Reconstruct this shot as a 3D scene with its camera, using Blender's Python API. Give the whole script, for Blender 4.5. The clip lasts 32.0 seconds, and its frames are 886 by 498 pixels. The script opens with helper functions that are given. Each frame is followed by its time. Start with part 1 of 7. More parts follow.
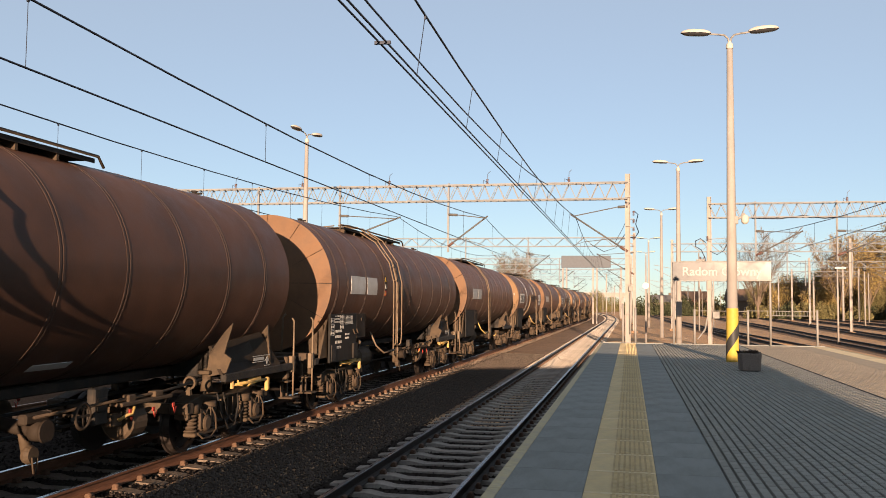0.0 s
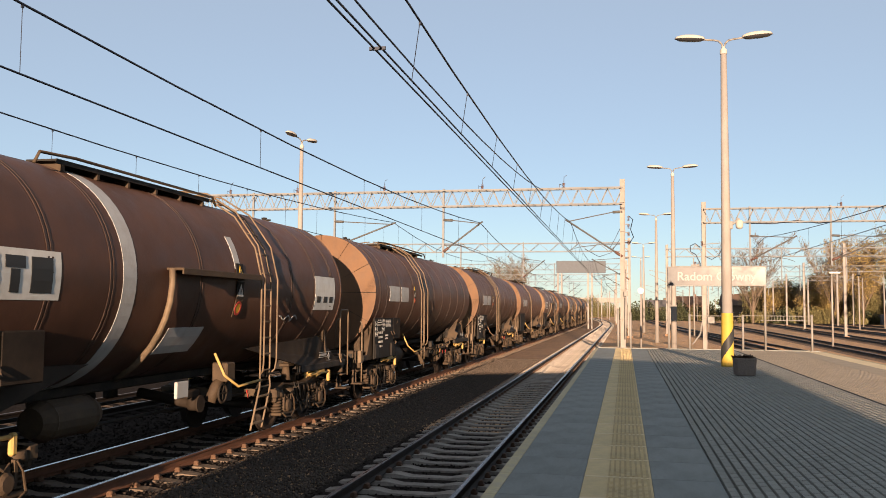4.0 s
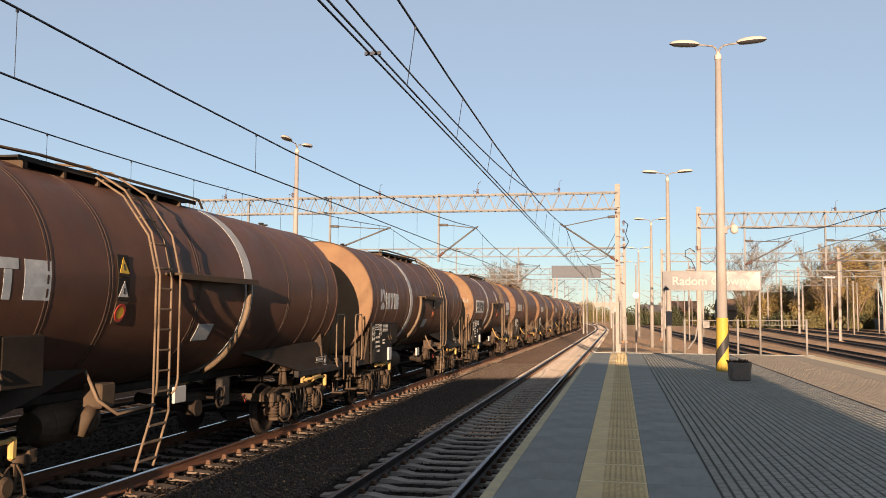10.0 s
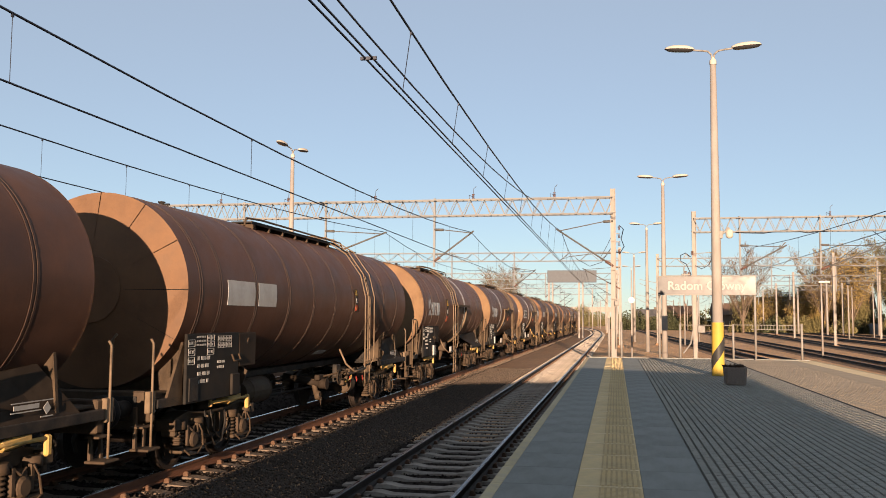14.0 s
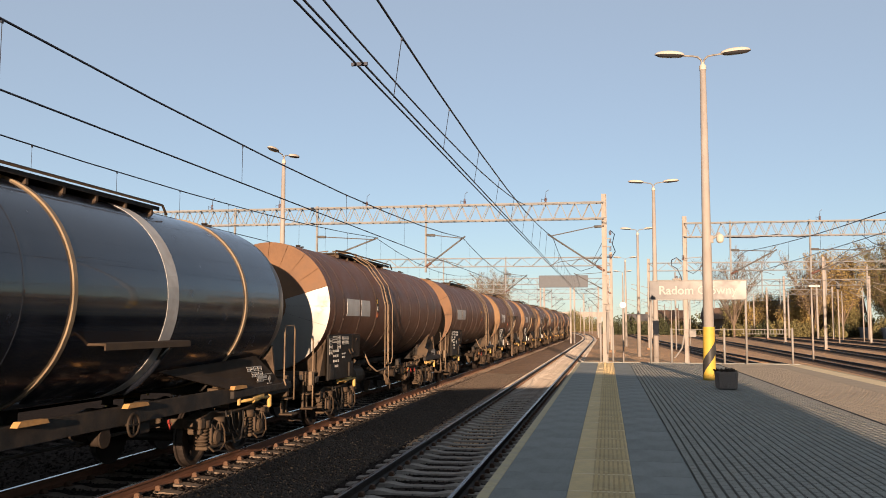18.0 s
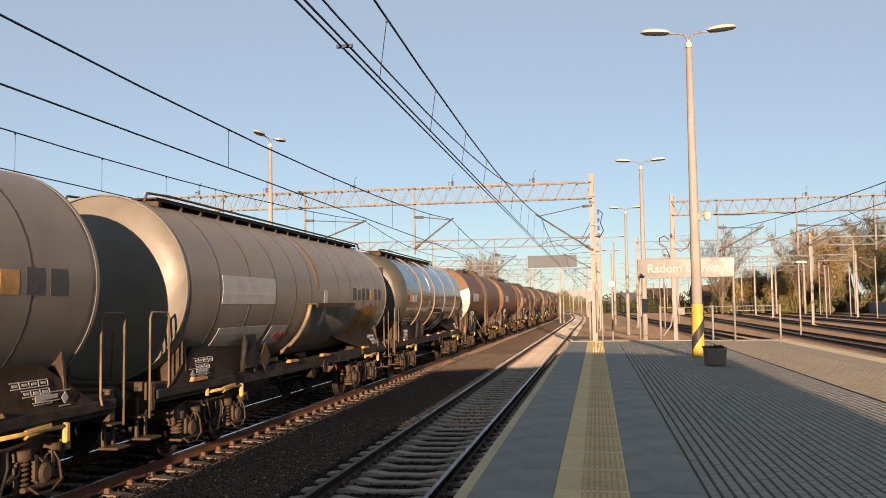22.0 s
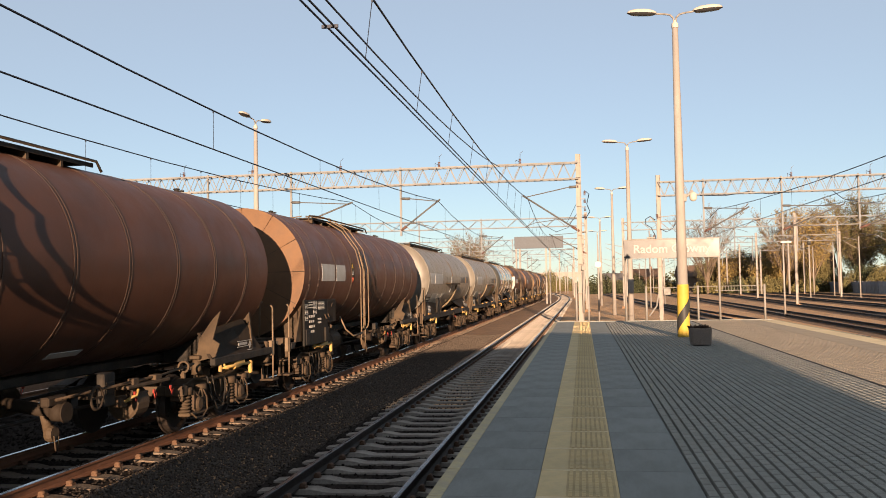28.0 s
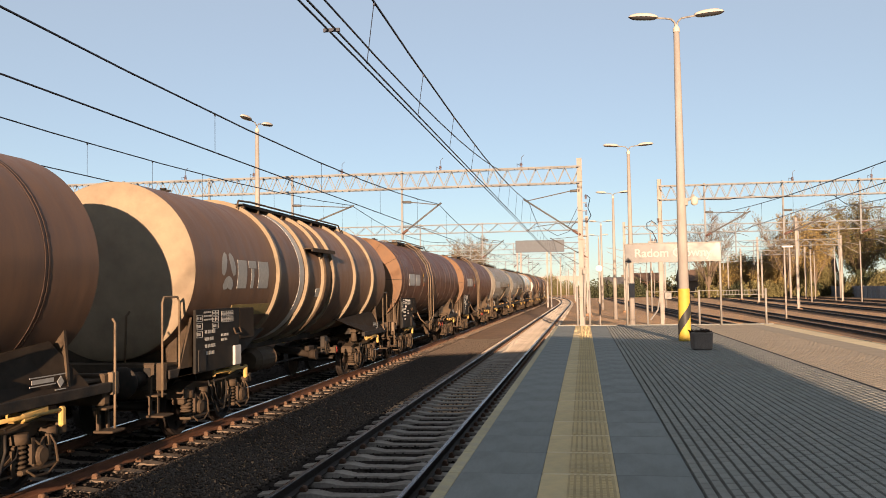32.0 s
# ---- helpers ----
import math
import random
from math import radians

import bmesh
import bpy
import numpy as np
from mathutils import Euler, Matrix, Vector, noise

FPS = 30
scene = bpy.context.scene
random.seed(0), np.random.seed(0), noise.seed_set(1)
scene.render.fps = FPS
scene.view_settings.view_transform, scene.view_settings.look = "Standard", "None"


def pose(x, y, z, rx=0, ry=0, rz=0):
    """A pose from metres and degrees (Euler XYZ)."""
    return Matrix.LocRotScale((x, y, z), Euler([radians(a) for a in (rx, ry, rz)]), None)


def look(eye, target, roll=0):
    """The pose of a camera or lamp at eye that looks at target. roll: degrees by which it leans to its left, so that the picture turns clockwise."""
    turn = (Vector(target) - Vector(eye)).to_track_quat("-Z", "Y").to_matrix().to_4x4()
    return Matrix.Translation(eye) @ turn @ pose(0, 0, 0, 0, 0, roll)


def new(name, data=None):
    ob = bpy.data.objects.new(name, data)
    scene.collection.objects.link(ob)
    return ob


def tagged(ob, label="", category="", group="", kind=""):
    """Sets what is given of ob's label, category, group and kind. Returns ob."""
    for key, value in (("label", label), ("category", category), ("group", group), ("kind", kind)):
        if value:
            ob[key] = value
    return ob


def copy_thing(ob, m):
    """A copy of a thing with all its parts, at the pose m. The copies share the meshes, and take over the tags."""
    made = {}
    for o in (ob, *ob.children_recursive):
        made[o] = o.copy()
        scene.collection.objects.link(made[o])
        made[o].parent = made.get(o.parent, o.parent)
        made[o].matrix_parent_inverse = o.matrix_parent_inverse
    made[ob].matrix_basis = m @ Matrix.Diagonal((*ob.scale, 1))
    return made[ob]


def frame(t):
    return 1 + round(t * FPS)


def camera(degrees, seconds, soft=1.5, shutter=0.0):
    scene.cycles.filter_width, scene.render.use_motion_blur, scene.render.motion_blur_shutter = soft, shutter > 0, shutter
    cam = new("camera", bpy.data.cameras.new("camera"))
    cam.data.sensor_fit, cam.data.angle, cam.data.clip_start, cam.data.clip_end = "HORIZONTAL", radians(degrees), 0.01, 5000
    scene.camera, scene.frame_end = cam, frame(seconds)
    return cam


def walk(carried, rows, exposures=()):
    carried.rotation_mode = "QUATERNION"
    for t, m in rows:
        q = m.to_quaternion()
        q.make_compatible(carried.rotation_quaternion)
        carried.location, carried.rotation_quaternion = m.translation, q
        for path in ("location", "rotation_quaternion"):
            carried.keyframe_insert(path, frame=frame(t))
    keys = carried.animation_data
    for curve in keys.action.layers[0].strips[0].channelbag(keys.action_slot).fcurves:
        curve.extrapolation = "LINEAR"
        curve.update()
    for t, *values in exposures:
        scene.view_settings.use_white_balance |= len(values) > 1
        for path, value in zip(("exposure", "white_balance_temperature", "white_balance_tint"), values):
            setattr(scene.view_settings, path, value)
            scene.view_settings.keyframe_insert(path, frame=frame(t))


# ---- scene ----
EYE = Vector((0.0, 0.0, 1.56))
# seconds, turn to the left of the track, tilt up, roll (degrees)
PATH = [
    (0, 11.998, 3.527, 0.585), (0.5, 11.961, 3.526, 0.608), (1, 11.931, 3.557, 0.591), (1.5, 11.858, 3.564, 0.526),
    (2, 11.818, 3.578, 0.453), (2.5, 11.800, 3.653, 0.433), (3, 11.804, 3.726, 0.448), (3.5, 11.731, 3.818, 0.450),
    (5.5, 11.644, 4.018, 0.474), (6, 11.638, 4.059, 0.521), (6.5, 11.566, 4.046, 0.502), (7, 11.458, 3.939, 0.405),
    (7.5, 11.397, 3.933, 0.351), (8, 11.388, 3.995, 0.377), (8.5, 11.398, 4.068, 0.404), (9, 11.391, 4.122, 0.416),
    (9.5, 11.373, 4.192, 0.431), (10, 11.380, 4.196, 0.436), (10.5, 11.344, 4.154, 0.421), (11, 11.279, 4.240, 0.413),
    (11.5, 11.256, 4.261, 0.426), (12, 11.205, 4.305, 0.429), (12.5, 11.188, 4.402, 0.422), (13, 11.158, 4.467, 0.440),
    (13.5, 11.128, 4.520, 0.452), (14, 11.103, 4.509, 0.397), (14.5, 10.987, 4.547, 0.286), (16.5, 10.675, 4.684, 0.162),
    (17, 10.665, 4.718, 0.181), (17.5, 10.647, 4.830, 0.205), (18, 10.550, 4.867, 0.172), (18.5, 10.425, 4.793, 0.022),
    (19, 10.239, 4.566, -0.192), (19.5, 10.089, 4.368, -0.365), (20, 9.985, 4.288, -0.463), (20.5, 9.890, 4.087, -0.544),
    (21, 9.841, 3.878, -0.645), (21.5, 9.844, 3.777, -0.725), (22, 9.820, 3.680, -0.789), (22.5, 9.827, 3.424, -0.881),
    (23, 9.779, 3.187, -0.990), (23.5, 9.589, 2.986, -1.069), (24, 9.395, 2.819, -1.113), (24.5, 9.183, 2.698, -1.121),
    (25, 9.019, 2.542, -1.109), (25.5, 8.964, 2.457, -1.131), (27.5, 9.018, 2.350, -1.058), (28, 8.977, 2.451, -1.037),
    (28.5, 9.011, 2.535, -1.013), (29, 9.013, 2.589, -0.979), (29.5, 9.003, 2.622, -0.958), (30, 9.010, 2.662, -0.957),
    (30.5, 9.029, 2.685, -0.956), (31, 9.048, 2.615, -0.947), (31.5, 9.043, 2.633, -0.918), (32, 9.042, 2.686, -0.897),
]


def cam_pose(yaw, pitch, roll):
    a, b = radians(yaw), radians(pitch)
    ahead = Vector((-math.sin(a) * math.cos(b), math.cos(a) * math.cos(b), math.sin(b)))
    return look(EYE, EYE + ahead, roll)


cam = camera(53.42, 32.0, soft=0.9)
walk(cam, [(t, cam_pose(a, b, c)) for t, a, b, c in PATH], exposures=[(0, 1.68, 6500, 10), (6, 1.63, 6500, 10), (13, 1.62, 6500, 10), (16.5, 1.53, 6500, 10), (18.5, 1.54, 6500, 10), (20, 1.59, 6520, 10), (25, 1.6, 6680, 10), (28, 1.69, 6700, 10), (32, 1.7, 6700, 10)])

# ---- light ----
SUN_EL, SUN_AZ = 7.5, 7.0       # height of the sun, and how far it stands to the right of straight behind (degrees)
sky_world = bpy.data.worlds.new("sky")
scene.world = sky_world
sky_world.use_nodes = True
wn = sky_world.node_tree
sky = wn.nodes.new("ShaderNodeTexSky")
sky.sky_type, sky.sun_disc = "NISHITA", False
sky.sun_elevation, sky.sun_rotation = radians(SUN_EL), radians(180 - SUN_AZ)
sky.air_density, sky.dust_density, sky.ozone_density = 0.76, 0.1, 2.4
bgn = wn.nodes["Background"]
veil = wn.nodes.new("ShaderNodeMix")           # thin high haze evens the clear sky
veil.data_type = "RGBA"
veil.inputs[0].default_value = 0.43
veil.inputs[6].default_value = (2.62, 2.74, 2.8, 1)
wn.links.new(sky.outputs[0], veil.inputs[7])
wn.links.new(veil.outputs[2], bgn.inputs["Color"])
bgn.inputs["Strength"].default_value = 0.0695
sun_dir = Vector((math.sin(radians(SUN_AZ)), -math.cos(radians(SUN_AZ)), math.tan(radians(SUN_EL))))
sun = new("sun", bpy.data.lights.new("sun", "SUN"))
sun.data.energy, sun.data.angle, sun.data.color = 5.0, radians(0.4), (1.0, 0.695, 0.465)
sun.matrix_world = look(sun_dir * 100, (0, 0, 0))


# ---- materials ----
def mat(name, col, rough=0.6, metal=0.0, var=0.25, scale=6.0, bump=0.0, bscale=60.0, dirt=None, dirt_amt=0.5, dscale=1.3,
        per_object=0.0, island=0.0, stretch=(1, 1, 1), spec=0.2, coat=0.0, bdist=0.02, dusty=0.0):
    """A principled material: base colour with grain at one scale, stains of a second colour at another, and fine relief."""
    m = bpy.data.materials.new(name)
    m.use_nodes = True
    nt = m.node_tree
    b = nt.nodes["Principled BSDF"]
    b.inputs["Roughness"].default_value, b.inputs["Metallic"].default_value = rough, metal
    b.inputs["Specular IOR Level"].default_value = spec
    b.inputs["Coat Weight"].default_value = coat
    b.inputs["Diffuse Roughness"].default_value = dusty
    co = nt.nodes.new("ShaderNodeTexCoord")
    mp = nt.nodes.new("ShaderNodeMapping")
    mp.inputs["Scale"].default_value = stretch
    nt.links.new(co.outputs["Object"], mp.inputs["Vector"])

    def nz(s, det=5.0, ro=0.6):
        n = nt.nodes.new("ShaderNodeTexNoise")
        n.inputs["Scale"].default_value, n.inputs["Detail"].default_value, n.inputs["Roughness"].default_value = s, det, ro
        nt.links.new(mp.outputs[0], n.inputs["Vector"])
        return n.outputs[0]

    def ramp(src, lo, hi, a, c):
        r = nt.nodes.new("ShaderNodeMapRange")
        r.inputs[1].default_value, r.inputs[2].default_value, r.inputs[3].default_value, r.inputs[4].default_value = lo, hi, a, c
        nt.links.new(src, r.inputs[0])
        return r.outputs[0]

    def mul(x, y):
        q = nt.nodes.new("ShaderNodeMath")
        q.operation = "MULTIPLY"
        nt.links.new(x, q.inputs[0])
        nt.links.new(y, q.inputs[1])
        return q.outputs[0]

    grain = nz(scale)
    val = ramp(grain, 0.3, 0.7, 1 - var, 1 + var)
    if per_object:
        oi = nt.nodes.new("ShaderNodeObjectInfo")
        val = mul(val, ramp(oi.outputs["Random"], 0, 1, 1 - per_object, 1 + per_object))
    if island:
        ge = nt.nodes.new("ShaderNodeNewGeometry")
        val = mul(val, ramp(ge.outputs["Random Per Island"], 0, 1, 1 - island, 1 + island))
    vm = nt.nodes.new("ShaderNodeVectorMath")
    vm.operation = "SCALE"
    nt.links.new(val, vm.inputs["Scale"])
    if dirt:
        mx = nt.nodes.new("ShaderNodeMix")
        mx.data_type = "RGBA"
        mx.inputs[6].default_value, mx.inputs[7].default_value = (*col, 1), (*dirt, 1)
        nt.links.new(ramp(nz(dscale, 7.0, 0.68), 0.42, 0.68, 0, dirt_amt), mx.inputs[0])
        nt.links.new(mx.outputs[2], vm.inputs[0])
    else:
        vm.inputs[0].default_value = col
    nt.links.new(vm.outputs[0], b.inputs["Base Color"])
    nt.links.new(ramp(grain, 0.3, 0.7, max(rough - 0.1, 0.03), min(rough + 0.1, 1)), b.inputs["Roughness"])
    if bump:
        bp = nt.nodes.new("ShaderNodeBump")
        bp.inputs["Strength"].default_value, bp.inputs["Distance"].default_value = bump, bdist
        nt.links.new(nz(bscale, 4.0), bp.inputs["Height"])
        nt.links.new(bp.outputs[0], b.inputs["Normal"])
    return m


M = {
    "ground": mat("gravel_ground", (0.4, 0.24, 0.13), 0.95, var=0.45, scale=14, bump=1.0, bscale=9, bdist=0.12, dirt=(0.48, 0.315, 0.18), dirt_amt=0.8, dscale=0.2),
    "ballast": mat("ballast_stone", (0.08, 0.064, 0.052), 0.9, var=0.3, scale=30, bump=0.3, bscale=60, island=0.35, dirt=(0.085, 0.06, 0.045), dscale=3),
    "sleeper": mat("concrete_sleeper", (0.26, 0.232, 0.2), 0.85, var=0.2, scale=20, bump=0.4, bscale=80, dirt=(0.14, 0.11, 0.09), dirt_amt=0.7, dscale=4, per_object=0.12, island=0.12),
    "rail_rust": mat("rusty_rail_web", (0.115, 0.052, 0.029), 0.75, var=0.3, scale=12, bump=0.3, stretch=(1, 0.2, 1)),
    "rail_dark": mat("dark_rail_web", (0.025, 0.019, 0.016), 0.7, var=0.3, scale=12, bump=0.3, stretch=(1, 0.2, 1)),
    "clip": mat("rusty_rail_clip", (0.085, 0.048, 0.03), 0.8, var=0.3, scale=12),
    "rail_mid": mat("dull_polished_rail_head", (0.05, 0.05, 0.057), 0.3, 1.0, var=0.15, scale=5, stretch=(8, 0.3, 1)),
    "rail_top": mat("polished_rail_head", (0.34, 0.34, 0.35), 0.25, 1.0, var=0.15, scale=5, stretch=(8, 0.3, 1)),
    "rail_dull": mat("dull_rail_head", (0.12, 0.09, 0.075), 0.5, 0.6, var=0.2, scale=5, stretch=(8, 0.3, 1)),
    "sleeper_brown": mat("oil_stained_sleeper", (0.125, 0.097, 0.074), 0.9, var=0.25, scale=20, bump=0.4, bscale=80, dirt=(0.07, 0.05, 0.038), dirt_amt=0.8, dscale=4, per_object=0.15, island=0.15),
    "concrete": mat("platform_slab", (0.195, 0.205, 0.19), 0.75, var=0.12, scale=3, bump=0.25, bscale=160, dirt=(0.128, 0.132, 0.121), dirt_amt=0.85, dscale=1.6, per_object=0.05, stretch=(2.2, 0.7, 1)),
    "concrete_face": mat("platform_wall_concrete", (0.26, 0.25, 0.23), 0.85, var=0.2, scale=4, bump=0.4, dirt=(0.1, 0.09, 0.08), dscale=1.5),
    "tactile_pale": mat("pale_yellow_tactile_slab", (0.62, 0.5, 0.3), 0.75, var=0.1, scale=5, bump=0.25, bscale=150, dirt=(0.5, 0.4, 0.25), dirt_amt=0.5, dscale=1.7, per_object=0.05),
    "tactile": mat("yellow_tactile_slab", (0.54, 0.405, 0.205), 0.75, var=0.1, scale=5, bump=0.25, bscale=150, dirt=(0.3, 0.26, 0.16), dirt_amt=0.5, dscale=1.7, per_object=0.05),
    "edge_yellow": mat("worn_yellow_edge", (0.42, 0.35, 0.2), 0.75, var=0.15, scale=9, bump=0.25, dirt=(0.28, 0.25, 0.2), dirt_amt=0.8, dscale=5, per_object=0.06),
    "paver": mat("grey_paver", (0.24, 0.236, 0.207), 0.85, var=0.15, scale=20, bump=0.4, bscale=170, island=0.07, per_object=0.07, dirt=(0.2, 0.19, 0.165), dscale=0.8),
    "paver_bed": mat("paver_joint", (0.02, 0.018, 0.016), 0.95, var=0.3, scale=40),
    "paver_warm": mat("warm_grey_paver", (0.33, 0.27, 0.195), 0.85, var=0.14, scale=20, bump=0.15, bscale=170, island=0.05, dirt=(0.26, 0.21, 0.15), dscale=0.6),
    "galv": mat("galvanised_steel", (0.19, 0.183, 0.172), 0.6, 0.0, var=0.12, scale=4, dirt=(0.13, 0.12, 0.11), dscale=2.5),
    "cant": mat("dull_grey_bracket_tube", (0.075, 0.072, 0.07), 0.65, 0.0, var=0.15, scale=4, dirt=(0.05, 0.045, 0.042), dscale=2.5),
    "lattice": mat("weathered_grey_lattice_steel", (0.168, 0.172, 0.176), 0.75, var=0.15, scale=3, dirt=(0.09, 0.09, 0.09), dirt_amt=0.7, dscale=1.5),
    "mast_paint": mat("weathered_mast_concrete", (0.235, 0.216, 0.2), 0.8, var=0.12, scale=3, bump=0.15, dirt=(0.155, 0.138, 0.124), dscale=1.2, stretch=(1, 1, 0.4)),
    "wire": mat("dark_copper_wire", (0.032, 0.036, 0.048), 0.5, 0.6, var=0.1),
    "insul": mat("brown_porcelain", (0.09, 0.05, 0.04), 0.3, var=0.1),
    "white": mat("white_paint", (0.5, 0.5, 0.48), 0.6, var=0.06, scale=6, dirt=(0.36, 0.34, 0.3), dirt_amt=0.5, dscale=4),
    "yellow": mat("yellow_paint", (0.36, 0.25, 0.04), 0.6, var=0.1, scale=6, dirt=(0.26, 0.18, 0.05), dirt_amt=0.4, dscale=4),
    "black": mat("black_paint", (0.025, 0.025, 0.025), 0.5, var=0.2, scale=6),
    "lamp_head": mat("pale_lamp_housing", (0.34, 0.31, 0.27), 0.55, var=0.06),
    "glass_dark": mat("dark_lamp_glass", (0.04, 0.04, 0.043), 0.2, var=0.05),
    "roof": mat("canopy_sheet", (0.3, 0.3, 0.31), 0.6, var=0.1),
}


# ---- geometry ----
class Geo:
    """Collects vertices and faces for one mesh."""

    def __init__(self):
        self.v, self.f, self.s = [], [], []

    def add(self, verts, faces, smooth=False, m=None):
        n = len(self.v)
        self.v += [tuple(m @ Vector(p)) for p in verts] if m is not None else [tuple(p) for p in verts]
        self.f += [tuple(i + n for i in q) for q in faces]
        self.s += [smooth] * len(faces)
        return self

    def box(self, c, size, m=None, ch=0.0):
        x, y, z = (a / 2 for a in size)
        if ch <= 0:
            vs = [(sx * x, sy * y, sz * z) for sx in (-1, 1) for sy in (-1, 1) for sz in (-1, 1)]
            fs = [(0, 1, 3, 2), (4, 6, 7, 5), (0, 4, 5, 1), (2, 3, 7, 6), (0, 2, 6, 4), (1, 5, 7, 3)]
        else:
            ch = min(ch, x * 0.9, y * 0.9, z * 0.9)
            vs, fs, idx = [], [], {}
            for sx in (-1, 1):
                for sy in (-1, 1):
                    for sz in (-1, 1):
                        for a in range(3):
                            p = [sx * (x - ch), sy * (y - ch), sz * (z - ch)]
                            p[a] = (sx * x, sy * y, sz * z)[a]
                            idx[sx, sy, sz, a] = len(vs)
                            vs.append(tuple(p))
            for a in range(3):
                b, c2 = (a + 1) % 3, (a + 2) % 3
                for s in (-1, 1):
                    q = []
                    for sb, sc in ((-1, -1), (1, -1), (1, 1), (-1, 1)):
                        k = [0, 0, 0]
                        k[a], k[b], k[c2] = s, sb, sc
                        q.append(idx[k[0], k[1], k[2], a])
                    fs.append(tuple(q if s > 0 else q[::-1]))
                for sb in (-1, 1):
                    for sc in (-1, 1):
                        k0, k1 = [0, 0, 0], [0, 0, 0]
                        k0[a], k0[b], k0[c2] = -1, sb, sc
                        k1[a], k1[b], k1[c2] = 1, sb, sc
                        q = [idx[(*k0, b)], idx[(*k1, b)], idx[(*k1, c2)], idx[(*k0, c2)]]
                        fs.append(tuple(q if sb * sc < 0 else q[::-1]))
            for sx in (-1, 1):
                for sy in (-1, 1):
                    for sz in (-1, 1):
                        q = [idx[sx, sy, sz, a] for a in range(3)]
                        fs.append(tuple(q if sx * sy * sz > 0 else q[::-1]))
        t = Matrix.Translation(c) @ (m if m is not None else Matrix())
        return self.add(vs, fs, False, t)

    def cyl(self, p0, p1, r0, r1=None, n=12, caps=True):
        p0, p1 = Vector(p0), Vector(p1)
        r1 = r0 if r1 is None else r1
        q = (p1 - p0).to_track_quat("Z", "Y").to_matrix()
        vs = []
        for p, r in ((p0, r0), (p1, r1)):
            vs += [p + q @ Vector((r * math.cos(2 * math.pi * k / n), r * math.sin(2 * math.pi * k / n), 0)) for k in range(n)]
        self.add(vs, [(k, (k + 1) % n, n + (k + 1) % n, n + k) for k in range(n)], n > 6)
        if caps:
            self.f += [tuple(len(self.v) - 2 * n + k for k in range(n))[::-1], tuple(len(self.v) - n + k for k in range(n))]
            self.s += [False, False]
        return self

    def tube(self, pts, r, n=6):
        for a, b in zip(pts, pts[1:]):
            self.cyl(a, b, r, r, n)
        return self

    def hose(self, pts, r, n=6):
        """One unbroken bent tube through the points."""
        pts = [Vector(p) for p in pts]
        vs, fs = [], []
        up = None
        for i, p in enumerate(pts):
            d = (pts[min(i + 1, len(pts) - 1)] - pts[max(i - 1, 0)]).normalized()
            if up is None:
                up = d.orthogonal().normalized()
            up = (up - d * up.dot(d)).normalized()
            s = d.cross(up)
            vs += [p + (up * math.cos(2 * math.pi * k / n) + s * math.sin(2 * math.pi * k / n)) * r for k in range(n)]
        for i in range(len(pts) - 1):
            fs += [(i * n + k, i * n + (k + 1) % n, (i + 1) * n + (k + 1) % n, (i + 1) * n + k) for k in range(n)]
        fs += [tuple(range(n))[::-1], tuple((len(pts) - 1) * n + k for k in range(n))]
        return self.add(vs, fs, n > 4)

    def lathe(self, prof, n=48, axis="y", smooth=True, m=None):
        """Turns a profile of (along, radius) round the axis."""
        vs, fs = [], []
        for a, r in prof:
            for k in range(n):
                w = 2 * math.pi * k / n
                c, s = r * math.cos(w), r * math.sin(w)
                vs.append({"y": (c, a, s), "z": (c, s, a), "x": (a, c, s)}[axis])
        flip = axis == "y"
        for i in range(len(prof) - 1):
            for k in range(n):
                q = (i * n + k, i * n + (k + 1) % n, (i + 1) * n + (k + 1) % n, (i + 1) * n + k)
                fs.append(q[::-1] if flip else q)
        return self.add(vs, fs, smooth, m)

    def plate(self, outline, t, m=None):
        """A flat outline (x, y) given thickness t along z."""
        n = len(outline)
        vs = [(x, y, t / 2) for x, y in outline] + [(x, y, -t / 2) for x, y in outline]
        fs = [tuple(range(n)), tuple(range(2 * n - 1, n - 1, -1))] + [(n + k, n + (k + 1) % n, (k + 1) % n, k) for k in range(n)]
        return self.add(vs, fs, False, m)

    def mesh(self, name, material):
        me = bpy.data.meshes.new(name)
        me.from_pydata(self.v, [], self.f)
        me.polygons.foreach_set("use_smooth", self.s)
        me.materials.append(material)
        me.update()
        return me


def part(name, geo, material, parent, label="", m=None, kind=""):
    """One mesh object under a thing or a part; a Geo or a ready mesh."""
    ob = new(name, geo.mesh(name, material) if isinstance(geo, Geo) else geo)
    ob.parent = parent
    if m is not None:
        ob.matrix_basis = m
    return tagged(ob, label=label, kind=kind)


def thing(name, label, category, group="", kind="", geo=None, material=None, m=None):
    ob = new(name, geo.mesh(name, material) if geo else None)
    if m is not None:
        ob.matrix_basis = m
    return tagged(ob, label, category, group, kind)


# ---- track lines ----
RAIL, TIE, BED = -0.76, -0.93, -0.98       # heights of rail top, sleeper top and ballast
NEAR_X, TRAIN_X, THIRD_X = -2.86, -7.52, -12.3
BEND_Y, BEND_R = 129.0, 1300.0


def along(x0, d):
    """Place and heading (turn to the left, radians) at d metres along a main track whose straight part lies at x0."""
    if d <= BEND_Y:
        return Vector((x0, d, 0)), 0.0
    r = BEND_R + x0
    a = (d - BEND_Y) / r
    return Vector((-BEND_R + r * math.cos(a), BEND_Y + r * math.sin(a), 0)), a


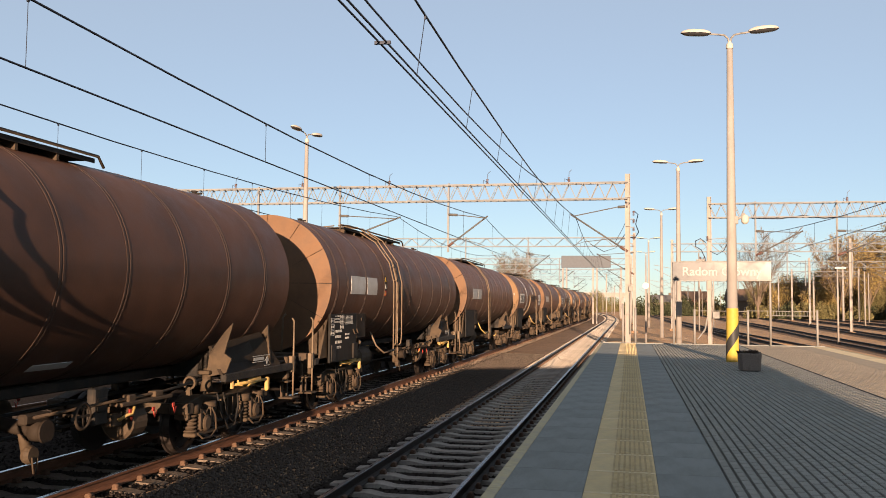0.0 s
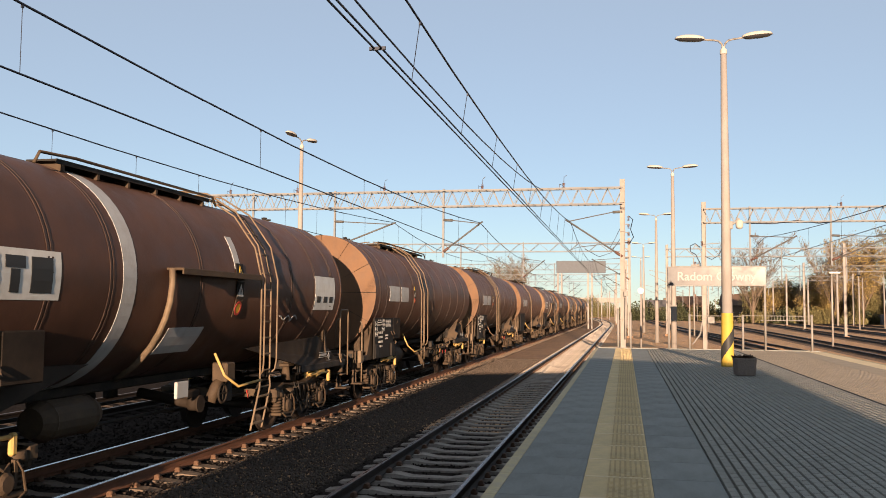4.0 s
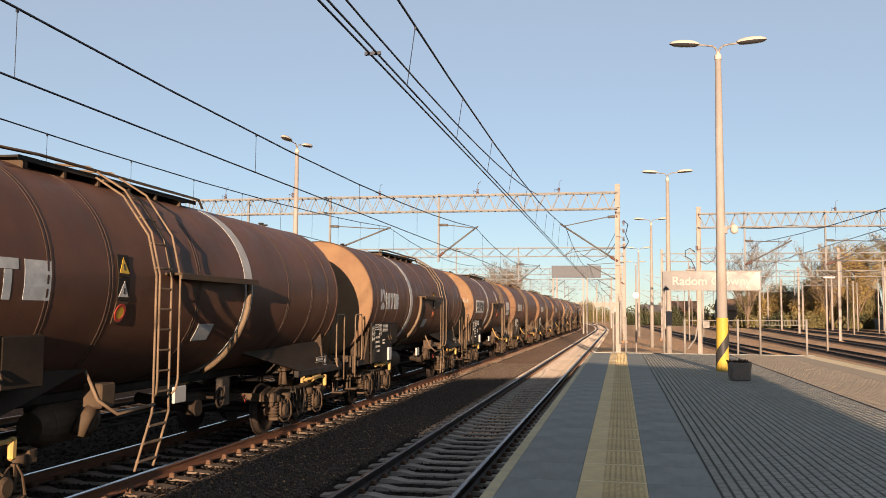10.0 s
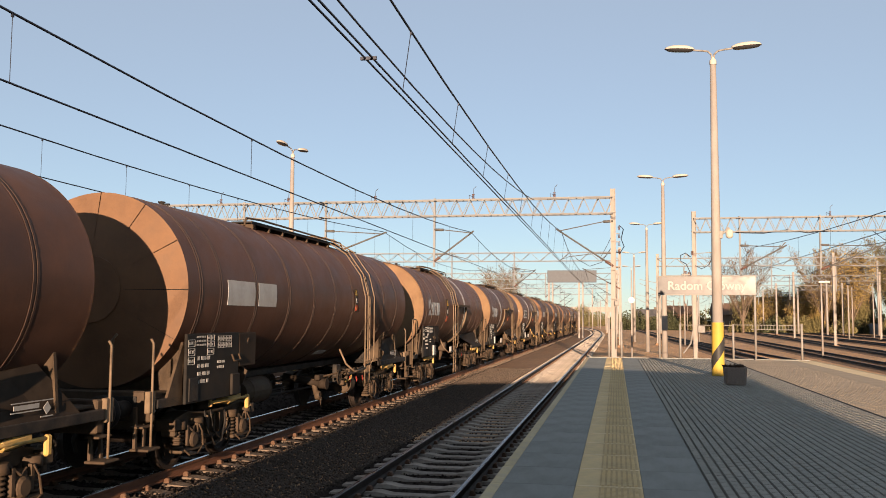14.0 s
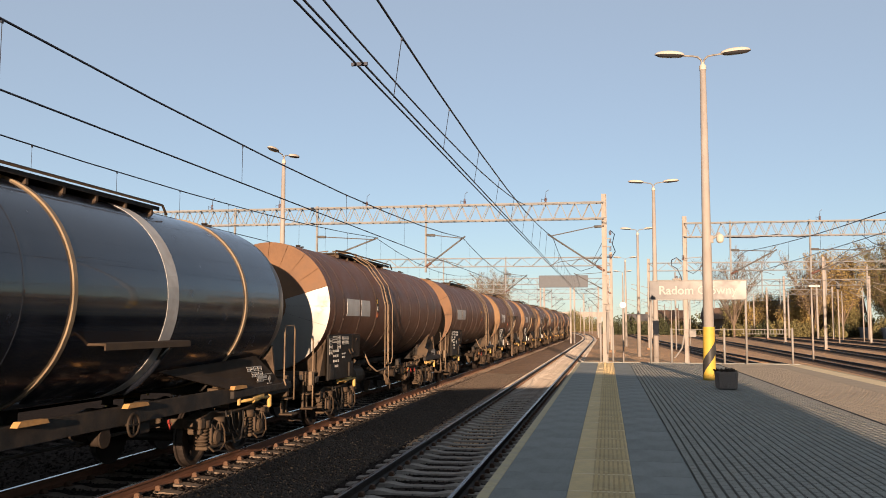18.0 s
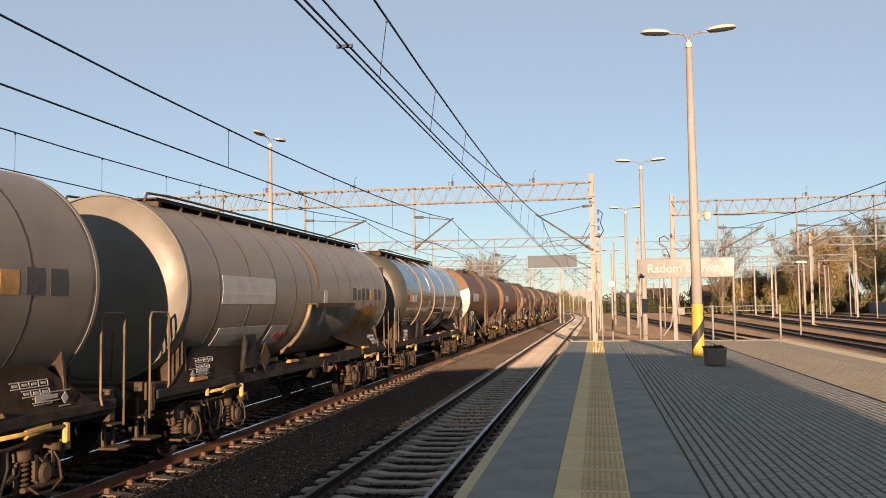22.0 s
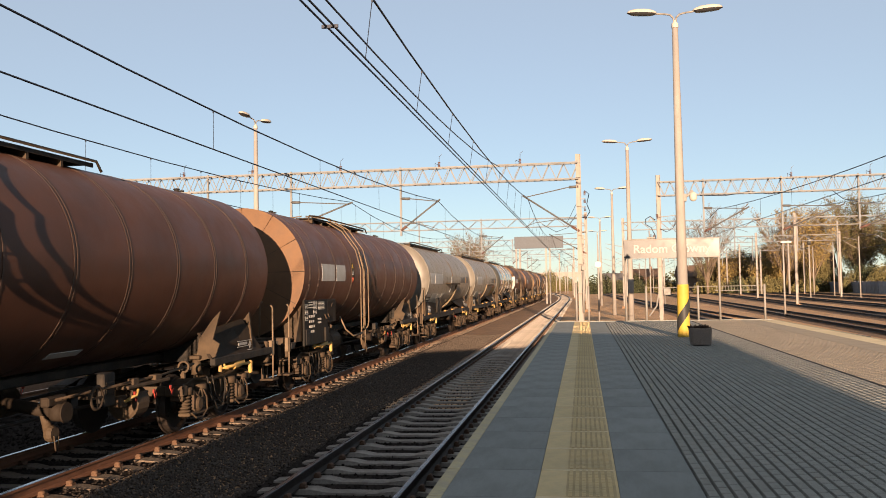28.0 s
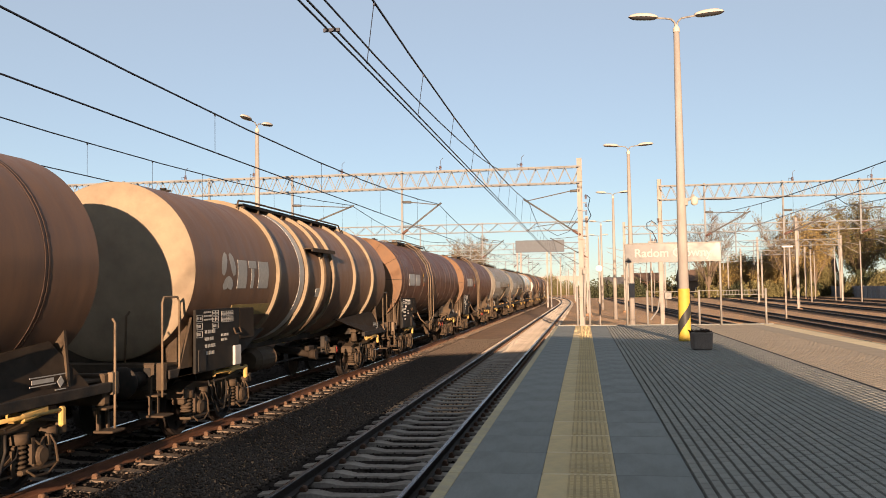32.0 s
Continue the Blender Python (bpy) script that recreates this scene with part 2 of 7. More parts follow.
def yard(x0, m, y0=12.0):
    """The line of a yard track: straight to y0, then bearing off to the right with slope m."""
    def f(x_unused, d):
        e = max(d - y0, 0)
        k = 30.0
        x = x0 + (m * e * e / (2 * k) if e < k else m * (e - k / 2))
        return Vector((x, d, 0)), -math.atan(m * min(e / k, 1))
    return f


def sweep(geo, prof, line, x0, ds, off):
    """Sweeps a closed profile (across, height) along a line."""
    n, vs, fs = len(prof), [], []
    for d in ds:
        p, a = line(x0, d)
        for u, h in prof:
            vs.append((p.x + (u + off) * math.cos(a), p.y + (u + off) * math.sin(a), h))
    for i in range(len(ds) - 1):
        for k in range(n):
            fs.append((i * n + k, i * n + (k + 1) % n, (i + 1) * n + (k + 1) % n, (i + 1) * n + k))
    geo.add(vs, fs)


def sleeper_mesh():
    g = Geo()
    st = [(-1.22, 0.125, -0.02), (-1.0, 0.15, 0.0), (-0.5, 0.15, 0.015), (-0.3, 0.13, -0.02), (0.3, 0.13, -0.02), (0.5, 0.15, 0.015), (1.0, 0.15, 0.0), (1.22, 0.125, -0.02)]
    vs, fs = [], []
    for x, w, dz in st:
        vs += [(x, -w, -0.14), (x, -w * 0.82, dz), (x, w * 0.82, dz), (x, w, -0.14)]
    for i in range(len(st) - 1):
        for k in range(3):
            fs.append((i * 4 + k + 4, i * 4 + k + 5, i * 4 + k + 1, i * 4 + k))
    fs += [(0, 1, 2, 3), (31, 30, 29, 28)]
    return g.add(vs, fs)


def track(name, line, x0, d0, d1, split, label, tie="sleeper", head="rail_top", step=2.0, web="rail_rust", sink=0.0):
    """A track: two rails, fastenings, and sleepers of which those in `split` are parts of their own."""
    root = thing(name, label, "railway track", kind="structure")
    ds = [d0 + (d1 - d0) * k / max(int((d1 - d0) / step), 1) for k in range(max(int((d1 - d0) / step), 1) + 1)]
    for side in (-1, 1):
        g = Geo()
        sweep(g, [(-0.07, RAIL - 0.16), (0.07, RAIL - 0.16), (0.07, RAIL - 0.145), (0.012, RAIL - 0.12), (0.012, RAIL - 0.045), (0.036, RAIL - 0.035), (0.036, RAIL - 0.006), (-0.036, RAIL - 0.006), (-0.036, RAIL - 0.035), (-0.012, RAIL - 0.045), (-0.012, RAIL - 0.12), (-0.07, RAIL - 0.145)], line, x0, ds, side * 0.753)
        rail = part("rail", g, M[web], root, "brown rusty steel rail web")
        g = Geo()
        sweep(g, [(-0.034, RAIL - 0.005), (0.034, RAIL - 0.005), (0.03, RAIL), (-0.03, RAIL)], line, x0, ds, side * 0.753)
        part("running_surface", g, M[head], rail, "worn rail head")
    sm = sleeper_mesh().mesh("sleeper", M[tie])
    clip = Geo()
    for s in (-1, 1):
        for u in (-1, 1):
            clip.cyl((s * 0.753 + u * 0.1, -0.06, 0.045), (s * 0.753 + u * 0.1, 0.06, 0.045), 0.034, n=7)
            clip.box((s * 0.753 + u * 0.1, 0, 0.02), (0.09, 0.1, 0.03))
    cm = clip.mesh("rail_clips", M["clip"])
    rest, sv = Geo(), sleeper_mesh()
    d = d0 + 0.3
    while d < d1:
        p, a = line(x0, d)
        m = Matrix.Translation((p.x, p.y, TIE - sink)) @ Matrix.Rotation(a, 4, "Z")
        if split[0] <= d <= split[1]:
            o = part("sleeper", sm, None, root, m=m)
            part("rail_clips", cm, None, o)
        else:
            rest.add(sv.v, sv.f, False, m)
        d += 0.6
    if rest.v:
        part("sleepers_rest", rest, M[tie], root, kind="stuff")
    return root


# ---- ground ----
g = Geo()
g.add([(-3000, -1500, BED), (3000, -1500, BED), (3000, 4000, BED), (-3000, 4000, BED)], [(0, 1, 2, 3)])
thing("ground", "brown gravel and dry soil of the railway yard", "ground", kind="structure", geo=g, material=M["ground"])

M["sleeper_yard"] = mat("dusty_yard_sleeper", (0.25, 0.165, 0.1), 0.9, var=0.3, scale=14, bump=0.4, bscale=60, dirt=(0.17, 0.115, 0.075), dirt_amt=0.8, dscale=2, island=0.2)
# near-black ballast: the shade beneath the wagons is put into its colour
M["shade_dark"] = mat("shade_dark_ballast", (0.026, 0.022, 0.02), 0.9, var=0.5, scale=25, bump=0.8, bscale=30, island=0.4, spec=0.0, dirt=(0.04, 0.031, 0.025), dscale=2)
bed = thing("trackbed", "dark ballast bed under the goods train, shade put into its colour", "trackbed", kind="structure")
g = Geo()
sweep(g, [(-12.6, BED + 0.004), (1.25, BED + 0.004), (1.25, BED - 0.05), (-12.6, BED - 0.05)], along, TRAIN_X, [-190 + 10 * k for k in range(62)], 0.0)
part("bed_surface", g, M["shade_dark"], bed)
bed2 = thing("trackbed", "ballast bed of the empty track with shade painted in", "trackbed", kind="structure")
# painted shade: whole bed dark to y 18, along the platform wall to y 42
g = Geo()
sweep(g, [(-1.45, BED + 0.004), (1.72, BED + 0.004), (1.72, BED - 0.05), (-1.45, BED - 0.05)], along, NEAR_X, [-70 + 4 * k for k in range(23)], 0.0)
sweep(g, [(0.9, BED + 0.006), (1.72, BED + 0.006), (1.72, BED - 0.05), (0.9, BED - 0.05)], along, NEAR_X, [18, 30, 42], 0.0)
part("bed_surface", g, M["shade_dark"], bed2)
track("track_near", along, NEAR_X, -70, 330, (6, 75), "empty track with shiny rails on pale concrete sleepers", web="rail_dark", head="rail_mid")
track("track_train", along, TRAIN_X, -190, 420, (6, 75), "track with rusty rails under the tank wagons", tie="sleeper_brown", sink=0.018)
# the far track's sleepers take the same painted shade as the bed
track("track_third", along, THIRD_X, -40, 330, (500, 501), "track hidden behind the tank wagons", tie="shade_dark", head="rail_dull", step=4, web="rail_dark")
YARD = [(9.3, -0.02), (13.5, 0.022), (16.9, 0.056), (23.0, 0.052)]
for x0, slope in YARD:
    track("track_yard", yard(x0, slope, 0.0), 0, -40 if x0 < 10 else 10, 260, (500, 501), "yard track with dark rails on brown ballast", tie="sleeper_yard", head="rail_dull", step=5, web="rail_dark", sink=0.03)
track("track_yard", yard(10.9, -0.043, 20.0), 0, 38, 150, (500, 501), "yard track crossing to the main line", tie="sleeper_yard", head="rail_dull", step=5, web="rail_dark", sink=0.03)
for x0, slope in ((28.2, 0.054), (33.0, 0.058)):
    track("track_yard", yard(x0, slope, 0.0), 0, 40, 230, (500, 501), "yard track with dark rails on brown ballast", tie="sleeper_yard", head="rail_dull", step=6, web="rail_dark", sink=0.03)
bed3 = thing("trackbed", "rust-brown ballast beds of the yard tracks", "trackbed", kind="structure")
M["bed_rust"] = mat("rust_brown_ballast", (0.21, 0.13, 0.078), 0.95, var=0.45, scale=10, bump=1.0, bscale=12, bdist=0.08, dirt=(0.13, 0.085, 0.056), dirt_amt=0.8, dscale=0.6)
g = Geo()
sweep(g, [(-3.4, BED + 0.003), (-1.25, BED + 0.003), (-1.25, BED - 0.05), (-3.4, BED - 0.05)], along, NEAR_X, [20 + 10 * k for k in range(36)], 0.0)
part("bed_surface", g, M["bed_rust"], bed3)
for x0, slope in YARD + [(28.2, 0.054), (33.0, 0.058)]:
    g = Geo()
    sweep(g, [(-1.5, BED + 0.004), (-1.15, BED + 0.03), (1.15, BED + 0.03), (1.5, BED + 0.004)], yard(x0, slope, 0.0), 0, [10 * k for k in range(-4, 27)], 0.0)
    part("bed_surface", g, M["bed_rust"], bed3)

# ---- platform ----
P_L, P_R, P_END, P_BACK = -1.19, 7.6, 37.2, -70.0
g = Geo()
g.box(((P_L + 0.12 + P_R) / 2, (P_END + P_BACK) / 2, -0.56), (P_R - P_L - 0.12, P_END - P_BACK, 1.0))
platform = thing("platform", "grey station platform with yellow edges and block paving", "platform", kind="structure", geo=g, material=M["paver_bed"])
g = Geo().box(((P_L + 0.12 + P_R) / 2, P_END + 0.04, -0.5), (P_R - P_L - 0.12, 0.08, 0.99), ch=0.01)
part("end_wall", g, M["concrete_face"], platform)
g = Geo().box((P_L + 0.18, (P_END + P_BACK) / 2, -0.55), (0.12, P_END - P_BACK, 0.82), ch=0.01)
part("side_wall", g, M["concrete_face"], platform)
SLAB = 0.98


def slab_row(name, x0, x1, key, h, y0, y1, label="", gap=0.006):
    w = x1 - x0
    g = Geo().box((0, 0, -h / 2), (w - 0.002, SLAB - gap, h), ch=0.003)
    me = g.mesh(name, M[key])
    k = int(y0 / SLAB)
    while k * SLAB < y1 - 0.4:
        part(name, me, None, platform, label, m=Matrix.Translation(((x0 + x1) / 2, (k + 0.5) * SLAB - 0.3, 0)))
        k += 1
    y0b = int(y0 / SLAB) * SLAB - 0.3
    g = Geo().box(((x0 + x1) / 2, (y0b + P_BACK) / 2, -h / 2), (w - gap, y0b - P_BACK - 0.01, h))
    part(name, g, M[key], platform)


slab_row("edge_slab", P_L, P_L + 0.11, "edge_yellow", 0.12, 4, P_END)
slab_row("walking_slab", P_L + 0.11, -0.386, "concrete", 0.1, 4, P_END)
slab_row("inner_slab", 0.233, 0.85, "concrete", 0.1, 4, P_END)

# tactile strip: slabs with raised ribs
# darker colour between the studs stands in for the shading of the recesses
M["tactile_shade"] = mat("shaded_tactile_ground", (0.43, 0.325, 0.165), 0.85, var=0.15, scale=12, bump=0.25, bscale=150, dirt=(0.28, 0.215, 0.12), dirt_amt=0.7, dscale=2.2)


def tactile_mesh():
    """A slab with a smooth half, a half of raised studs on ground darkened as painted shade, and pale worn ends."""
    w = 0.233 + 0.386
    g = Geo().box((0, 0, -0.05), (w - 0.002, SLAB - 0.006, 0.1), ch=0.003)
    for k in range(7):
        for j in range(16):
            g.box((-0.055 + k * 0.0505, (j - 7.5) * 0.0575, 0.004), (0.03, 0.038, 0.013))
    n = len(g.f)
    g.box((0.1, 0, 0.0), (0.375, SLAB - 0.03, 0.004))
    q = len(g.f)
    for s in (-1, 1):
        g.box((0, s * (SLAB / 2 - 0.016), 0.0005), (w - 0.01, 0.022, 0.005))
    me = g.mesh("tactile_slab", M["tactile"])
    me.materials.append(M["tactile_shade"])
    me.materials.append(M["tactile_pale"])
    for p in me.polygons:
        p.material_index = 0 if p.index < n else 1 if p.index < q else 2
    return me


me = tactile_mesh()
k = 4
while k * SLAB < P_END - 0.4:
    part("tactile_slab", me, None, platform, m=Matrix.Translation(((0.233 - 0.386) / 2, (k + 0.5) * SLAB - 0.3, 0)))
    k += 1
g = Geo().box(((0.233 - 0.386) / 2, (4 * SLAB - 0.3 + P_BACK) / 2, -0.05), (0.61, 4 * SLAB - 0.31 - P_BACK, 0.1))
part("tactile_slab", g, M["tactile"], platform)

# ---- canopy behind: its roof shades the near end of the platform ----
CAN_Y, CAN_H = -6.6, 4.4
canopy = thing("platform_canopy", "long grey platform roof on steel columns", "canopy")
g = Geo().plate([(P_L - 0.1, CAN_H - 0.25), (P_L - 0.1, CAN_H), (3.2, CAN_H + 0.35), (7.4, CAN_H), (7.4, CAN_H - 0.25)], 56.0,
                Matrix.Translation((0, CAN_Y - 28, 0)) @ Matrix.Rotation(math.pi / 2, 4, "X"))
part("roof", g, M["roof"], canopy)
for j in range(7):
    g = Geo().cyl((3.2, CAN_Y - 1.5 - j * 8, 0), (3.2, CAN_Y - 1.5 - j * 8, CAN_H), 0.16, n=10)
    g.box((3.2, CAN_Y - 1.5 - j * 8, CAN_H - 0.38), (8, 0.2, 0.25))
    part("column", g, M["galv"], canopy)

# ---- street furniture of the platform ----
def lamp_post(x, y, base, top, label):
    """A tapered concrete post with two curved arms and flat lamp heads."""
    post = thing("lamp_post", label, "lamp post", "platform lamps", m=Matrix.Translation((x, y, base)))
    h = top - base
    part("post", Geo().cyl((0, 0, -0.02), (0, 0, h), 0.165, 0.085, 12), M["mast_paint"], post)
    part("cap", Geo().lathe([(h - 0.02, 0.1), (h + 0.1, 0.1), (h + 0.16, 0.05), (h + 0.2, 0.04)], 10, "z"), M["lamp_head"], post)
    for s in (-1, 1):
        pts = [(s * 0.02, 0, h + 0.15), (s * 0.04, 0, h + 0.28), (s * 0.14, 0, h + 0.38), (s * 0.3, 0, h + 0.41), (s * 0.6, 0, h + 0.44)]
        arm = part("arm", Geo().tube(pts, 0.028, 7), M["galv"], post)
        tilt = Matrix.Translation((s * 0.93, 0, h + 0.47)) @ Matrix.Rotation(-s * 0.07, 4, "Y")
        g = Geo()
        n = 14
        prof = [(1.0, 0.0), (0.92, 0.06), (0.62, 0.11), (0.0, 0.125)]
        vs, fs = [], []
        for q, z in prof:
            vs += [(0.44 * q * math.cos(2 * math.pi * k / n), 0.17 * q * math.sin(2 * math.pi * k / n), z) for k in range(n)]
        for i in range(3):
            fs += [(i * n + k, i * n + (k + 1) % n, (i + 1) * n + (k + 1) % n, (i + 1) * n + k) for k in range(n)]
        g.add(vs, fs, True)
        part("lamp_head", g, M["lamp_head"], post, "pale domed lamp housing", m=tilt)
        g = Geo()
        vs = [(0.43 * q * math.cos(2 * math.pi * k / n), 0.165 * q * math.sin(2 * math.pi * k / n), z) for q, z in ((1.0, 0.0), (0.8, -0.05), (0.0, -0.07)) for k in range(n)]
        fs = [((i + 1) * n + k, (i + 1) * n + (k + 1) % n, i * n + (k + 1) % n, i * n + k) for i in range(2) for k in range(n)]
        g.add(vs, fs, True)
        part("diffuser", g, M["glass_dark"], post, "unlit dark lamp glass", m=tilt)
    return post


l1 = lamp_post(2.83, 26.1, 0.0, 8.98, "tall pale lamp post with a yellow and black striped foot")
part("foot_band", Geo().cyl((0, 0, 0.0), (0, 0, 1.5), 0.176, 0.166, 16, False), M["yellow"], l1, "yellow painted foot")
n, vs = 60, []
for k in range(n + 1):
    a = -2.9 + 6.0 * k / n
    z = 0.66 + 0.25 * a
    vs += [(0.183 * math.sin(a), -0.183 * math.cos(a), max(min(z + d, 1.3), 0.004)) for d in (-0.19, 0.19)]
part("black_stripe", Geo().add(vs, [(2 * k, 2 * k + 2, 2 * k + 3, 2 * k + 1) for k in range(n)], True), M["black"], l1, "black spiral stripe")
g = Geo().cyl((0.12, -0.02, 3.98), (0.3, -0.06, 4.12), 0.03, n=8).box((0.13, -0.02, 4.0), (0.1, 0.14, 0.22), ch=0.01).tube([(0.3, -0.06, 4.12), (0.33, -0.06, 4.2), (0.36, -0.06, 4.12)], 0.03)
part("camera_bracket", g, M["galv"], l1)
g = Geo().lathe([(3.88, 0.0), (3.9, 0.07), (3.95, 0.1), (4.02, 0.105), (4.1, 0.1), (4.14, 0.05), (4.16, 0.0)], 18, "z", True, Matrix.Translation((0.36, -0.06, 0)))
part("dome_camera", g, M["lamp_head"], l1, "white dome camera")
for x, y, top in ((2.57, 49.0, 8.88), (2.47, 72.0, 8.76), (2.12, 104.0, 8.84), (2.3, 132.0, 8.9)):
    lp = lamp_post(x, y, BED, top, "tall pale lamp post beside the track")
    if y < 60:
        part("switch_box", Geo().box((0, -0.17, 2.4), (0.3, 0.2, 0.85), ch=0.015), M["galv"], lp, "grey switch box")
lf = lamp_post(-15.0, 39.2, -0.3, 9.15, "tall lamp post on the far platform")
lf.matrix_basis = lf.matrix_basis @ Matrix.Rotation(radians(79), 4, "Z")

# planter
planter = thing("planter", "square brown concrete planter with low dark russet plants", "planter", m=Matrix.Translation((2.84, 22.6, 0.0)))
M["planter"] = mat("exposed_aggregate_concrete", (0.17, 0.14, 0.12), 0.9, var=0.35, scale=40, bump=0.8, bscale=90)
M["soil"] = mat("dark_soil", (0.04, 0.03, 0.02), 0.95, var=0.4, scale=30, bump=0.6)
M["leaf_dark"] = mat("dark_russet_leaf", (0.05, 0.034, 0.024), 0.6, var=0.3, scale=9, island=0.4)
g = Geo()
o = [(0.2, 0.0), (0.235, 0.02), (0.25, 0.3), (0.26, 0.4), (0.25, 0.43), (0.2, 0.43), (0.19, 0.36)]
vs, fs = [], []
for r, z in o:
    c = r * 0.78
    vs += [(r, -c, z), (r, c, z), (c, r, z), (-c, r, z), (-r, c, z), (-r, -c, z), (-c, -r, z), (c, -r, z)]
for i in range(len(o) - 1):
    fs += [(i * 8 + k, i * 8 + (k + 1) % 8, (i + 1) * 8 + (k + 1) % 8, (i + 1) * 8 + k) for k in range(8)]
part("tub", g.add(vs, fs), M["planter"], planter)
part("soil", Geo().box((0, 0, 0.34), (0.36, 0.36, 0.06)), M["soil"], planter)
rp = random.Random(7)
g = Geo()
for k in range(150):
    a, r = rp.uniform(0, 6.28), rp.uniform(0, 0.24)
    p = Vector((r * math.cos(a), r * math.sin(a), 0.38))
    d = Vector((math.cos(a) * rp.uniform(0, 0.8), math.sin(a) * rp.uniform(0, 0.8), rp.uniform(0.5, 1))).normalized() * rp.uniform(0.06, 0.15)
    s = d.cross(Vector((rp.uniform(-1, 1), rp.uniform(-1, 1), 0.1))).normalized() * 0.018
    g.add([p - s, p + s, p + d * 0.6 + s * 1.4, p + d, p + d * 0.6 - s * 1.4], [(0, 1, 2, 3, 4)])
part("plants", g, M["leaf_dark"], planter, "low dark russet plants")

# station sign
M["sign_face"] = mat("grey_blue_sign_enamel", (0.052, 0.053, 0.06), 0.28, var=0.08, scale=2, spec=0.125)
M["sign_letter"] = mat("white_sign_letter", (0.26, 0.26, 0.255), 0.6, var=0.04)
sign = thing("station_sign", "grey station name board with white letters on posts", "sign", m=Matrix.Translation((3.6, 36.95, 0)) @ Matrix.Rotation(radians(-1.2), 4, "Z"))
part("board", Geo().box((0, 0, 2.96), (3.8, 0.09, 0.76), ch=0.012), M["sign_face"], sign)
for x in (-1.86, 1.86):
    part("post", Geo().cyl((x, 0.09, 0), (x, 0.09, 3.36), 0.045, n=10), M["galv"], sign)
for z in (2.585, 3.335):
    part("trim", Geo().box((0, -0.03, z), (3.84, 0.06, 0.03), ch=0.005), M["galv"], sign)
tx = bpy.data.curves.new("name", "FONT")
tx.body, tx.size, tx.extrude, tx.align_x, tx.offset = "Radom G\u0142\u00f3wny", 0.485, 0.004, "CENTER", 0.008
to = new("name_letters", tx)
bpy.context.view_layer.update()
tm = bpy.data.meshes.new_from_object(to.evaluated_get(bpy.context.evaluated_depsgraph_get()))
bpy.data.objects.remove(to)
tm.materials.clear()
tm.materials.append(M["sign_letter"])
part("name_letters", tm, None, sign, "white letters reading Radom G\u0142\u00f3wny", m=Matrix.Translation((0.0, -0.054, 2.79)) @ Matrix.Rotation(math.pi / 2, 4, "X"))

# posts at the platform's end
for x, y, h in ((-0.28, 37.05, 1.6), (0.22, 37.1, 1.45), (2.56, 37.1, 1.4), (4.62, 37.1, 1.4), (7.22, 37.1, 1.42)):
    bol = thing("end_post", "slim pale steel post at the end of the platform", "post", "platform end posts", m=Matrix.Translation((x, y, 0)))
    part("tube", Geo().cyl((0, 0, 0), (0, 0, h), 0.045, n=10), M["galv"], bol)
    part("foot", Geo().box((0, 0, 0.008), (0.16, 0.16, 0.016)), M["galv"], bol)
    part("cap", Geo().cyl((0, 0, h), (0, 0, h + 0.02), 0.05, n=10), M["galv"], bol)

rl = thing("end_railing", "low pale steel railing between posts", "railing", m=Matrix.Translation((0, 37.1, 0)))
for x0, x1, z in ((2.56, 4.62, 1.36), (4.62, 7.22, 1.38), (5.3, 7.22, 1.2)):
    part("rail", Geo().cyl((x0, 0, z), (x1, 0, z), 0.014, n=6), M["galv"], rl)
for k in range(17):
    part("picket", Geo().cyl((5.36 + k * 0.115, 0, 1.2), (5.36 + k * 0.115, 0, 1.38), 0.008, n=4), M["galv"], rl)

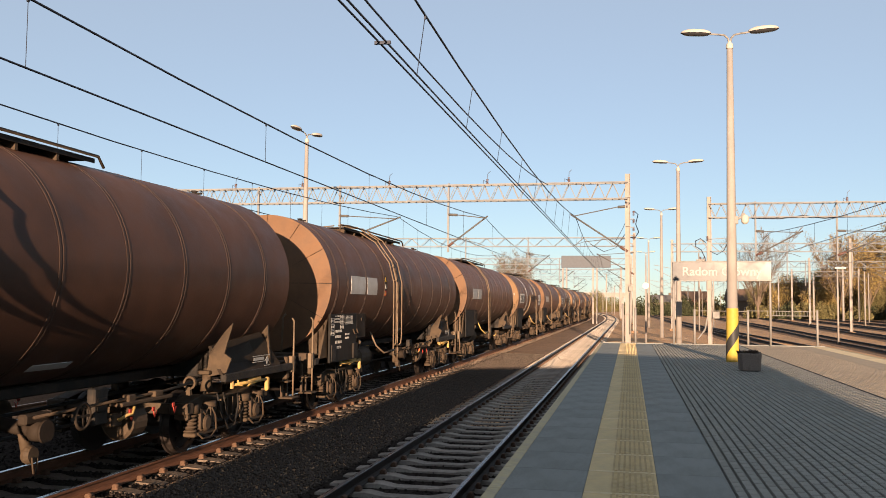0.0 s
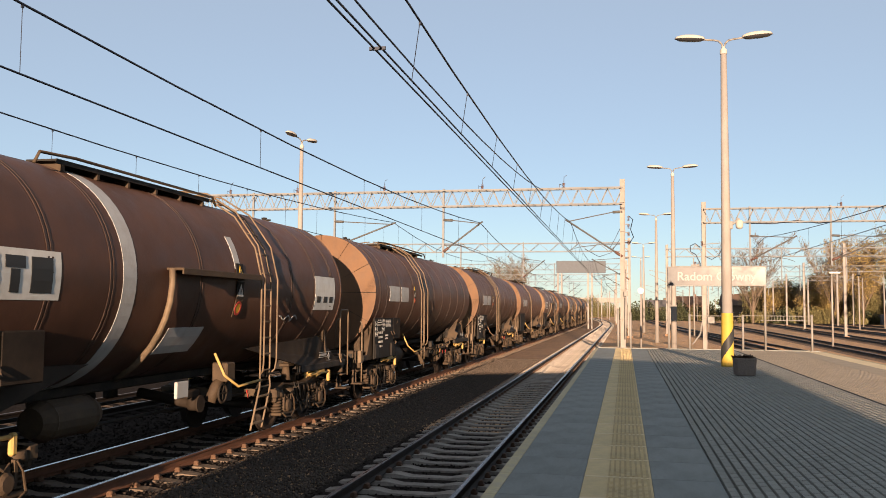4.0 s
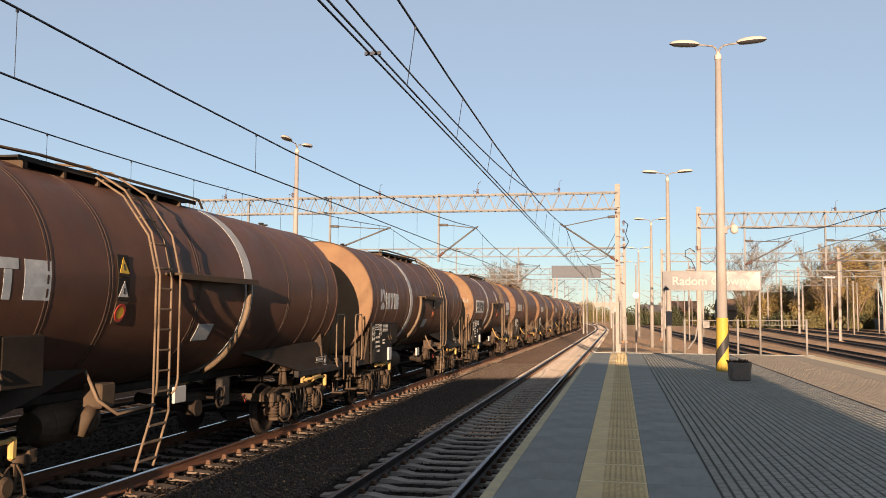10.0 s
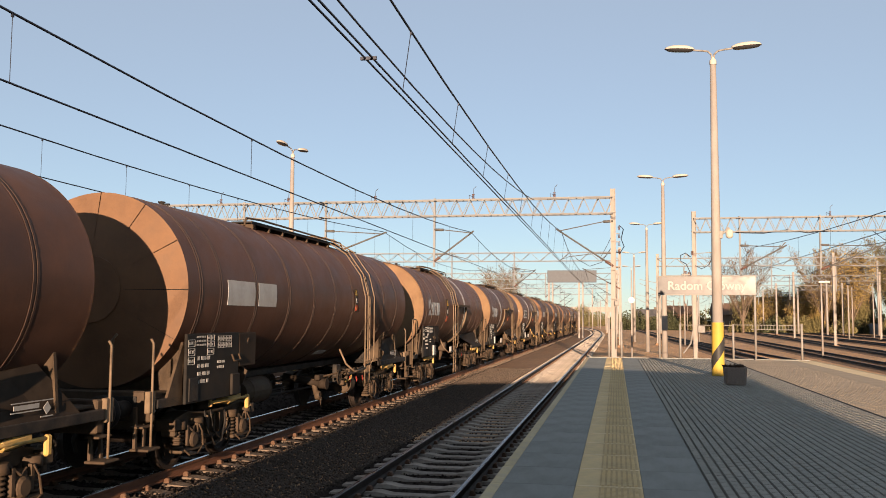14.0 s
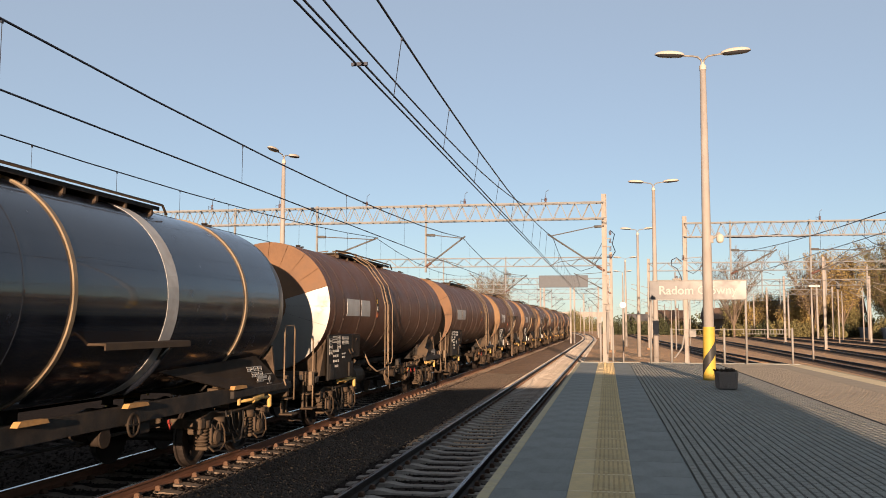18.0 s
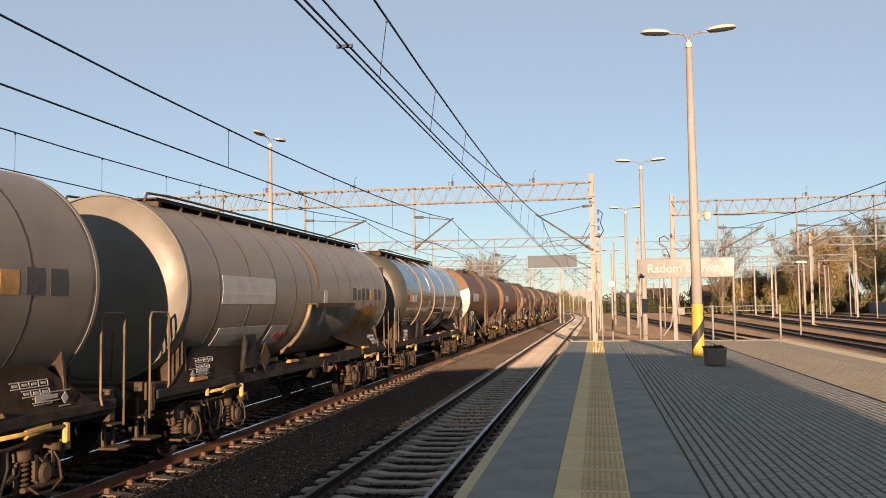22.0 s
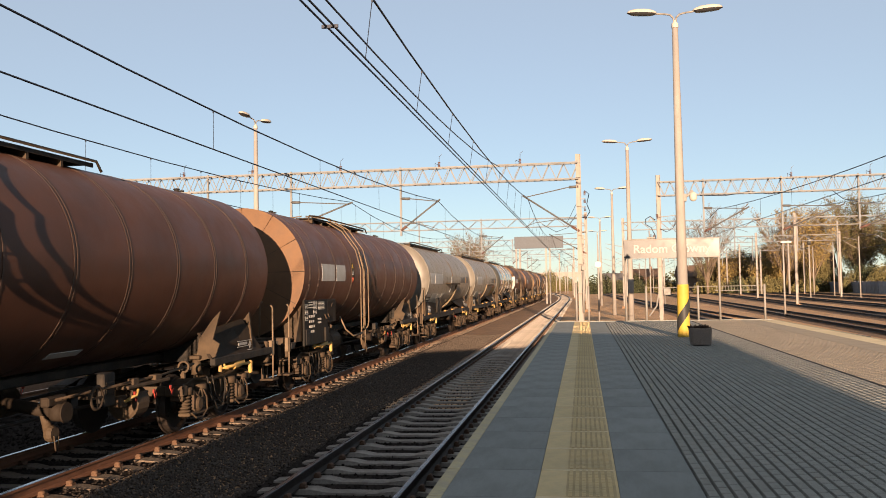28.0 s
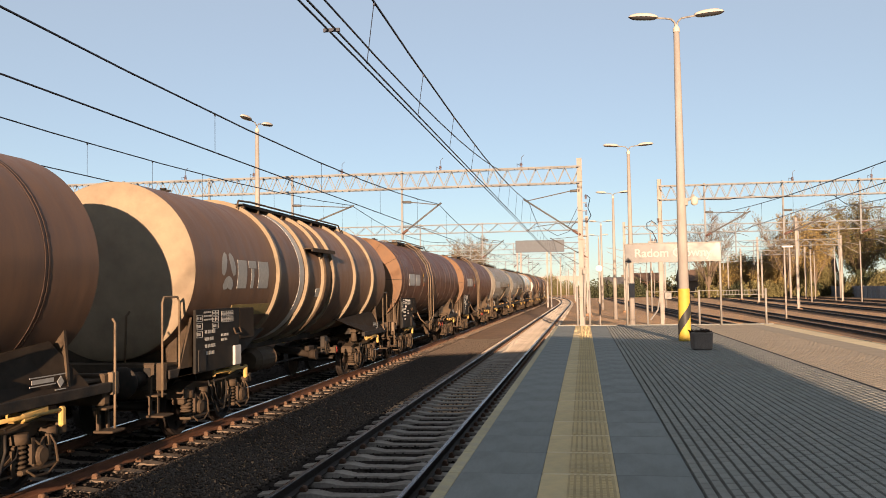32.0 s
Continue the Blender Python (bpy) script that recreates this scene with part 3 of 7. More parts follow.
# ---- overhead line gantries ----
def gantry(y, masts, x0, x1, zb, zt, struts, label, fine=True, base=BED, depth=0.5, cell=0.37):
    """A lattice portal across the tracks on battened masts, with hanging struts."""
    gy = thing("line_gantry", label, "gantry", "overhead line gantries", m=Matrix.Translation((0, y, 0)))
    for x in masts:
        g = Geo()
        hh = zt + 0.45 - base
        hb = [(-0.13, -0.11), (-0.1, -0.11), (-0.1, -0.03), (0.1, -0.03), (0.1, -0.11), (0.13, -0.11), (0.13, 0.11), (0.1, 0.11), (0.1, 0.03), (-0.1, 0.03), (-0.1, 0.11), (-0.13, 0.11)]
        g.plate(hb, hh, Matrix.Translation((x, 0, base + hh / 2)))
        part("mast", g, M["mast_paint"], gy, "pale battened steel mast")
        bt = Geo().box((0, 0, 0), (0.28, 0.25, 0.07))
        bme = bt.mesh("batten", M["mast_paint"])
        z = base + 0.6
        while z < zt + 0.4 and fine:
            part("batten", bme, None, gy, m=Matrix.Translation((x, 0, z)))
            z += 1.5
        part("footing", Geo().box((x, 0, base + 0.08), (0.6, 0.6, 0.22), ch=0.04), M["bed_rust"], gy)
    for yy in (-depth / 2, depth / 2):
        for z in (zb, zt):
            part("chord", Geo().box(((x0 + x1) / 2, yy, z), (x1 - x0, 0.055, 0.07)), M["lattice"], gy)
    n = max(int((x1 - x0) / cell), 1)
    st = (x1 - x0) / n
    dl = math.hypot(st, zt - zb)
    da = Geo().box((0, 0, 0), (dl, 0.025, 0.03)).mesh("diagonal", M["lattice"])
    ang = math.atan2(zt - zb, st)
    rest = Geo()
    for yy in (-depth / 2, depth / 2):
        for k in range(n):
            m = Matrix.Translation((x0 + (k + 0.5) * st, yy, (zb + zt) / 2)) @ Matrix.Rotation(-ang if k % 2 else ang, 4, "Y")
            if fine and yy < 0:
                part("diagonal", da, None, gy, m=m)
            else:
                rest.box((0, 0, 0), (dl, 0.03, 0.04), None)
                rest.v[-8:] = [tuple(m @ Vector(v)) for v in rest.v[-8:]]
    for k in range(n + 1):
        rest.box((x0 + k * st, 0, zt), (0.03, depth, 0.03)).box((x0 + k * st, 0, zb), (0.03, depth, 0.03))
    part("lattice", rest, M["lattice"], gy, kind="stuff")
    for x, zl in struts:
        part("strut", Geo().box((x, 0, (zl + zt + 0.12) / 2), (0.1, 0.1, zt + 0.12 - zl)), M["lattice"], gy)
    return gy


def insulator(gy, p, up=0.55):
    """A post insulator with a bent rod on the boom."""
    g = Geo()
    for j in range(4):
        g.lathe([(j * 0.07, 0.045), (j * 0.07 + 0.025, 0.085), (j * 0.07 + 0.05, 0.045)], 10, "z", True, Matrix.Translation(p))
    part("insulator", g, M["insul"], gy)
    q = Vector(p)
    part("lead", Geo().tube([q + Vector((0, 0, 0.28)), q + Vector((0.02, 0, up)), q + Vector((0.16, 0, up + 0.12))], 0.014, 5).tube([q + Vector((0, 0, 0.1)), q + Vector((-0.22, 0, 0.2)), q + Vector((-0.2, 0, -0.1))], 0.012, 5), M["wire"], gy)


def cantilever(gy, xm, xt, zt_m, zt, zlow):
    """A tubular bracket from a mast or strut to the wires at xt."""
    d = 1 if xt > xm else -1
    g = Geo().cyl((xm, 0, zt_m), (xm + d * 0.5, 0, zt_m - 0.02), 0.07, n=8).cyl((xm + d * 0.5, 0, zt_m - 0.02), (xt, 0, zt), 0.028, n=6)
    part("top_tie", g, M["cant"], gy)
    g = Geo().cyl((xm, 0, zlow), (xt + d * 0.15, 0, zt + 0.1), 0.045, n=7)
    part("bracket_tube", g, M["cant"], gy)
    g = Geo().cyl((xm, 0, zlow), (xm + (xt - xm) * 0.14, 0, zlow + (zt - zlow) * 0.14), 0.075, n=8)
    part("insulator", g, M["insul"], gy)
    g = Geo().cyl((xm + (xt - xm) * 0.35, 0, 4.95), (xt - d * 0.5, 0, 4.8), 0.02, n=6).cyl((xt - d * 0.5, 0, 4.8), (xt, 0, 4.62), 0.014, n=5).cyl((xm, 0, 4.95), (xm + (xt - xm) * 0.35, 0, 4.95), 0.028, n=6)
    part("registration_arm", g, M["cant"], gy)


G1 = 46.0
g1 = gantry(G1, [-0.1], -30.0, -0.1, 7.02, 7.86, [(-9.5, 4.3), (-15.6, 4.3), (-20.4, 5.4), (-25.5, 4.3)], "pale lattice portal gantry across the tracks")
for x in (-3.1, -7.4, -12.8, -17.8, -21.8):
    insulator(g1, (x, 0, 7.92))
cantilever(g1, -0.1, NEAR_X, 6.62, 6.15, 4.3)
cantilever(g1, -9.5, TRAIN_X, 6.3, 6.1, 4.6)
cantilever(g1, -15.6, THIRD_X, 6.3, 6.1, 4.9)
si = Geo().box((0, 0, 0), (0.16, 0.1, 0.04)).mesh("step_iron", M["galv"])
for k in range(9):
    part("step_iron", si, None, g1, m=Matrix.Translation((0.12, -0.1, 2.6 + k * 0.42)))
g = Geo().cyl((0.02, -0.18, 0.1), (0.02, -0.18, 2.2), 0.05, n=8).box((0.05, -0.2, 2.4), (0.2, 0.14, 0.26), ch=0.01)
part("cable_pipe", g, M["galv"], g1)
for k, z in enumerate((4.95, 5.35, 5.75, 6.15)):
    g = Geo()
    for j in range(4):
        g.lathe([(j * 0.06, 0.035), (j * 0.06 + 0.02, 0.075), (j * 0.06 + 0.04, 0.035)], 9, "z", True, Matrix.Translation((0.2, -0.05, z)))
    part("insulator", g, M["insul"], g1)
part("cable_loop", Geo().hose([(0.2, -0.05, 6.4), (0.42, -0.05, 6.2), (0.3, -0.05, 5.7), (0.45, -0.05, 5.3), (0.2, -0.05, 4.9)], 0.022, 6).hose([(-0.1, 0, 5.4), (-0.7, 0, 4.5), (-1.3, 0, 4.3), (-2.0, 0, 4.7)], 0.016, 5).hose([(-0.1, 0, 6.0), (-0.5, 0, 5.2), (-0.75, 0, 4.75)], 0.014, 5), M["wire"], g1)
G2 = 57.0
g2 = gantry(G2, [4.85], 4.85, 34.0, 7.05, 7.92, [(7.6, 4.4), (12.3, 4.4), (16.8, 4.6), (21.5, 4.4), (26.5, 4.4)], "pale lattice portal gantry across the yard tracks")
for x in (12.9, 17.5, 22.0):
    insulator(g2, (x, 0, 7.98))
for xm, xt in ((7.6, 10.2), (12.3, 15.8), (16.8, 20.9), (21.5, 25.9)):
    cantilever(g2, xm, xt, 6.2, 6.1, 4.7)
part("switch_box", Geo().box((0.35 + 4.85, -0.16, 1.0), (0.42, 0.25, 0.42), ch=0.02), M["galv"], g2, "grey line switch box")
g = Geo().tube([(4.7, -0.15, 0.9), (4.7, -0.15, 5.2), (4.35, -0.15, 5.7), (4.2, -0.15, 5.45)], 0.03).tube([(4.85, -0.15, 5.7), (6.2, -0.15, 5.8)], 0.025).box((4.3, -0.15, 4.4), (0.5, 0.2, 0.08)).tube([(4.7, -0.15, 0.9), (4.55, -0.15, 0.1), (4.1, -0.15, -0.5)], 0.05)
part("switch_rod", g, M["galv"], g2)
part("cable_loop", Geo().hose([(4.62, -0.15, 5.5), (4.3, -0.15, 5.75), (4.02, -0.15, 5.6), (4.02, -0.15, 5.25), (4.35, -0.15, 5.05), (4.6, -0.15, 4.5), (4.68, -0.15, 3.6)], 0.03, 7).hose([(4.9, -0.1, 4.95), (5.3, -0.1, 4.75), (5.7, -0.1, 5.0), (6.0, -0.1, 5.6)], 0.022, 6).hose([(7.4, 0, 7.0), (9.0, 0, 6.95), (10.4, 0, 7.15), (11.6, 0, 6.95), (12.9, 0, 7.1)], 0.03, 6).hose([(15.2, 0, 7.1), (15.9, 0, 6.5), (17.2, 0, 6.2), (18.0, 0, 6.25)], 0.022, 6), M["wire"], g2)
for x, z in ((4.3, 4.35), (4.5, 4.3), (4.72, 5.62)):
    g = Geo()
    for j in range(4):
        g.lathe([(j * 0.07, 0.05), (j * 0.07 + 0.025, 0.1), (j * 0.07 + 0.05, 0.05)], 10, "z", True, Matrix.Translation((x, -0.15, z)))
    part("insulator", g, M["insul"], g2)
gantry(-50.0, [-0.1], -30.0, -0.1, 7.02, 7.86, [(-9.5, 4.3), (-15.6, 4.3)], "pale lattice portal gantry across the tracks", fine=False, cell=0.6)
for y, xa, xb, ms in ((83.0, -30.0, 0.4, [0.4]), (121.0, -32.0, 0.2, [0.2, -32]), (158.0, -36.0, -1.5, [-1.5]), (196.0, -42, -5, [-5])):
    gg = gantry(y, ms, xa, xb, 7.0, 7.8, [(-9.4 - (0 if y < BEND_Y else (y - BEND_Y) ** 2 / (2 * BEND_R)), 4.4), (-15.4 - (0 if y < BEND_Y else (y - BEND_Y) ** 2 / (2 * BEND_R)), 4.4)], "distant lattice gantry across the main tracks", fine=False, cell=0.9)
    b = along(NEAR_X, y)[0].x
    cantilever(gg, ms[0], b, 6.4, 6.2, 4.4)
    cantilever(gg, -9.4 - (0 if y < BEND_Y else (y - BEND_Y) ** 2 / (2 * BEND_R)), along(TRAIN_X, y)[0].x, 6.3, 6.1, 4.6)
for y, xa, xb, ms in ((92.0, 4.2, 31.0, [4.2, 21.0, 31.0]), (128.0, 6.5, 35.0, [6.5, 24, 35]), (165.0, 8.0, 39.0, [8.0, 28, 39]), (205.0, 9.5, 43.0, [9.5, 32])):
    gantry(y, ms, xa, xb, 7.0, 7.8, [(xa + 5.5, 4.4), (xa + 11, 4.4), (xa + 17, 4.4)], "distant lattice gantry across the yard tracks", fine=False, cell=0.9)

# ---- overhead wires ----
def wire_run(name, line, x0, spans, zc, zm, sag, r_c, double, label, drop=3.8, first=None):
    """Contact wire, messenger and droppers over the given supports."""
    root = thing(name, label, "overhead wire", "overhead lines")
    def at(d, z, off=0.0):
        p, a = line(x0, d)
        return Vector((p.x + off * math.cos(a), p.y + off * math.sin(a), z))
    for a, b in zip(spans, spans[1:]):
        n = max(int((b - a) / 5), 4)
        mid, hl = (a + b) / 2, (b - a) / 2
        ds = [a + (b - a) * k / n for k in range(n + 1)]
        zz = lambda d: zm - sag + sag * ((d - mid) / hl) ** 2
        part("messenger_wire", Geo().hose([at(d, zz(d), 0.11 if double else 0) for d in ds], r_c * 1.2, 5), M["wire"], root)
        for off in ((-0.07, 0.02) if double else (0,)):
            part("contact_wire", Geo().hose([at(d, zc, off) for d in ds], r_c, 5), M["wire"], root)
        d = a + (first if first else drop * 0.5)
        while d < b - 0.8:
            if d > -6 and d < 130:
                part("dropper", Geo().cyl(at(d, zc), at(d, zz(d), 0.11 if double else 0), 0.006, n=4), M["wire"], root)
                part("clamp", Geo().box(at(d, zz(d) - 0.02, 0.11 if double else 0), (0.022, 0.04, 0.05)), M["wire"], root)
            d += drop
        if double and -10 < a < 20:
            part("spacer", Geo().box(at(10.0, zc, -0.03), (0.2, 0.03, 0.04)), M["wire"], root)
    return root


SP = [-50.0, -2.0, G1, 83.0, 121.0, 158.0, 196.0]
wire_run("near_track_wires", along, NEAR_X, SP, 4.67, 6.12, 0.75, 0.014, True, "dark catenary wires over the empty track", 3.75, first=2.35)
wire_run("train_track_wires", along, TRAIN_X, [-50.0, -8.0] + SP[2:], 4.5, 6.14, 0.84, 0.015, False, "dark catenary wires over the goods train", 7.55, first=2.6)
wire_run("third_track_wires", along, THIRD_X, [-50.0, -8.0] + SP[2:], 4.58, 6.215, 0.8, 0.014, False, "dark catenary wires over the far track", 3.4, first=1.2)
fw = thing("feeder_wire", "dark feeder wire slung to the gantry", "overhead wire")
part("wire", Geo().hose([(-4.2, y, 6.47 + 0.0014 * (y - 15) ** 2) for y in range(-18, 47, 4)] + [(-4.2, G1, 7.82)], 0.02, 5), M["wire"], fw)
YSP = [-12.0, G2, 92.0, 128.0, 165.0, 205.0]
for x0, slope in YARD:
    wire_run("yard_track_wires", yard(x0, slope, 0.0), 0, YSP, 4.6, 6.1, 0.9, 0.014, False, "dark catenary wires over a yard track", 6.0)

# ---- the yard's signals, masts and far things ----
def mast(x, y, h, r=0.09, label="slim pale line mast in the yard", arm=0.0, head=""):
    ms = thing("line_mast", label, "mast", "yard masts", m=Matrix.Translation((x, y, BED)))
    part("pole", Geo().cyl((0, 0, 0), (0, 0, h), r, r * 0.75, 8), M["mast_paint"], ms)
    if arm:
        part("arm", Geo().cyl((0, 0, h - 0.6), (arm, 0, h - 0.1), 0.035, n=6).cyl((0, 0, h - 1.8), (arm, 0, h - 0.6), 0.035, n=6), M["galv"], ms)
    if head == "signal":
        part("signal_head", Geo().box((0, -0.16, h - 0.5), (0.42, 0.2, 1.15), ch=0.04), M["black"], ms, "black signal head")
        for j in range(3):
            part("lens_hood", Geo().cyl((0, -0.25, h - 0.15 - j * 0.33), (0, -0.42, h - 0.13 - j * 0.33), 0.12, n=10), M["black"], ms)
    if head == "disc":
        part("disc", Geo().cyl((0, -0.1, h - 0.2), (0, -0.12, h - 0.2), 0.2, n=18), M["white"], ms, "round white plate")
    if head == "lamp":
        part("lamp_head", Geo().box((0.2, 0, h), (0.7, 0.22, 0.1), ch=0.03), M["white"], ms)
    return ms


rm = random.Random(11)
for x, y, h in ((43.9, 161.6, 12.7), (35.7, 161.8, 9.6), (33.5, 175.0, 8.6)):
    mast(x, y, h, 0.2, "tall pale concrete pole behind the yard")
mast(13.8, 64.1, 5.2, 0.07, "thin post with a white lamp", head="lamp")
mast(1.0, 58.0, 4.0, 0.06, "post with a round white plate", head="disc")
mast(31.7, 131.0, 8.6, 0.11, "red and white signal post in the yard", head="signal")
mast(30.5, 142.0, 5.2, 0.09, "signal post in the yard", head="signal")
for k in range(26):
    y = 80 + k * 9.5 + rm.uniform(-3, 3)
    x = 4.5 + (y - 40) * rm.uniform(0.0, 0.12) + rm.uniform(-0.5, 1.5)
    mast(x, y, rm.uniform(7.2, 8.6), 0.08, arm=rm.choice((-2.4, 2.4, 0)))
for k in range(8):
    y = 150 + k * 22
    c = along(NEAR_X, y)[0].x
    mast(c + 2.6 + rm.uniform(0, 2), y, 7.6, 0.13, arm=-2.4)
for k in range(9):
    y = 110 + k * 17
    mast(36.0 + (y - 110) * 0.07, y, 8.4, 0.1, arm=-2.0)

M["board_grey"] = mat("grey_mesh_board", (0.085, 0.094, 0.108), 0.8, var=0.1, scale=3)
# board gantry and footbridge in the distance
bg = thing("board_gantry", "distant grey portal with a wide flat board", "gantry", m=Matrix.Translation((-5.9, 120.5, 0)))
for x in (-2.75, 1.3):
    part("leg", Geo().box((x - 0.25, 0, 3.3), (0.2, 0.4, 8.6)).box((x + 0.25, 0, 3.3), (0.2, 0.4, 8.6)), M["mast_paint"], bg)
part("board", Geo().box((0.1, -0.25, 7.35), (6.6, 0.1, 1.65), ch=0.02), M["board_grey"], bg, "flat grey board")
fb = thing("footbridge", "distant pale concrete footbridge over the tracks", "bridge", m=Matrix.Translation((-22, 400, 0)))
part("deck", Geo().box((0, 0, 5.6), (46, 4, 1.3)), M["mast_paint"], fb)
part("parapet", Geo().box((0, -2.0, 6.6), (46, 0.2, 0.9)), M["mast_paint"], fb)
for x in (-22, -12, -1, 10, 19, 22.5):
    part("pier", Geo().box((x, 0, 2.0), (1.0, 3, 6.0)), M["mast_paint"], fb)

# boundary fence of the yard
M["fence"] = mat("weathered_grey_fence_panel", (0.19, 0.2, 0.22), 0.8, var=0.25, scale=2, dirt=(0.1, 0.1, 0.1), dscale=0.8, per_object=0.25)
fence = thing("boundary_fence", "long weathered grey panel fence behind the yard", "fence", m=Matrix.Translation((47.5, 95.0, BED)))
fv = Vector((0.035, 1.0, 0)).normalized()
pm = Geo().box((0, 0, 1.05), (0.06, 2.44, 2.1), ch=0.01).mesh("panel", M["fence"])
pp = Geo().box((0, 0, 1.1), (0.14, 0.14, 2.25)).mesh("post", M["fence"])
fa = Matrix.Rotation(-math.atan2(0.035, 1), 4, "Z")
for k in range(90):
    part("panel", pm, None, fence, m=Matrix.Translation(fv * (k * 2.5 + 1.25)) @ fa)
    part("post", pp, None, fence, m=Matrix.Translation(fv * k * 2.5) @ fa)

# houses
def house(x, y, w, d, h, rh, turn, wall, roof, label):
    hs = thing("house", label, "house", "houses beyond the yard", m=Matrix.Translation((x, y, BED)) @ Matrix.Rotation(turn, 4, "Z"))
    part("wall", Geo().box((0, 0, h / 2), (w, d, h)), wall, hs)
    g = Geo()
    e = 0.5
    g.add([(-w / 2 - e, -d / 2 - e, h - 0.2), (w / 2 + e, -d / 2 - e, h - 0.2), (w / 2 + e, 0, h + rh), (-w / 2 - e, 0, h + rh), (-w / 2 - e, d / 2 + e, h - 0.2), (w / 2 + e, d / 2 + e, h - 0.2)], [(0, 1, 2, 3), (3, 2, 5, 4), (0, 3, 4), (1, 5, 2), (0, 4, 5, 1)])
    part("roof", g, roof, hs)
    part("chimney", Geo().box((w * 0.2, 0.6, h + rh * 0.9), (0.6, 0.6, 1.6)), wall, hs)
    for k in range(int(w / 2.4)):
        for f in range(max(int(h / 3), 1)):
            wx = -w / 2 + 1.4 + k * 2.4
            wd = part("window", Geo().box((wx, -d / 2 - 0.02, 1.6 + f * 2.9), (1.1, 0.1, 1.3)), M["white"], hs)
            part("pane", Geo().box((wx, -d / 2 - 0.075, 1.6 + f * 2.9), (0.95, 0.02, 1.15)), M["glass_dark"], wd)
    return hs


M["plaster"] = mat("sand_plaster", (0.12, 0.092, 0.066), 0.85, var=0.12, scale=1)
M["brickwall"] = mat("red_brick_wall", (0.17, 0.1, 0.07), 0.85, var=0.2, scale=6)
M["tile_red"] = mat("brown_red_roof_tiles", (0.1, 0.065, 0.047), 0.8, var=0.2, scale=3)
M["tile_grey"] = mat("dark_grey_roofing", (0.09, 0.085, 0.085), 0.8, var=0.2, scale=3)
house(39.0, 222.0, 14, 9, 5.0, 3.2, -0.1, M["plaster"], M["tile_red"], "sand-coloured house with a brown-red roof")
house(31.0, 240.0, 12, 9, 4.2, 2.8, 0.05, M["plaster"], M["tile_red"], "plastered house with a brown roof")
house(9.5, 262.0, 9, 7, 3.6, 2.0, 0.1, M["plaster"], M["tile_grey"], "small plastered house beyond the yard")
house(17.5, 255.0, 8, 7, 4.4, 2.2, -0.1, M["brickwall"], M["tile_red"], "small brick house beyond the yard")
house(50.0, 212.0, 12, 9, 5.4, 3.4, -0.15, M["plaster"], M["tile_red"], "plastered house among trees")

# ---- trees ----
M["bark"] = mat("grey_brown_bark", (0.12, 0.09, 0.066), 0.9, var=0.3, scale=5, bump=0.4)
M["leaf_yellow"] = mat("yellow_autumn_leaf", (0.22, 0.16, 0.06), 0.7, var=0.25, scale=0.7, island=0.4)
M["leaf_olive"] = mat("olive_autumn_leaf", (0.115, 0.1, 0.043), 0.7, var=0.25, scale=0.7, island=0.45)
M["leaf_green"] = mat("dark_hedge_leaf", (0.045, 0.05, 0.025), 0.7, var=0.25, scale=0.7, island=0.45)


M["twig"] = mat("pale_brown_twig", (0.12, 0.092, 0.066), 0.9, var=0.2, scale=1, island=0.35)


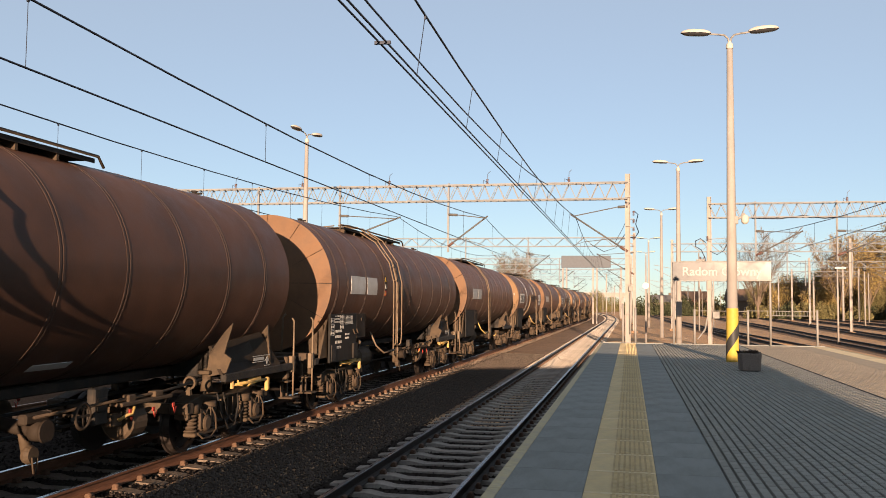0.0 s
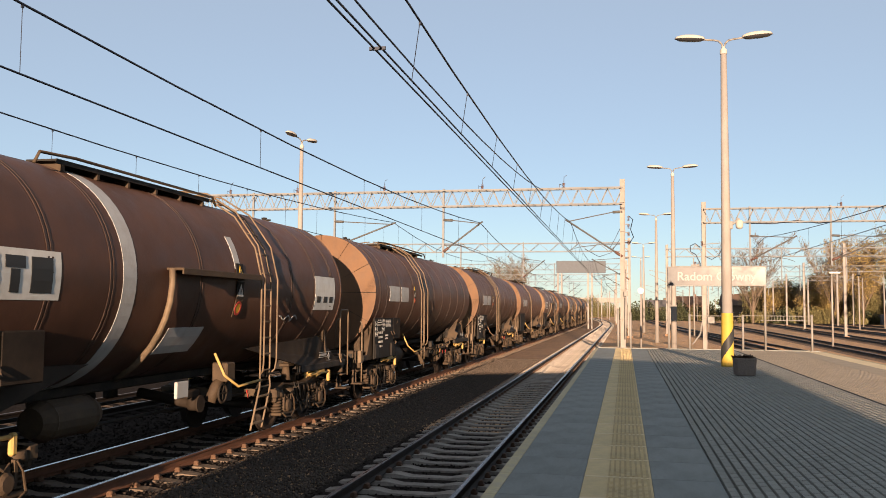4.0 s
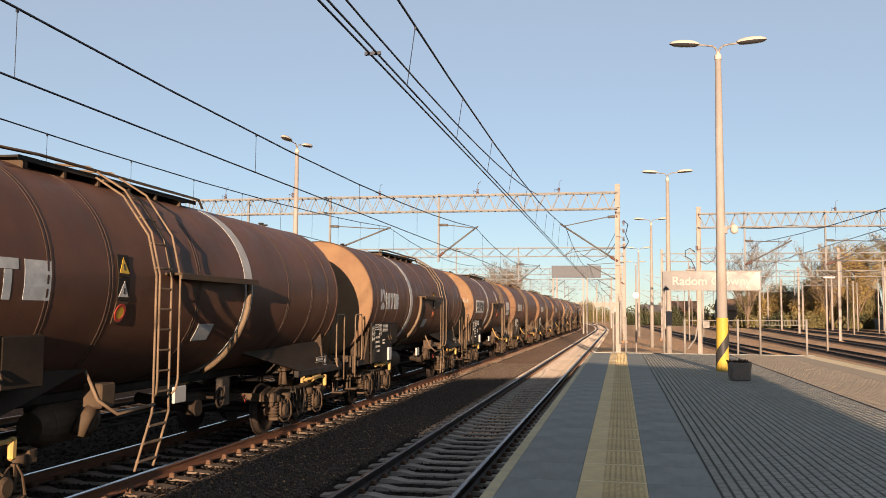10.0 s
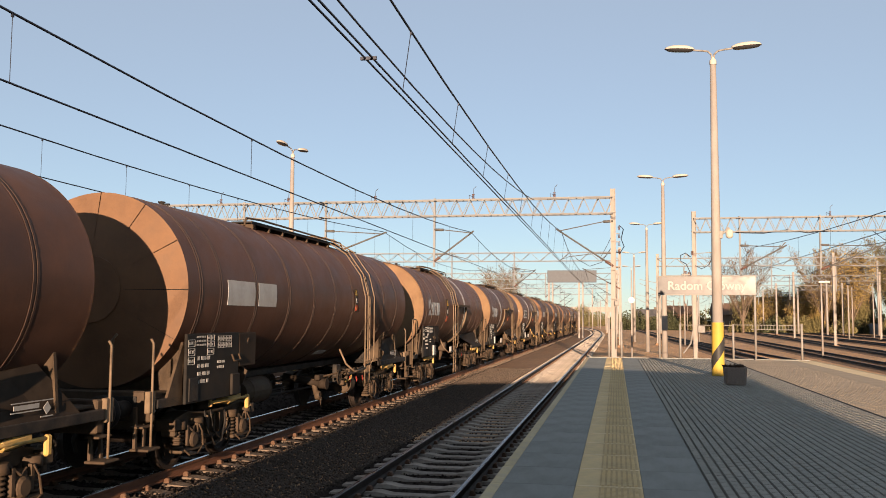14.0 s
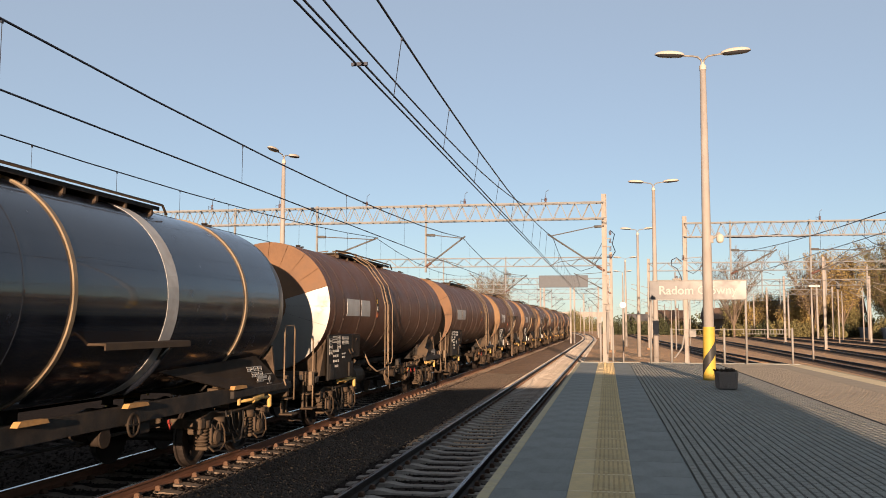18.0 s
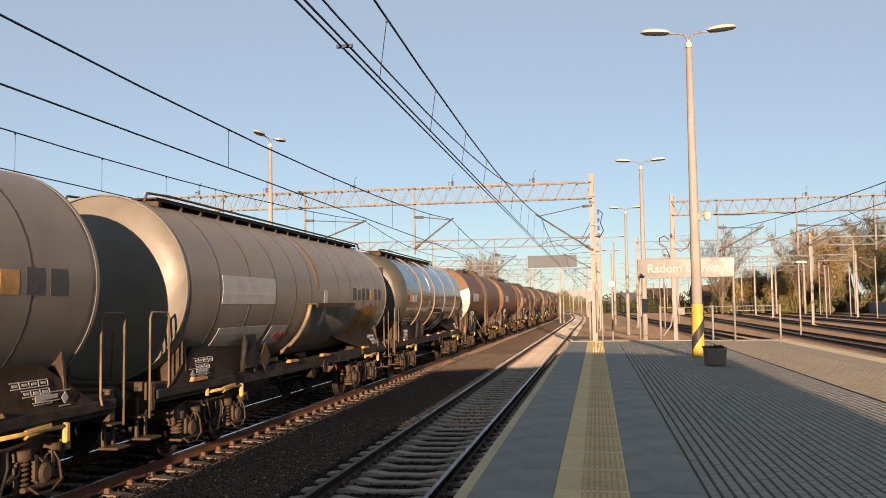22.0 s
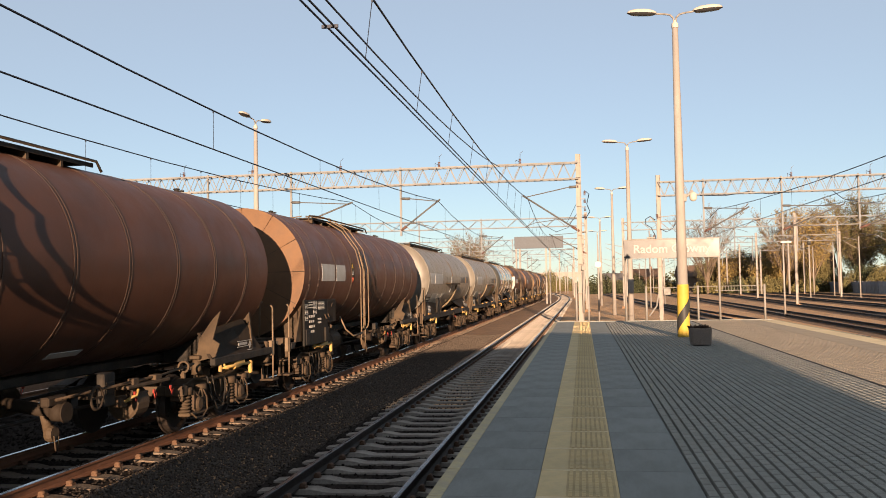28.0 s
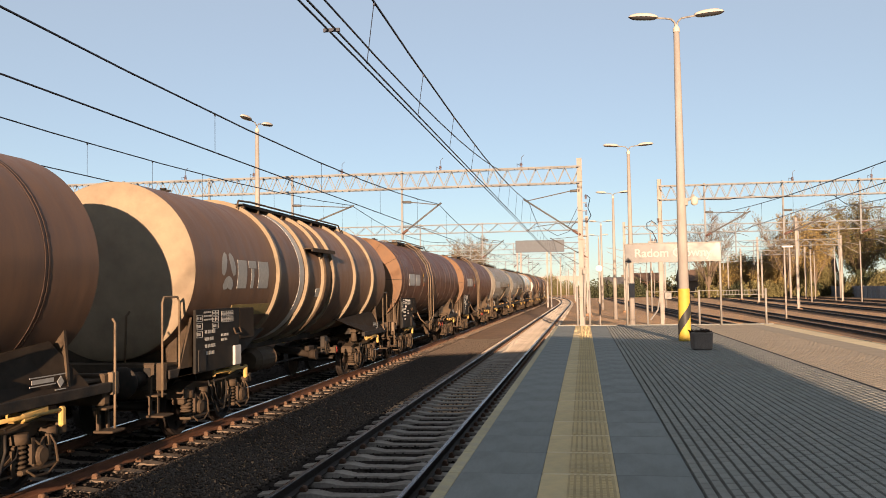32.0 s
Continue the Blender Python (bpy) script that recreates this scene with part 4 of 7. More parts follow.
def tree(x, y, h, spread, seed, leaves, key, label, limbs=11, leaf=0.15, trunk=0.26, sprigs=7000):
    """A short tapered trunk, limbs that fan upwards from low down, twigs, and a crown of small single leaves."""
    r = random.Random(seed)
    tr = thing("tree", label, "tree", "trees beyond the yard", m=Matrix.Translation((x, y, BED)))
    wood, tips = Geo(), []

    def shoot(p, d, length, rad, n, level, bend):
        for i in range(n):
            d = (d + Vector((r.uniform(-1, 1), r.uniform(-1, 1), r.uniform(-0.3, 0.6))) * bend).normalized()
            q = p + d * length / n
            wood.cyl(p, q, rad * (1 - 0.8 * i / n), rad * (1 - 0.8 * (i + 1) / n), 6 if level == 0 else 4 if level == 1 else 3, False)
            p = q
            if level >= 1 or i > n * 0.45:
                tips.append((p, d))
            if level < 2 and i >= (1 if level == 0 else 0):
                for j in range(3 if level == 0 else 2):
                    a = r.uniform(0, 6.283)
                    s = r.uniform(0.35, 0.8) * (0.6 + spread)
                    nd = (d + Vector((math.cos(a) * s, math.sin(a) * s, r.uniform(-0.05, 0.45)))).normalized()
                    shoot(p, nd, length * r.uniform(0.2, 0.36) * (1 - 0.45 * i / n), rad * 0.42 * (1 - 0.6 * i / n), 3, level + 1, 0.2)

    wood.cyl((0, 0, -0.1), (r.uniform(-0.1, 0.1), 0, h * 0.22), trunk, trunk * 0.6, 8, False)
    for k in range(limbs):
        a = 6.283 * k / limbs + r.uniform(-0.4, 0.4)
        tilt = radians(r.uniform(3, 34)) * (0.4 + spread)
        d = Vector((math.cos(a) * math.sin(tilt), math.sin(a) * math.sin(tilt), math.cos(tilt)))
        shoot(Vector((0, 0, h * r.uniform(0.08, 0.22))), d, h * r.uniform(0.55, 0.85) * (1 - 0.35 * tilt), trunk * 0.42, 7, 0, 0.1)
    f = h / max(v[2] for v in wood.v)
    wood.v = [(a * f, b * f, c * f) for a, b, c in wood.v]
    part("trunk", wood, M["bark"], tr, "grey-brown trunk and bare limbs")
    g = Geo()
    for k in range(sprigs):
        p, d0 = r.choice(tips)
        p = p * f
        d = (d0 * 1.1 + Vector((r.gauss(0, 0.4), r.gauss(0, 0.4), r.uniform(0.0, 0.6)))).normalized() * r.uniform(0.5, 1.4)
        e = d.cross(Vector((r.uniform(-1, 1), r.uniform(-1, 1), r.uniform(-1, 1)))).normalized() * 0.02
        g.add([p - e, p + e, p + d], [(0, 1, 2)])
    part("twig_crown", g, M["twig"], tr, "fine bare twigs", kind="stuff")
    if leaves:
        g = Geo()
        for k in range(int(leaves * 3.2)):
            p = r.choice(tips)[0] * f + Vector((r.gauss(0, 0.6), r.gauss(0, 0.6), r.gauss(0, 0.6)))
            u = Vector((r.uniform(-1, 1), r.uniform(-1, 1), r.uniform(-1, 1))).normalized() * leaf * r.uniform(0.6, 1.3)
            v = u.cross(Vector((r.uniform(-1, 1), r.uniform(-1, 1), r.uniform(-1, 1)))).normalized() * leaf * 0.6
            g.add([p - u, p + v, p + u, p - v], [(0, 1, 2, 3)])
        part("crown", g, M[key], tr, "thin autumn leaves")
    return tr


tree(25.7, 190, 18.2, 0.62, 1, 0, "leaf_yellow", "tall bare tree with upright fanning limbs")
tree(40.6, 188, 17.0, 0.5, 2, 500, "leaf_yellow", "half-bare tree with a few yellow leaves")
tree(46.8, 190, 17.8, 0.42, 3, 3600, "leaf_yellow", "upright tree with yellow autumn leaves", limbs=13)
tree(56.0, 190, 20.4, 0.5, 5, 4200, "leaf_olive", "large olive-leaved tree behind the fence", limbs=13)
tree(62.0, 186, 19.6, 0.6, 6, 6500, "leaf_olive", "large leafy tree behind the fence", limbs=13)
tree(59.5, 172, 13.0, 0.6, 7, 5200, "leaf_green", "dark leafy tree beside the fence")
tree(67.5, 182, 19.0, 0.6, 13, 5000, "leaf_olive", "tall leafy tree behind the fence")
tree(59.0, 203, 15.5, 0.7, 33, 5200, "leaf_olive", "leafy olive tree behind the fence")
tree(53.0, 214, 17.0, 0.5, 31, 2500, "leaf_olive", "tall half-bare tree behind the fence")
tree(40.5, 201, 10.5, 0.9, 4, 5200, "leaf_yellow", "rounded yellow autumn tree beside a house")
tree(45.5, 203, 9.5, 0.9, 8, 5200, "leaf_yellow", "low yellow tree beside a house")
tree(49.0, 199, 8.5, 0.9, 14, 4600, "leaf_olive", "low olive tree beside a house")
tree(35.0, 214, 10.0, 0.8, 16, 3600, "leaf_yellow", "low yellow tree beside the railway")
tree(30.0, 220, 8.0, 0.8, 17, 2600, "leaf_olive", "low tree beside the railway")
tree(-23.5, 200, 15.0, 0.95, 9, 300, "leaf_olive", "broad half-bare tree beyond the tracks")
tree(-31.0, 215, 13.0, 0.9, 10, 600, "leaf_olive", "bare tree beyond the tracks")
tree(-60.0, 190, 16.0, 0.8, 15, 900, "leaf_olive", "bare tree beyond the far platform")
rb = random.Random(21)


def shrub(x, y, w, h, key, label):
    b = thing("shrub", label, "shrub", "shrubs along the yard", m=Matrix.Translation((x, y, BED)))
    g = Geo()
    for k in range(int(260 * w * h)):
        a, q = rb.uniform(0, 6.283), rb.random() ** 0.5
        p = Vector((q * w * math.cos(a), q * w * 0.7 * math.sin(a), h * rb.random() * (1.1 - q * q * 0.8)))
        u = Vector((rb.uniform(-1, 1), rb.uniform(-1, 1), rb.uniform(-1, 1))).normalized() * rb.uniform(0.1, 0.22)
        v = u.cross(Vector((rb.uniform(-1, 1), rb.uniform(-1, 1), 0.3))).normalized() * 0.11
        g.add([p - u, p + v, p + u, p - v], [(0, 1, 2, 3)])
    part("foliage", g, M[key], b)
    g = Geo()
    for k in range(6):
        g.cyl((rb.uniform(-0.2, 0.2), rb.uniform(-0.2, 0.2), 0), (rb.uniform(-0.5, 0.5) * w, rb.uniform(-0.5, 0.5) * w, h * 0.7), 0.04, 0.015, 4)
    part("stem_cluster", g, M["bark"], b, kind="stuff")


for k in range(22):
    y = 105 + k * 11
    shrub(47.5 + (y - 95) * 0.035 + rb.uniform(2.5, 6), y, rb.uniform(2.2, 4), rb.uniform(2.6, 5.2), rb.choice(("leaf_green", "leaf_green", "leaf_olive", "leaf_olive")), "dense shrub behind the yard fence")
for k in range(13):
    shrub(25.0 + k * 2.1 + rb.uniform(-0.5, 0.5), 194 + rb.uniform(-4, 6), rb.uniform(1.6, 2.6), rb.uniform(2.2, 3.8), rb.choice(("leaf_green", "leaf_olive", "leaf_olive")), "dark shrub behind the yard tracks")
for k in range(12):
    shrub(51.0 + k * 1.7 + rb.uniform(-0.4, 0.4), 176 + rb.uniform(-3, 5), rb.uniform(1.8, 2.8), rb.uniform(3.4, 6.0), "leaf_green" if k % 3 else "leaf_olive", "dense dark shrub behind the yard fence")
for k in range(9):
    shrub(1 + k * 2.4, 232 + rb.uniform(-8, 8), 2.6, rb.uniform(2.6, 5), rb.choice(("leaf_green", "leaf_green", "leaf_olive")), "dark shrub beyond the yard")
for k in range(9):
    shrub(10 + k * 4.2, 250 + rb.uniform(-15, 15), 4, rb.uniform(3, 5), rb.choice(("leaf_green", "leaf_olive")), "dark shrub in the distance")
for k in range(8):
    shrub(-45 + k * 5.5, 330 + rb.uniform(-15, 30), 5, rb.uniform(4, 8), "leaf_olive", "far trees beyond the bend")
g = Geo()
for k in range(16000):
    a = rb.uniform(-0.9, 0.9)
    d = rb.uniform(520, 640)
    p = Vector((d * math.sin(a), d * math.cos(a), BED + rb.uniform(0, 1) ** 1.5 * (5.5 + 3 * math.sin(a * 23) + 3 * math.sin(a * 71))))
    u = Vector((rb.uniform(-1, 1), rb.uniform(-1, 1), rb.uniform(-0.4, 1))).normalized() * rb.uniform(0.4, 1.0)
    v = u.cross(Vector((0.3, 1, 0.2))).normalized() * rb.uniform(0.3, 0.7)
    g.add([p - u, p + v, p + u, p - v], [(0, 1, 2, 3)])
thing("far_woods", "belt of far woods on the horizon", "woods", kind="stuff", geo=g, material=M["leaf_green"])

# ---- tank wagons ----
M.update({
    "tank_brown": mat("dusty_brown_tank_paint", (0.064, 0.033, 0.0225), 0.5, var=0.16, scale=2.2, bump=0.1, bscale=25, spec=0.14, dusty=0.25, dirt=(0.036, 0.02, 0.0145), dirt_amt=0.75, dscale=0.8, per_object=0.14),
    "tank_black": mat("glossy_black_tank_paint", (0.008, 0.0105, 0.017), 0.2, 0.0, spec=0.55, var=0.2, scale=2, coat=0.35, dirt=(0.02, 0.022, 0.026), dirt_amt=0.5, dscale=0.7),
    "tank_grey": mat("dirty_grey_tank_paint", (0.124, 0.113, 0.096), 0.45, dusty=0.25, var=0.12, scale=2, bump=0.06, bscale=20, spec=0.35, dirt=(0.115, 0.098, 0.08), dirt_amt=0.8, dscale=0.8, per_object=0.05),
    "grey_seam": mat("dark_grey_seam", (0.05, 0.046, 0.042), 0.6, var=0.2),
    "hoop_brown": mat("brown_seam", (0.05, 0.03, 0.022), 0.6, var=0.2),
    "hoop_cream": mat("cream_hoop", (0.17, 0.13, 0.085), 0.5, var=0.15, dirt=(0.09, 0.065, 0.045), dscale=3),
    "steel_frame": mat("dusty_dark_frame_paint", (0.024, 0.018, 0.014), 0.7, spec=0.06, var=0.25, scale=5, bump=0.1, dirt=(0.036, 0.028, 0.021), dirt_amt=0.7, dscale=1.6),
    "ochre": mat("dull_yellow_paint", (0.4, 0.26, 0.08), 0.65, var=0.2, scale=8, dirt=(0.2, 0.14, 0.08), dirt_amt=0.7, dscale=5),
    "steel_dark": mat("grimy_black_steel", (0.013, 0.012, 0.0115), 0.7, var=0.35, scale=7, bump=0.2, dirt=(0.04, 0.03, 0.022), dirt_amt=0.8, dscale=3),
    "steel_brown": mat("brown_dusty_steel", (0.054, 0.037, 0.023), 0.75, var=0.3, scale=7, bump=0.2, dirt=(0.04, 0.027, 0.019), dirt_amt=0.8, dscale=3),
    "wheel": mat("brown_wheel_steel", (0.028, 0.022, 0.019), 0.5, 0.3, var=0.25, scale=9),
    "rail_paint": mat("worn_tan_handrail", (0.125, 0.09, 0.058), 0.6, var=0.25, scale=8, dirt=(0.1, 0.065, 0.045), dscale=5),
    "panel": mat("dark_data_panel", (0.016, 0.015, 0.014), 0.65, spec=0.08, var=0.25, scale=5, dirt=(0.034, 0.026, 0.02), dscale=2),
    "plate_grey": mat("pale_grey_plate", (0.34, 0.34, 0.335), 0.5, var=0.08, scale=5, dirt=(0.24, 0.22, 0.19), dscale=4),
    "letter": mat("off_white_lettering", (0.27, 0.265, 0.25), 0.6, var=0.15, scale=15),
    "orange": mat("orange_paint", (0.65, 0.2, 0.05), 0.5, var=0.1),
    "orange_worn": mat("worn_orange_paint", (0.34, 0.19, 0.07), 0.6, var=0.2, scale=8, dirt=(0.2, 0.12, 0.06), dscale=5),
    "tank_red": mat("red_brown_tank_paint", (0.062, 0.029, 0.0195), 0.48, dusty=0.25, var=0.12, scale=2, bump=0.06, bscale=25, spec=0.14, dirt=(0.037, 0.019, 0.0135), dirt_amt=0.7, dscale=0.9),
    "tank_tan": mat("tan_brown_streaked_tank_paint", (0.1, 0.06, 0.04), 0.5, dusty=0.25, var=0.16, scale=2, bump=0.06, bscale=25, dirt=(0.07, 0.045, 0.035), dirt_amt=0.9, dscale=1.1, stretch=(1, 2.5, 0.6)),
    "foil": mat("bright_bare_sheet", (0.2, 0.195, 0.185), 0.5, 0.4, var=0.06, scale=3),
})
AX, R = 2.71, 1.45          # tank axis above the rail, tank radius


def bogie_meshes():
    wh = Geo()
    for s in (-1, 1):
        wh.lathe([(s * 0.69, 0.0), (s * 0.69, 0.40), (s * 0.68, 0.49), (s * 0.715, 0.49), (s * 0.72, 0.462), (s * 0.82, 0.455), (s * 0.82, 0.40), (s * 0.775, 0.37), (s * 0.77, 0.16), (s * 0.84, 0.12), (s * 0.84, 0.0)], 28, "x", False)
    wh.cyl((-0.8, 0, 0), (0.8, 0, 0), 0.085, n=10)
    for k in range(3):
        w = 2 * math.pi * k / 3
        wh.box((0.78, 0.27 * math.cos(w), 0.27 * math.sin(w)), (0.03, 0.07, 0.07))
        wh.box((-0.78, 0.27 * math.cos(w), 0.27 * math.sin(w)), (0.03, 0.07, 0.07))
    fr = Geo()
    rot = Matrix.Rotation(math.pi / 2, 4, "Z") @ Matrix.Rotation(math.pi / 2, 4, "X")
    web = [(-1.36, 0.64), (-1.12, 0.69), (-0.64, 0.63), (-0.48, 0.5), (-0.3, 0.43), (0.3, 0.43), (0.48, 0.5), (0.64, 0.63), (1.12, 0.69), (1.36, 0.64), (1.36, 0.79), (0.95, 0.86), (0.4, 0.8), (-0.4, 0.8), (-0.95, 0.86), (-1.36, 0.79)]
    top = [(-1.36, 0.79), (-0.95, 0.86), (-0.4, 0.8), (0.4, 0.8), (0.95, 0.86), (1.36, 0.79), (1.36, 0.815), (0.95, 0.89), (0.4, 0.83), (-0.4, 0.83), (-0.95, 0.89), (-1.36, 0.815)]
    low = [(-0.66, 0.62), (-0.5, 0.485), (-0.31, 0.405), (0.31, 0.405), (0.5, 0.485), (0.66, 0.62), (0.63, 0.64), (0.47, 0.515), (0.29, 0.435), (-0.29, 0.435), (-0.47, 0.515), (-0.63, 0.64)]
    for s in (-1, 1):
        at = Matrix.Translation((s * 1.0, 0, 0)) @ rot
        fr.plate(web, 0.06, at).plate(top, 0.26, at).plate(low, 0.22, at)
        for y in (-1.36, 1.36):
            fr.box((s * 1.02, y, 0.72), (0.32, 0.17, 0.17), ch=0.02)
            fr.box((s * 1.03, y * 0.99, 0.6), (0.22, 0.1, 0.1), ch=0.02)
        for a in (-0.9, 0.9):
            for u in (-0.28, 0.28):
                fr.cyl((s * 1.07, a + u, 0.64), (s * 1.07, a + u, 0.76), 0.135, 0.125, 12)
            for u in (-0.15, 0.15):
                fr.box((s * 1.0, a + u, 0.52), (0.12, 0.04, 0.36), ch=0.01)
            fr.tube([(s * 1.16, a - 0.2, 0.72), (s * 1.2, a - 0.05, 0.6), (s * 1.17, a + 0.08, 0.66)], 0.014, 5)
        fr.cyl((s * 0.85, 0, 0.8), (s * 0.85, 0, 0.98), 0.14, n=10)
        for k in range(3):
            fr.box((s * 1.06, -0.2 + k * 0.2, 0.6), (0.09, 0.025, 0.3))
        for a in (-0.5, 0.5):
            fr.plate([(-0.04, 0), (0.04, 0), (0.03, 0.3), (-0.03, 0.3)], 0.03, Matrix.Translation((s * 1.1, a, 0.28)) @ rot)
        fr.cyl((s * 1.1, -0.5, 0.3), (s * 1.1, 0.5, 0.3), 0.018, n=6)
    fr.box((0, 0, 0.62), (2.0, 0.4, 0.3), ch=0.02)
    fr.box((0, -1.36, 0.72), (1.9, 0.1, 0.15)).box((0, 1.36, 0.72), (1.9, 0.1, 0.15))
    ab = Geo().box((0, 0, 0.02), (0.26, 0.26, 0.34), ch=0.03)
    ab.lathe([(0.12, 0.0), (0.12, 0.12), (0.17, 0.12), (0.19, 0.09), (0.19, 0.0)], 12, "x", False)
    ab.box((0.06, 0, -0.14), (0.2, 0.74, 0.06), ch=0.015).box((0.13, 0.16, 0.08), (0.05, 0.05, 0.3)).box((0.13, -0.16, 0.08), (0.05, 0.05, 0.3))
    ab.tube([(0.17, 0.3, -0.12), (0.19, 0.22, 0.1), (0.16, 0.16, 0.22)], 0.014, 5).tube([(0.17, -0.3, -0.12), (0.2, -0.2, -0.2), (0.18, 0.1, -0.22), (0.16, 0.3, -0.14)], 0.014, 5)
    sp = Geo()
    for j in range(5):
        sp.lathe([(-0.13 + j * 0.056, 0.06), (-0.145 + j * 0.056, 0.09), (-0.125 + j * 0.056, 0.108), (-0.105 + j * 0.056, 0.09), (-0.12 + j * 0.056, 0.06)], 12, "z")
    sp.cyl((0, 0, -0.14), (0, 0, 0.14), 0.07, n=8)
    bl = Geo().box((0, 0, 0), (0.09, 0.07, 0.32), ch=0.02).tube([(0, 0, 0.1), (0.12, 0.02, 0.28), (0.1, 0.05, 0.42)], 0.02)
    pipe = Geo().hose([(0.12, -0.42, 0.86), (0.17, -0.36, 0.55), (0.18, -0.12, 0.28), (0.17, 0.14, 0.3), (0.15, 0.3, 0.6), (0.1, 0.36, 0.84)], 0.017, 6).hose([(0.12, -0.2, 0.86), (0.15, -0.14, 0.5), (0.16, 0.1, 0.36), (0.14, 0.5, 0.5), (0.1, 0.62, 0.76)], 0.014, 6).hose([(0.06, -0.75, 0.62), (0.1, -0.5, 0.5), (0.11, -0.1, 0.4), (0.09, 0.3, 0.44), (0.06, 0.6, 0.6)], 0.018, 6)
    return {"wheelset": wh.mesh("wheelset", M["wheel"]), "frame": fr.mesh("bogie", M["steel_brown"]), "axle_box": ab.mesh("axle_box", M["steel_brown"]),
            "spring": sp.mesh("spring", M["steel_brown"]), "brake": bl.mesh("brake_block", M["steel_dark"]), "hose": pipe.mesh("brake_hose", M["steel_dark"])}


BOG = bogie_meshes()
AXLES = (-0.9, 0.9)


def add_bogie(wagon, y, turn):
    b = part("bogie", BOG["frame"], None, wagon, "brown grimy two-axle bogie frame", m=Matrix.Translation((0, y, 0)) @ Matrix.Rotation(turn, 4, "Z"))
    for a in AXLES:
        part("wheelset", BOG["wheelset"], None, b, "dark steel axle with two wheels", m=Matrix.Translation((0, a, 0.46)))
        for s in (-1, 1):
            part("axle_box", BOG["axle_box"], None, b, m=Matrix.Translation((s * 1.04, a, 0.46)) @ Matrix.Rotation(0 if s > 0 else math.pi, 4, "Z"))
            for u in (-0.28, 0.28):
                part("spring", BOG["spring"], None, b, m=Matrix.Translation((s * 1.07, a + u, 0.5)))
            part("brake_block", BOG["brake"], None, b, m=Matrix.Translation((s * 0.76, a - 0.51 * (1 if a > 0 else -1), 0.5)))
    for s in (-1, 1):
        part("brake_hose", BOG["hose"], None, b, m=Matrix.Rotation(0 if s > 0 else math.pi, 4, "Z") @ Matrix.Translation((1.0, 0, 0)))
    return b


def band(y0, y1, dr, n=56, a0=0.0, a1=360.0, r=R):
    """A band round the tank, from angle a0 to a1 (0 is the platform side, 90 the top)."""
    g = Geo()
    full = a1 - a0 >= 359
    cnt = n if full else max(int(n * (a1 - a0) / 360), 3)
    vs, fs = [], []
    prof = [(y0, r - 0.01), (y0, r + dr), (y1, r + dr), (y1, r - 0.01)]
    ring = cnt if full else cnt + 1
    for k in range(ring):
        w = radians(a0 + (a1 - a0) * k / cnt)
        vs += [(q * math.cos(w), y, AX + q * math.sin(w)) for y, q in prof]
    for k in range(cnt):
        j = (k + 1) % ring
        for i in range(3):
            fs.append((k * 4 + i, j * 4 + i, j * 4 + i + 1, k * 4 + i + 1))
    if not full:
        fs += [(0, 1, 2, 3), tuple((ring - 1) * 4 + i for i in (3, 2, 1, 0))]
    return g.add(vs, fs)


def marks(geo, u0, v, h, w, rnd, place):
    """One row of narrow upright marks in small groups, as unreadable writing."""
    u = u0
    while u < u0 + w - h * 0.4:
        for k in range(rnd.choice((2, 3, 4))):
            if u < u0 + w - h * 0.4:
                place(geo, u + h * 0.25, v, h * 0.42, h)
                u += h * 0.7
        u += h * 0.6


def on_side(x):
    def f(geo, u, v, l, h):
        geo.box((x, u, v), (0.006, l, h))
    return f


def arc_plate(y0, y1, a0, a1, dr=0.006):
    return band(y0, y1, dr, 72, a0, a1)


def logo(wagon, y, a, key, size=1.0):
    """A three-armed mark and three blocks, as plain shapes on the tank side."""
    s = size
    shapes = (("block", 0.62, 0.98, -10, 7), ("block", 1.06, 1.38, 2.5, 7), ("block", 1.16, 1.28, -10, 2.3), ("block", 1.48, 1.92, -10, 7))
    for pts in (((0.2, 0.26), (0.12, 0.12), (0.06, -0.06)), ((0.34, 0.26), (0.42, 0.12), (0.48, -0.06)), ((0.1, -0.24), (0.27, -0.14), (0.44, -0.24))):
        stroke(wagon, [(u * s, v * s) for u, v in pts], y, a, 0.17 * s, key, 0.004, "one arm of a three-armed painted mark")
    for name, u0, u1, b0, b1 in shapes:
        part(name, arc_plate(y + u0 * s, y + u1 * s, a + b0 * s, a + b1 * s, 0.004), M[key], wagon)


def bar_word(wagon, y, n, wd, gap, a0, a1, key, accent=None):
    """A word's place taken by plain blocks; one block in a second colour."""
    for k in range(n):
        tall = (k * 7 + 3) % 3
        part("block", arc_plate(y + k * (wd + gap), y + k * (wd + gap) + wd, a0, a1 - (1.5 if tall == 1 else 0), 0.004), M[accent if accent and k == n - 3 else key], wagon)


def tank_tube(y, a0, a1, q, r, side=1, step=8):
    """A pipe that follows the tank's round from angle a0 to a1."""
    n = max(int(abs(a1 - a0) / step), 2)
    return Geo().hose([(side * q * math.cos(radians(a0 + (a1 - a0) * k / n)), y, AX + q * math.sin(radians(a0 + (a1 - a0) * k / n))) for k in range(n + 1)], r, 7)


RX = Matrix.Rotation(math.pi / 2, 4, "X")
RZX = Matrix.Rotation(math.pi / 2, 4, "Z") @ RX


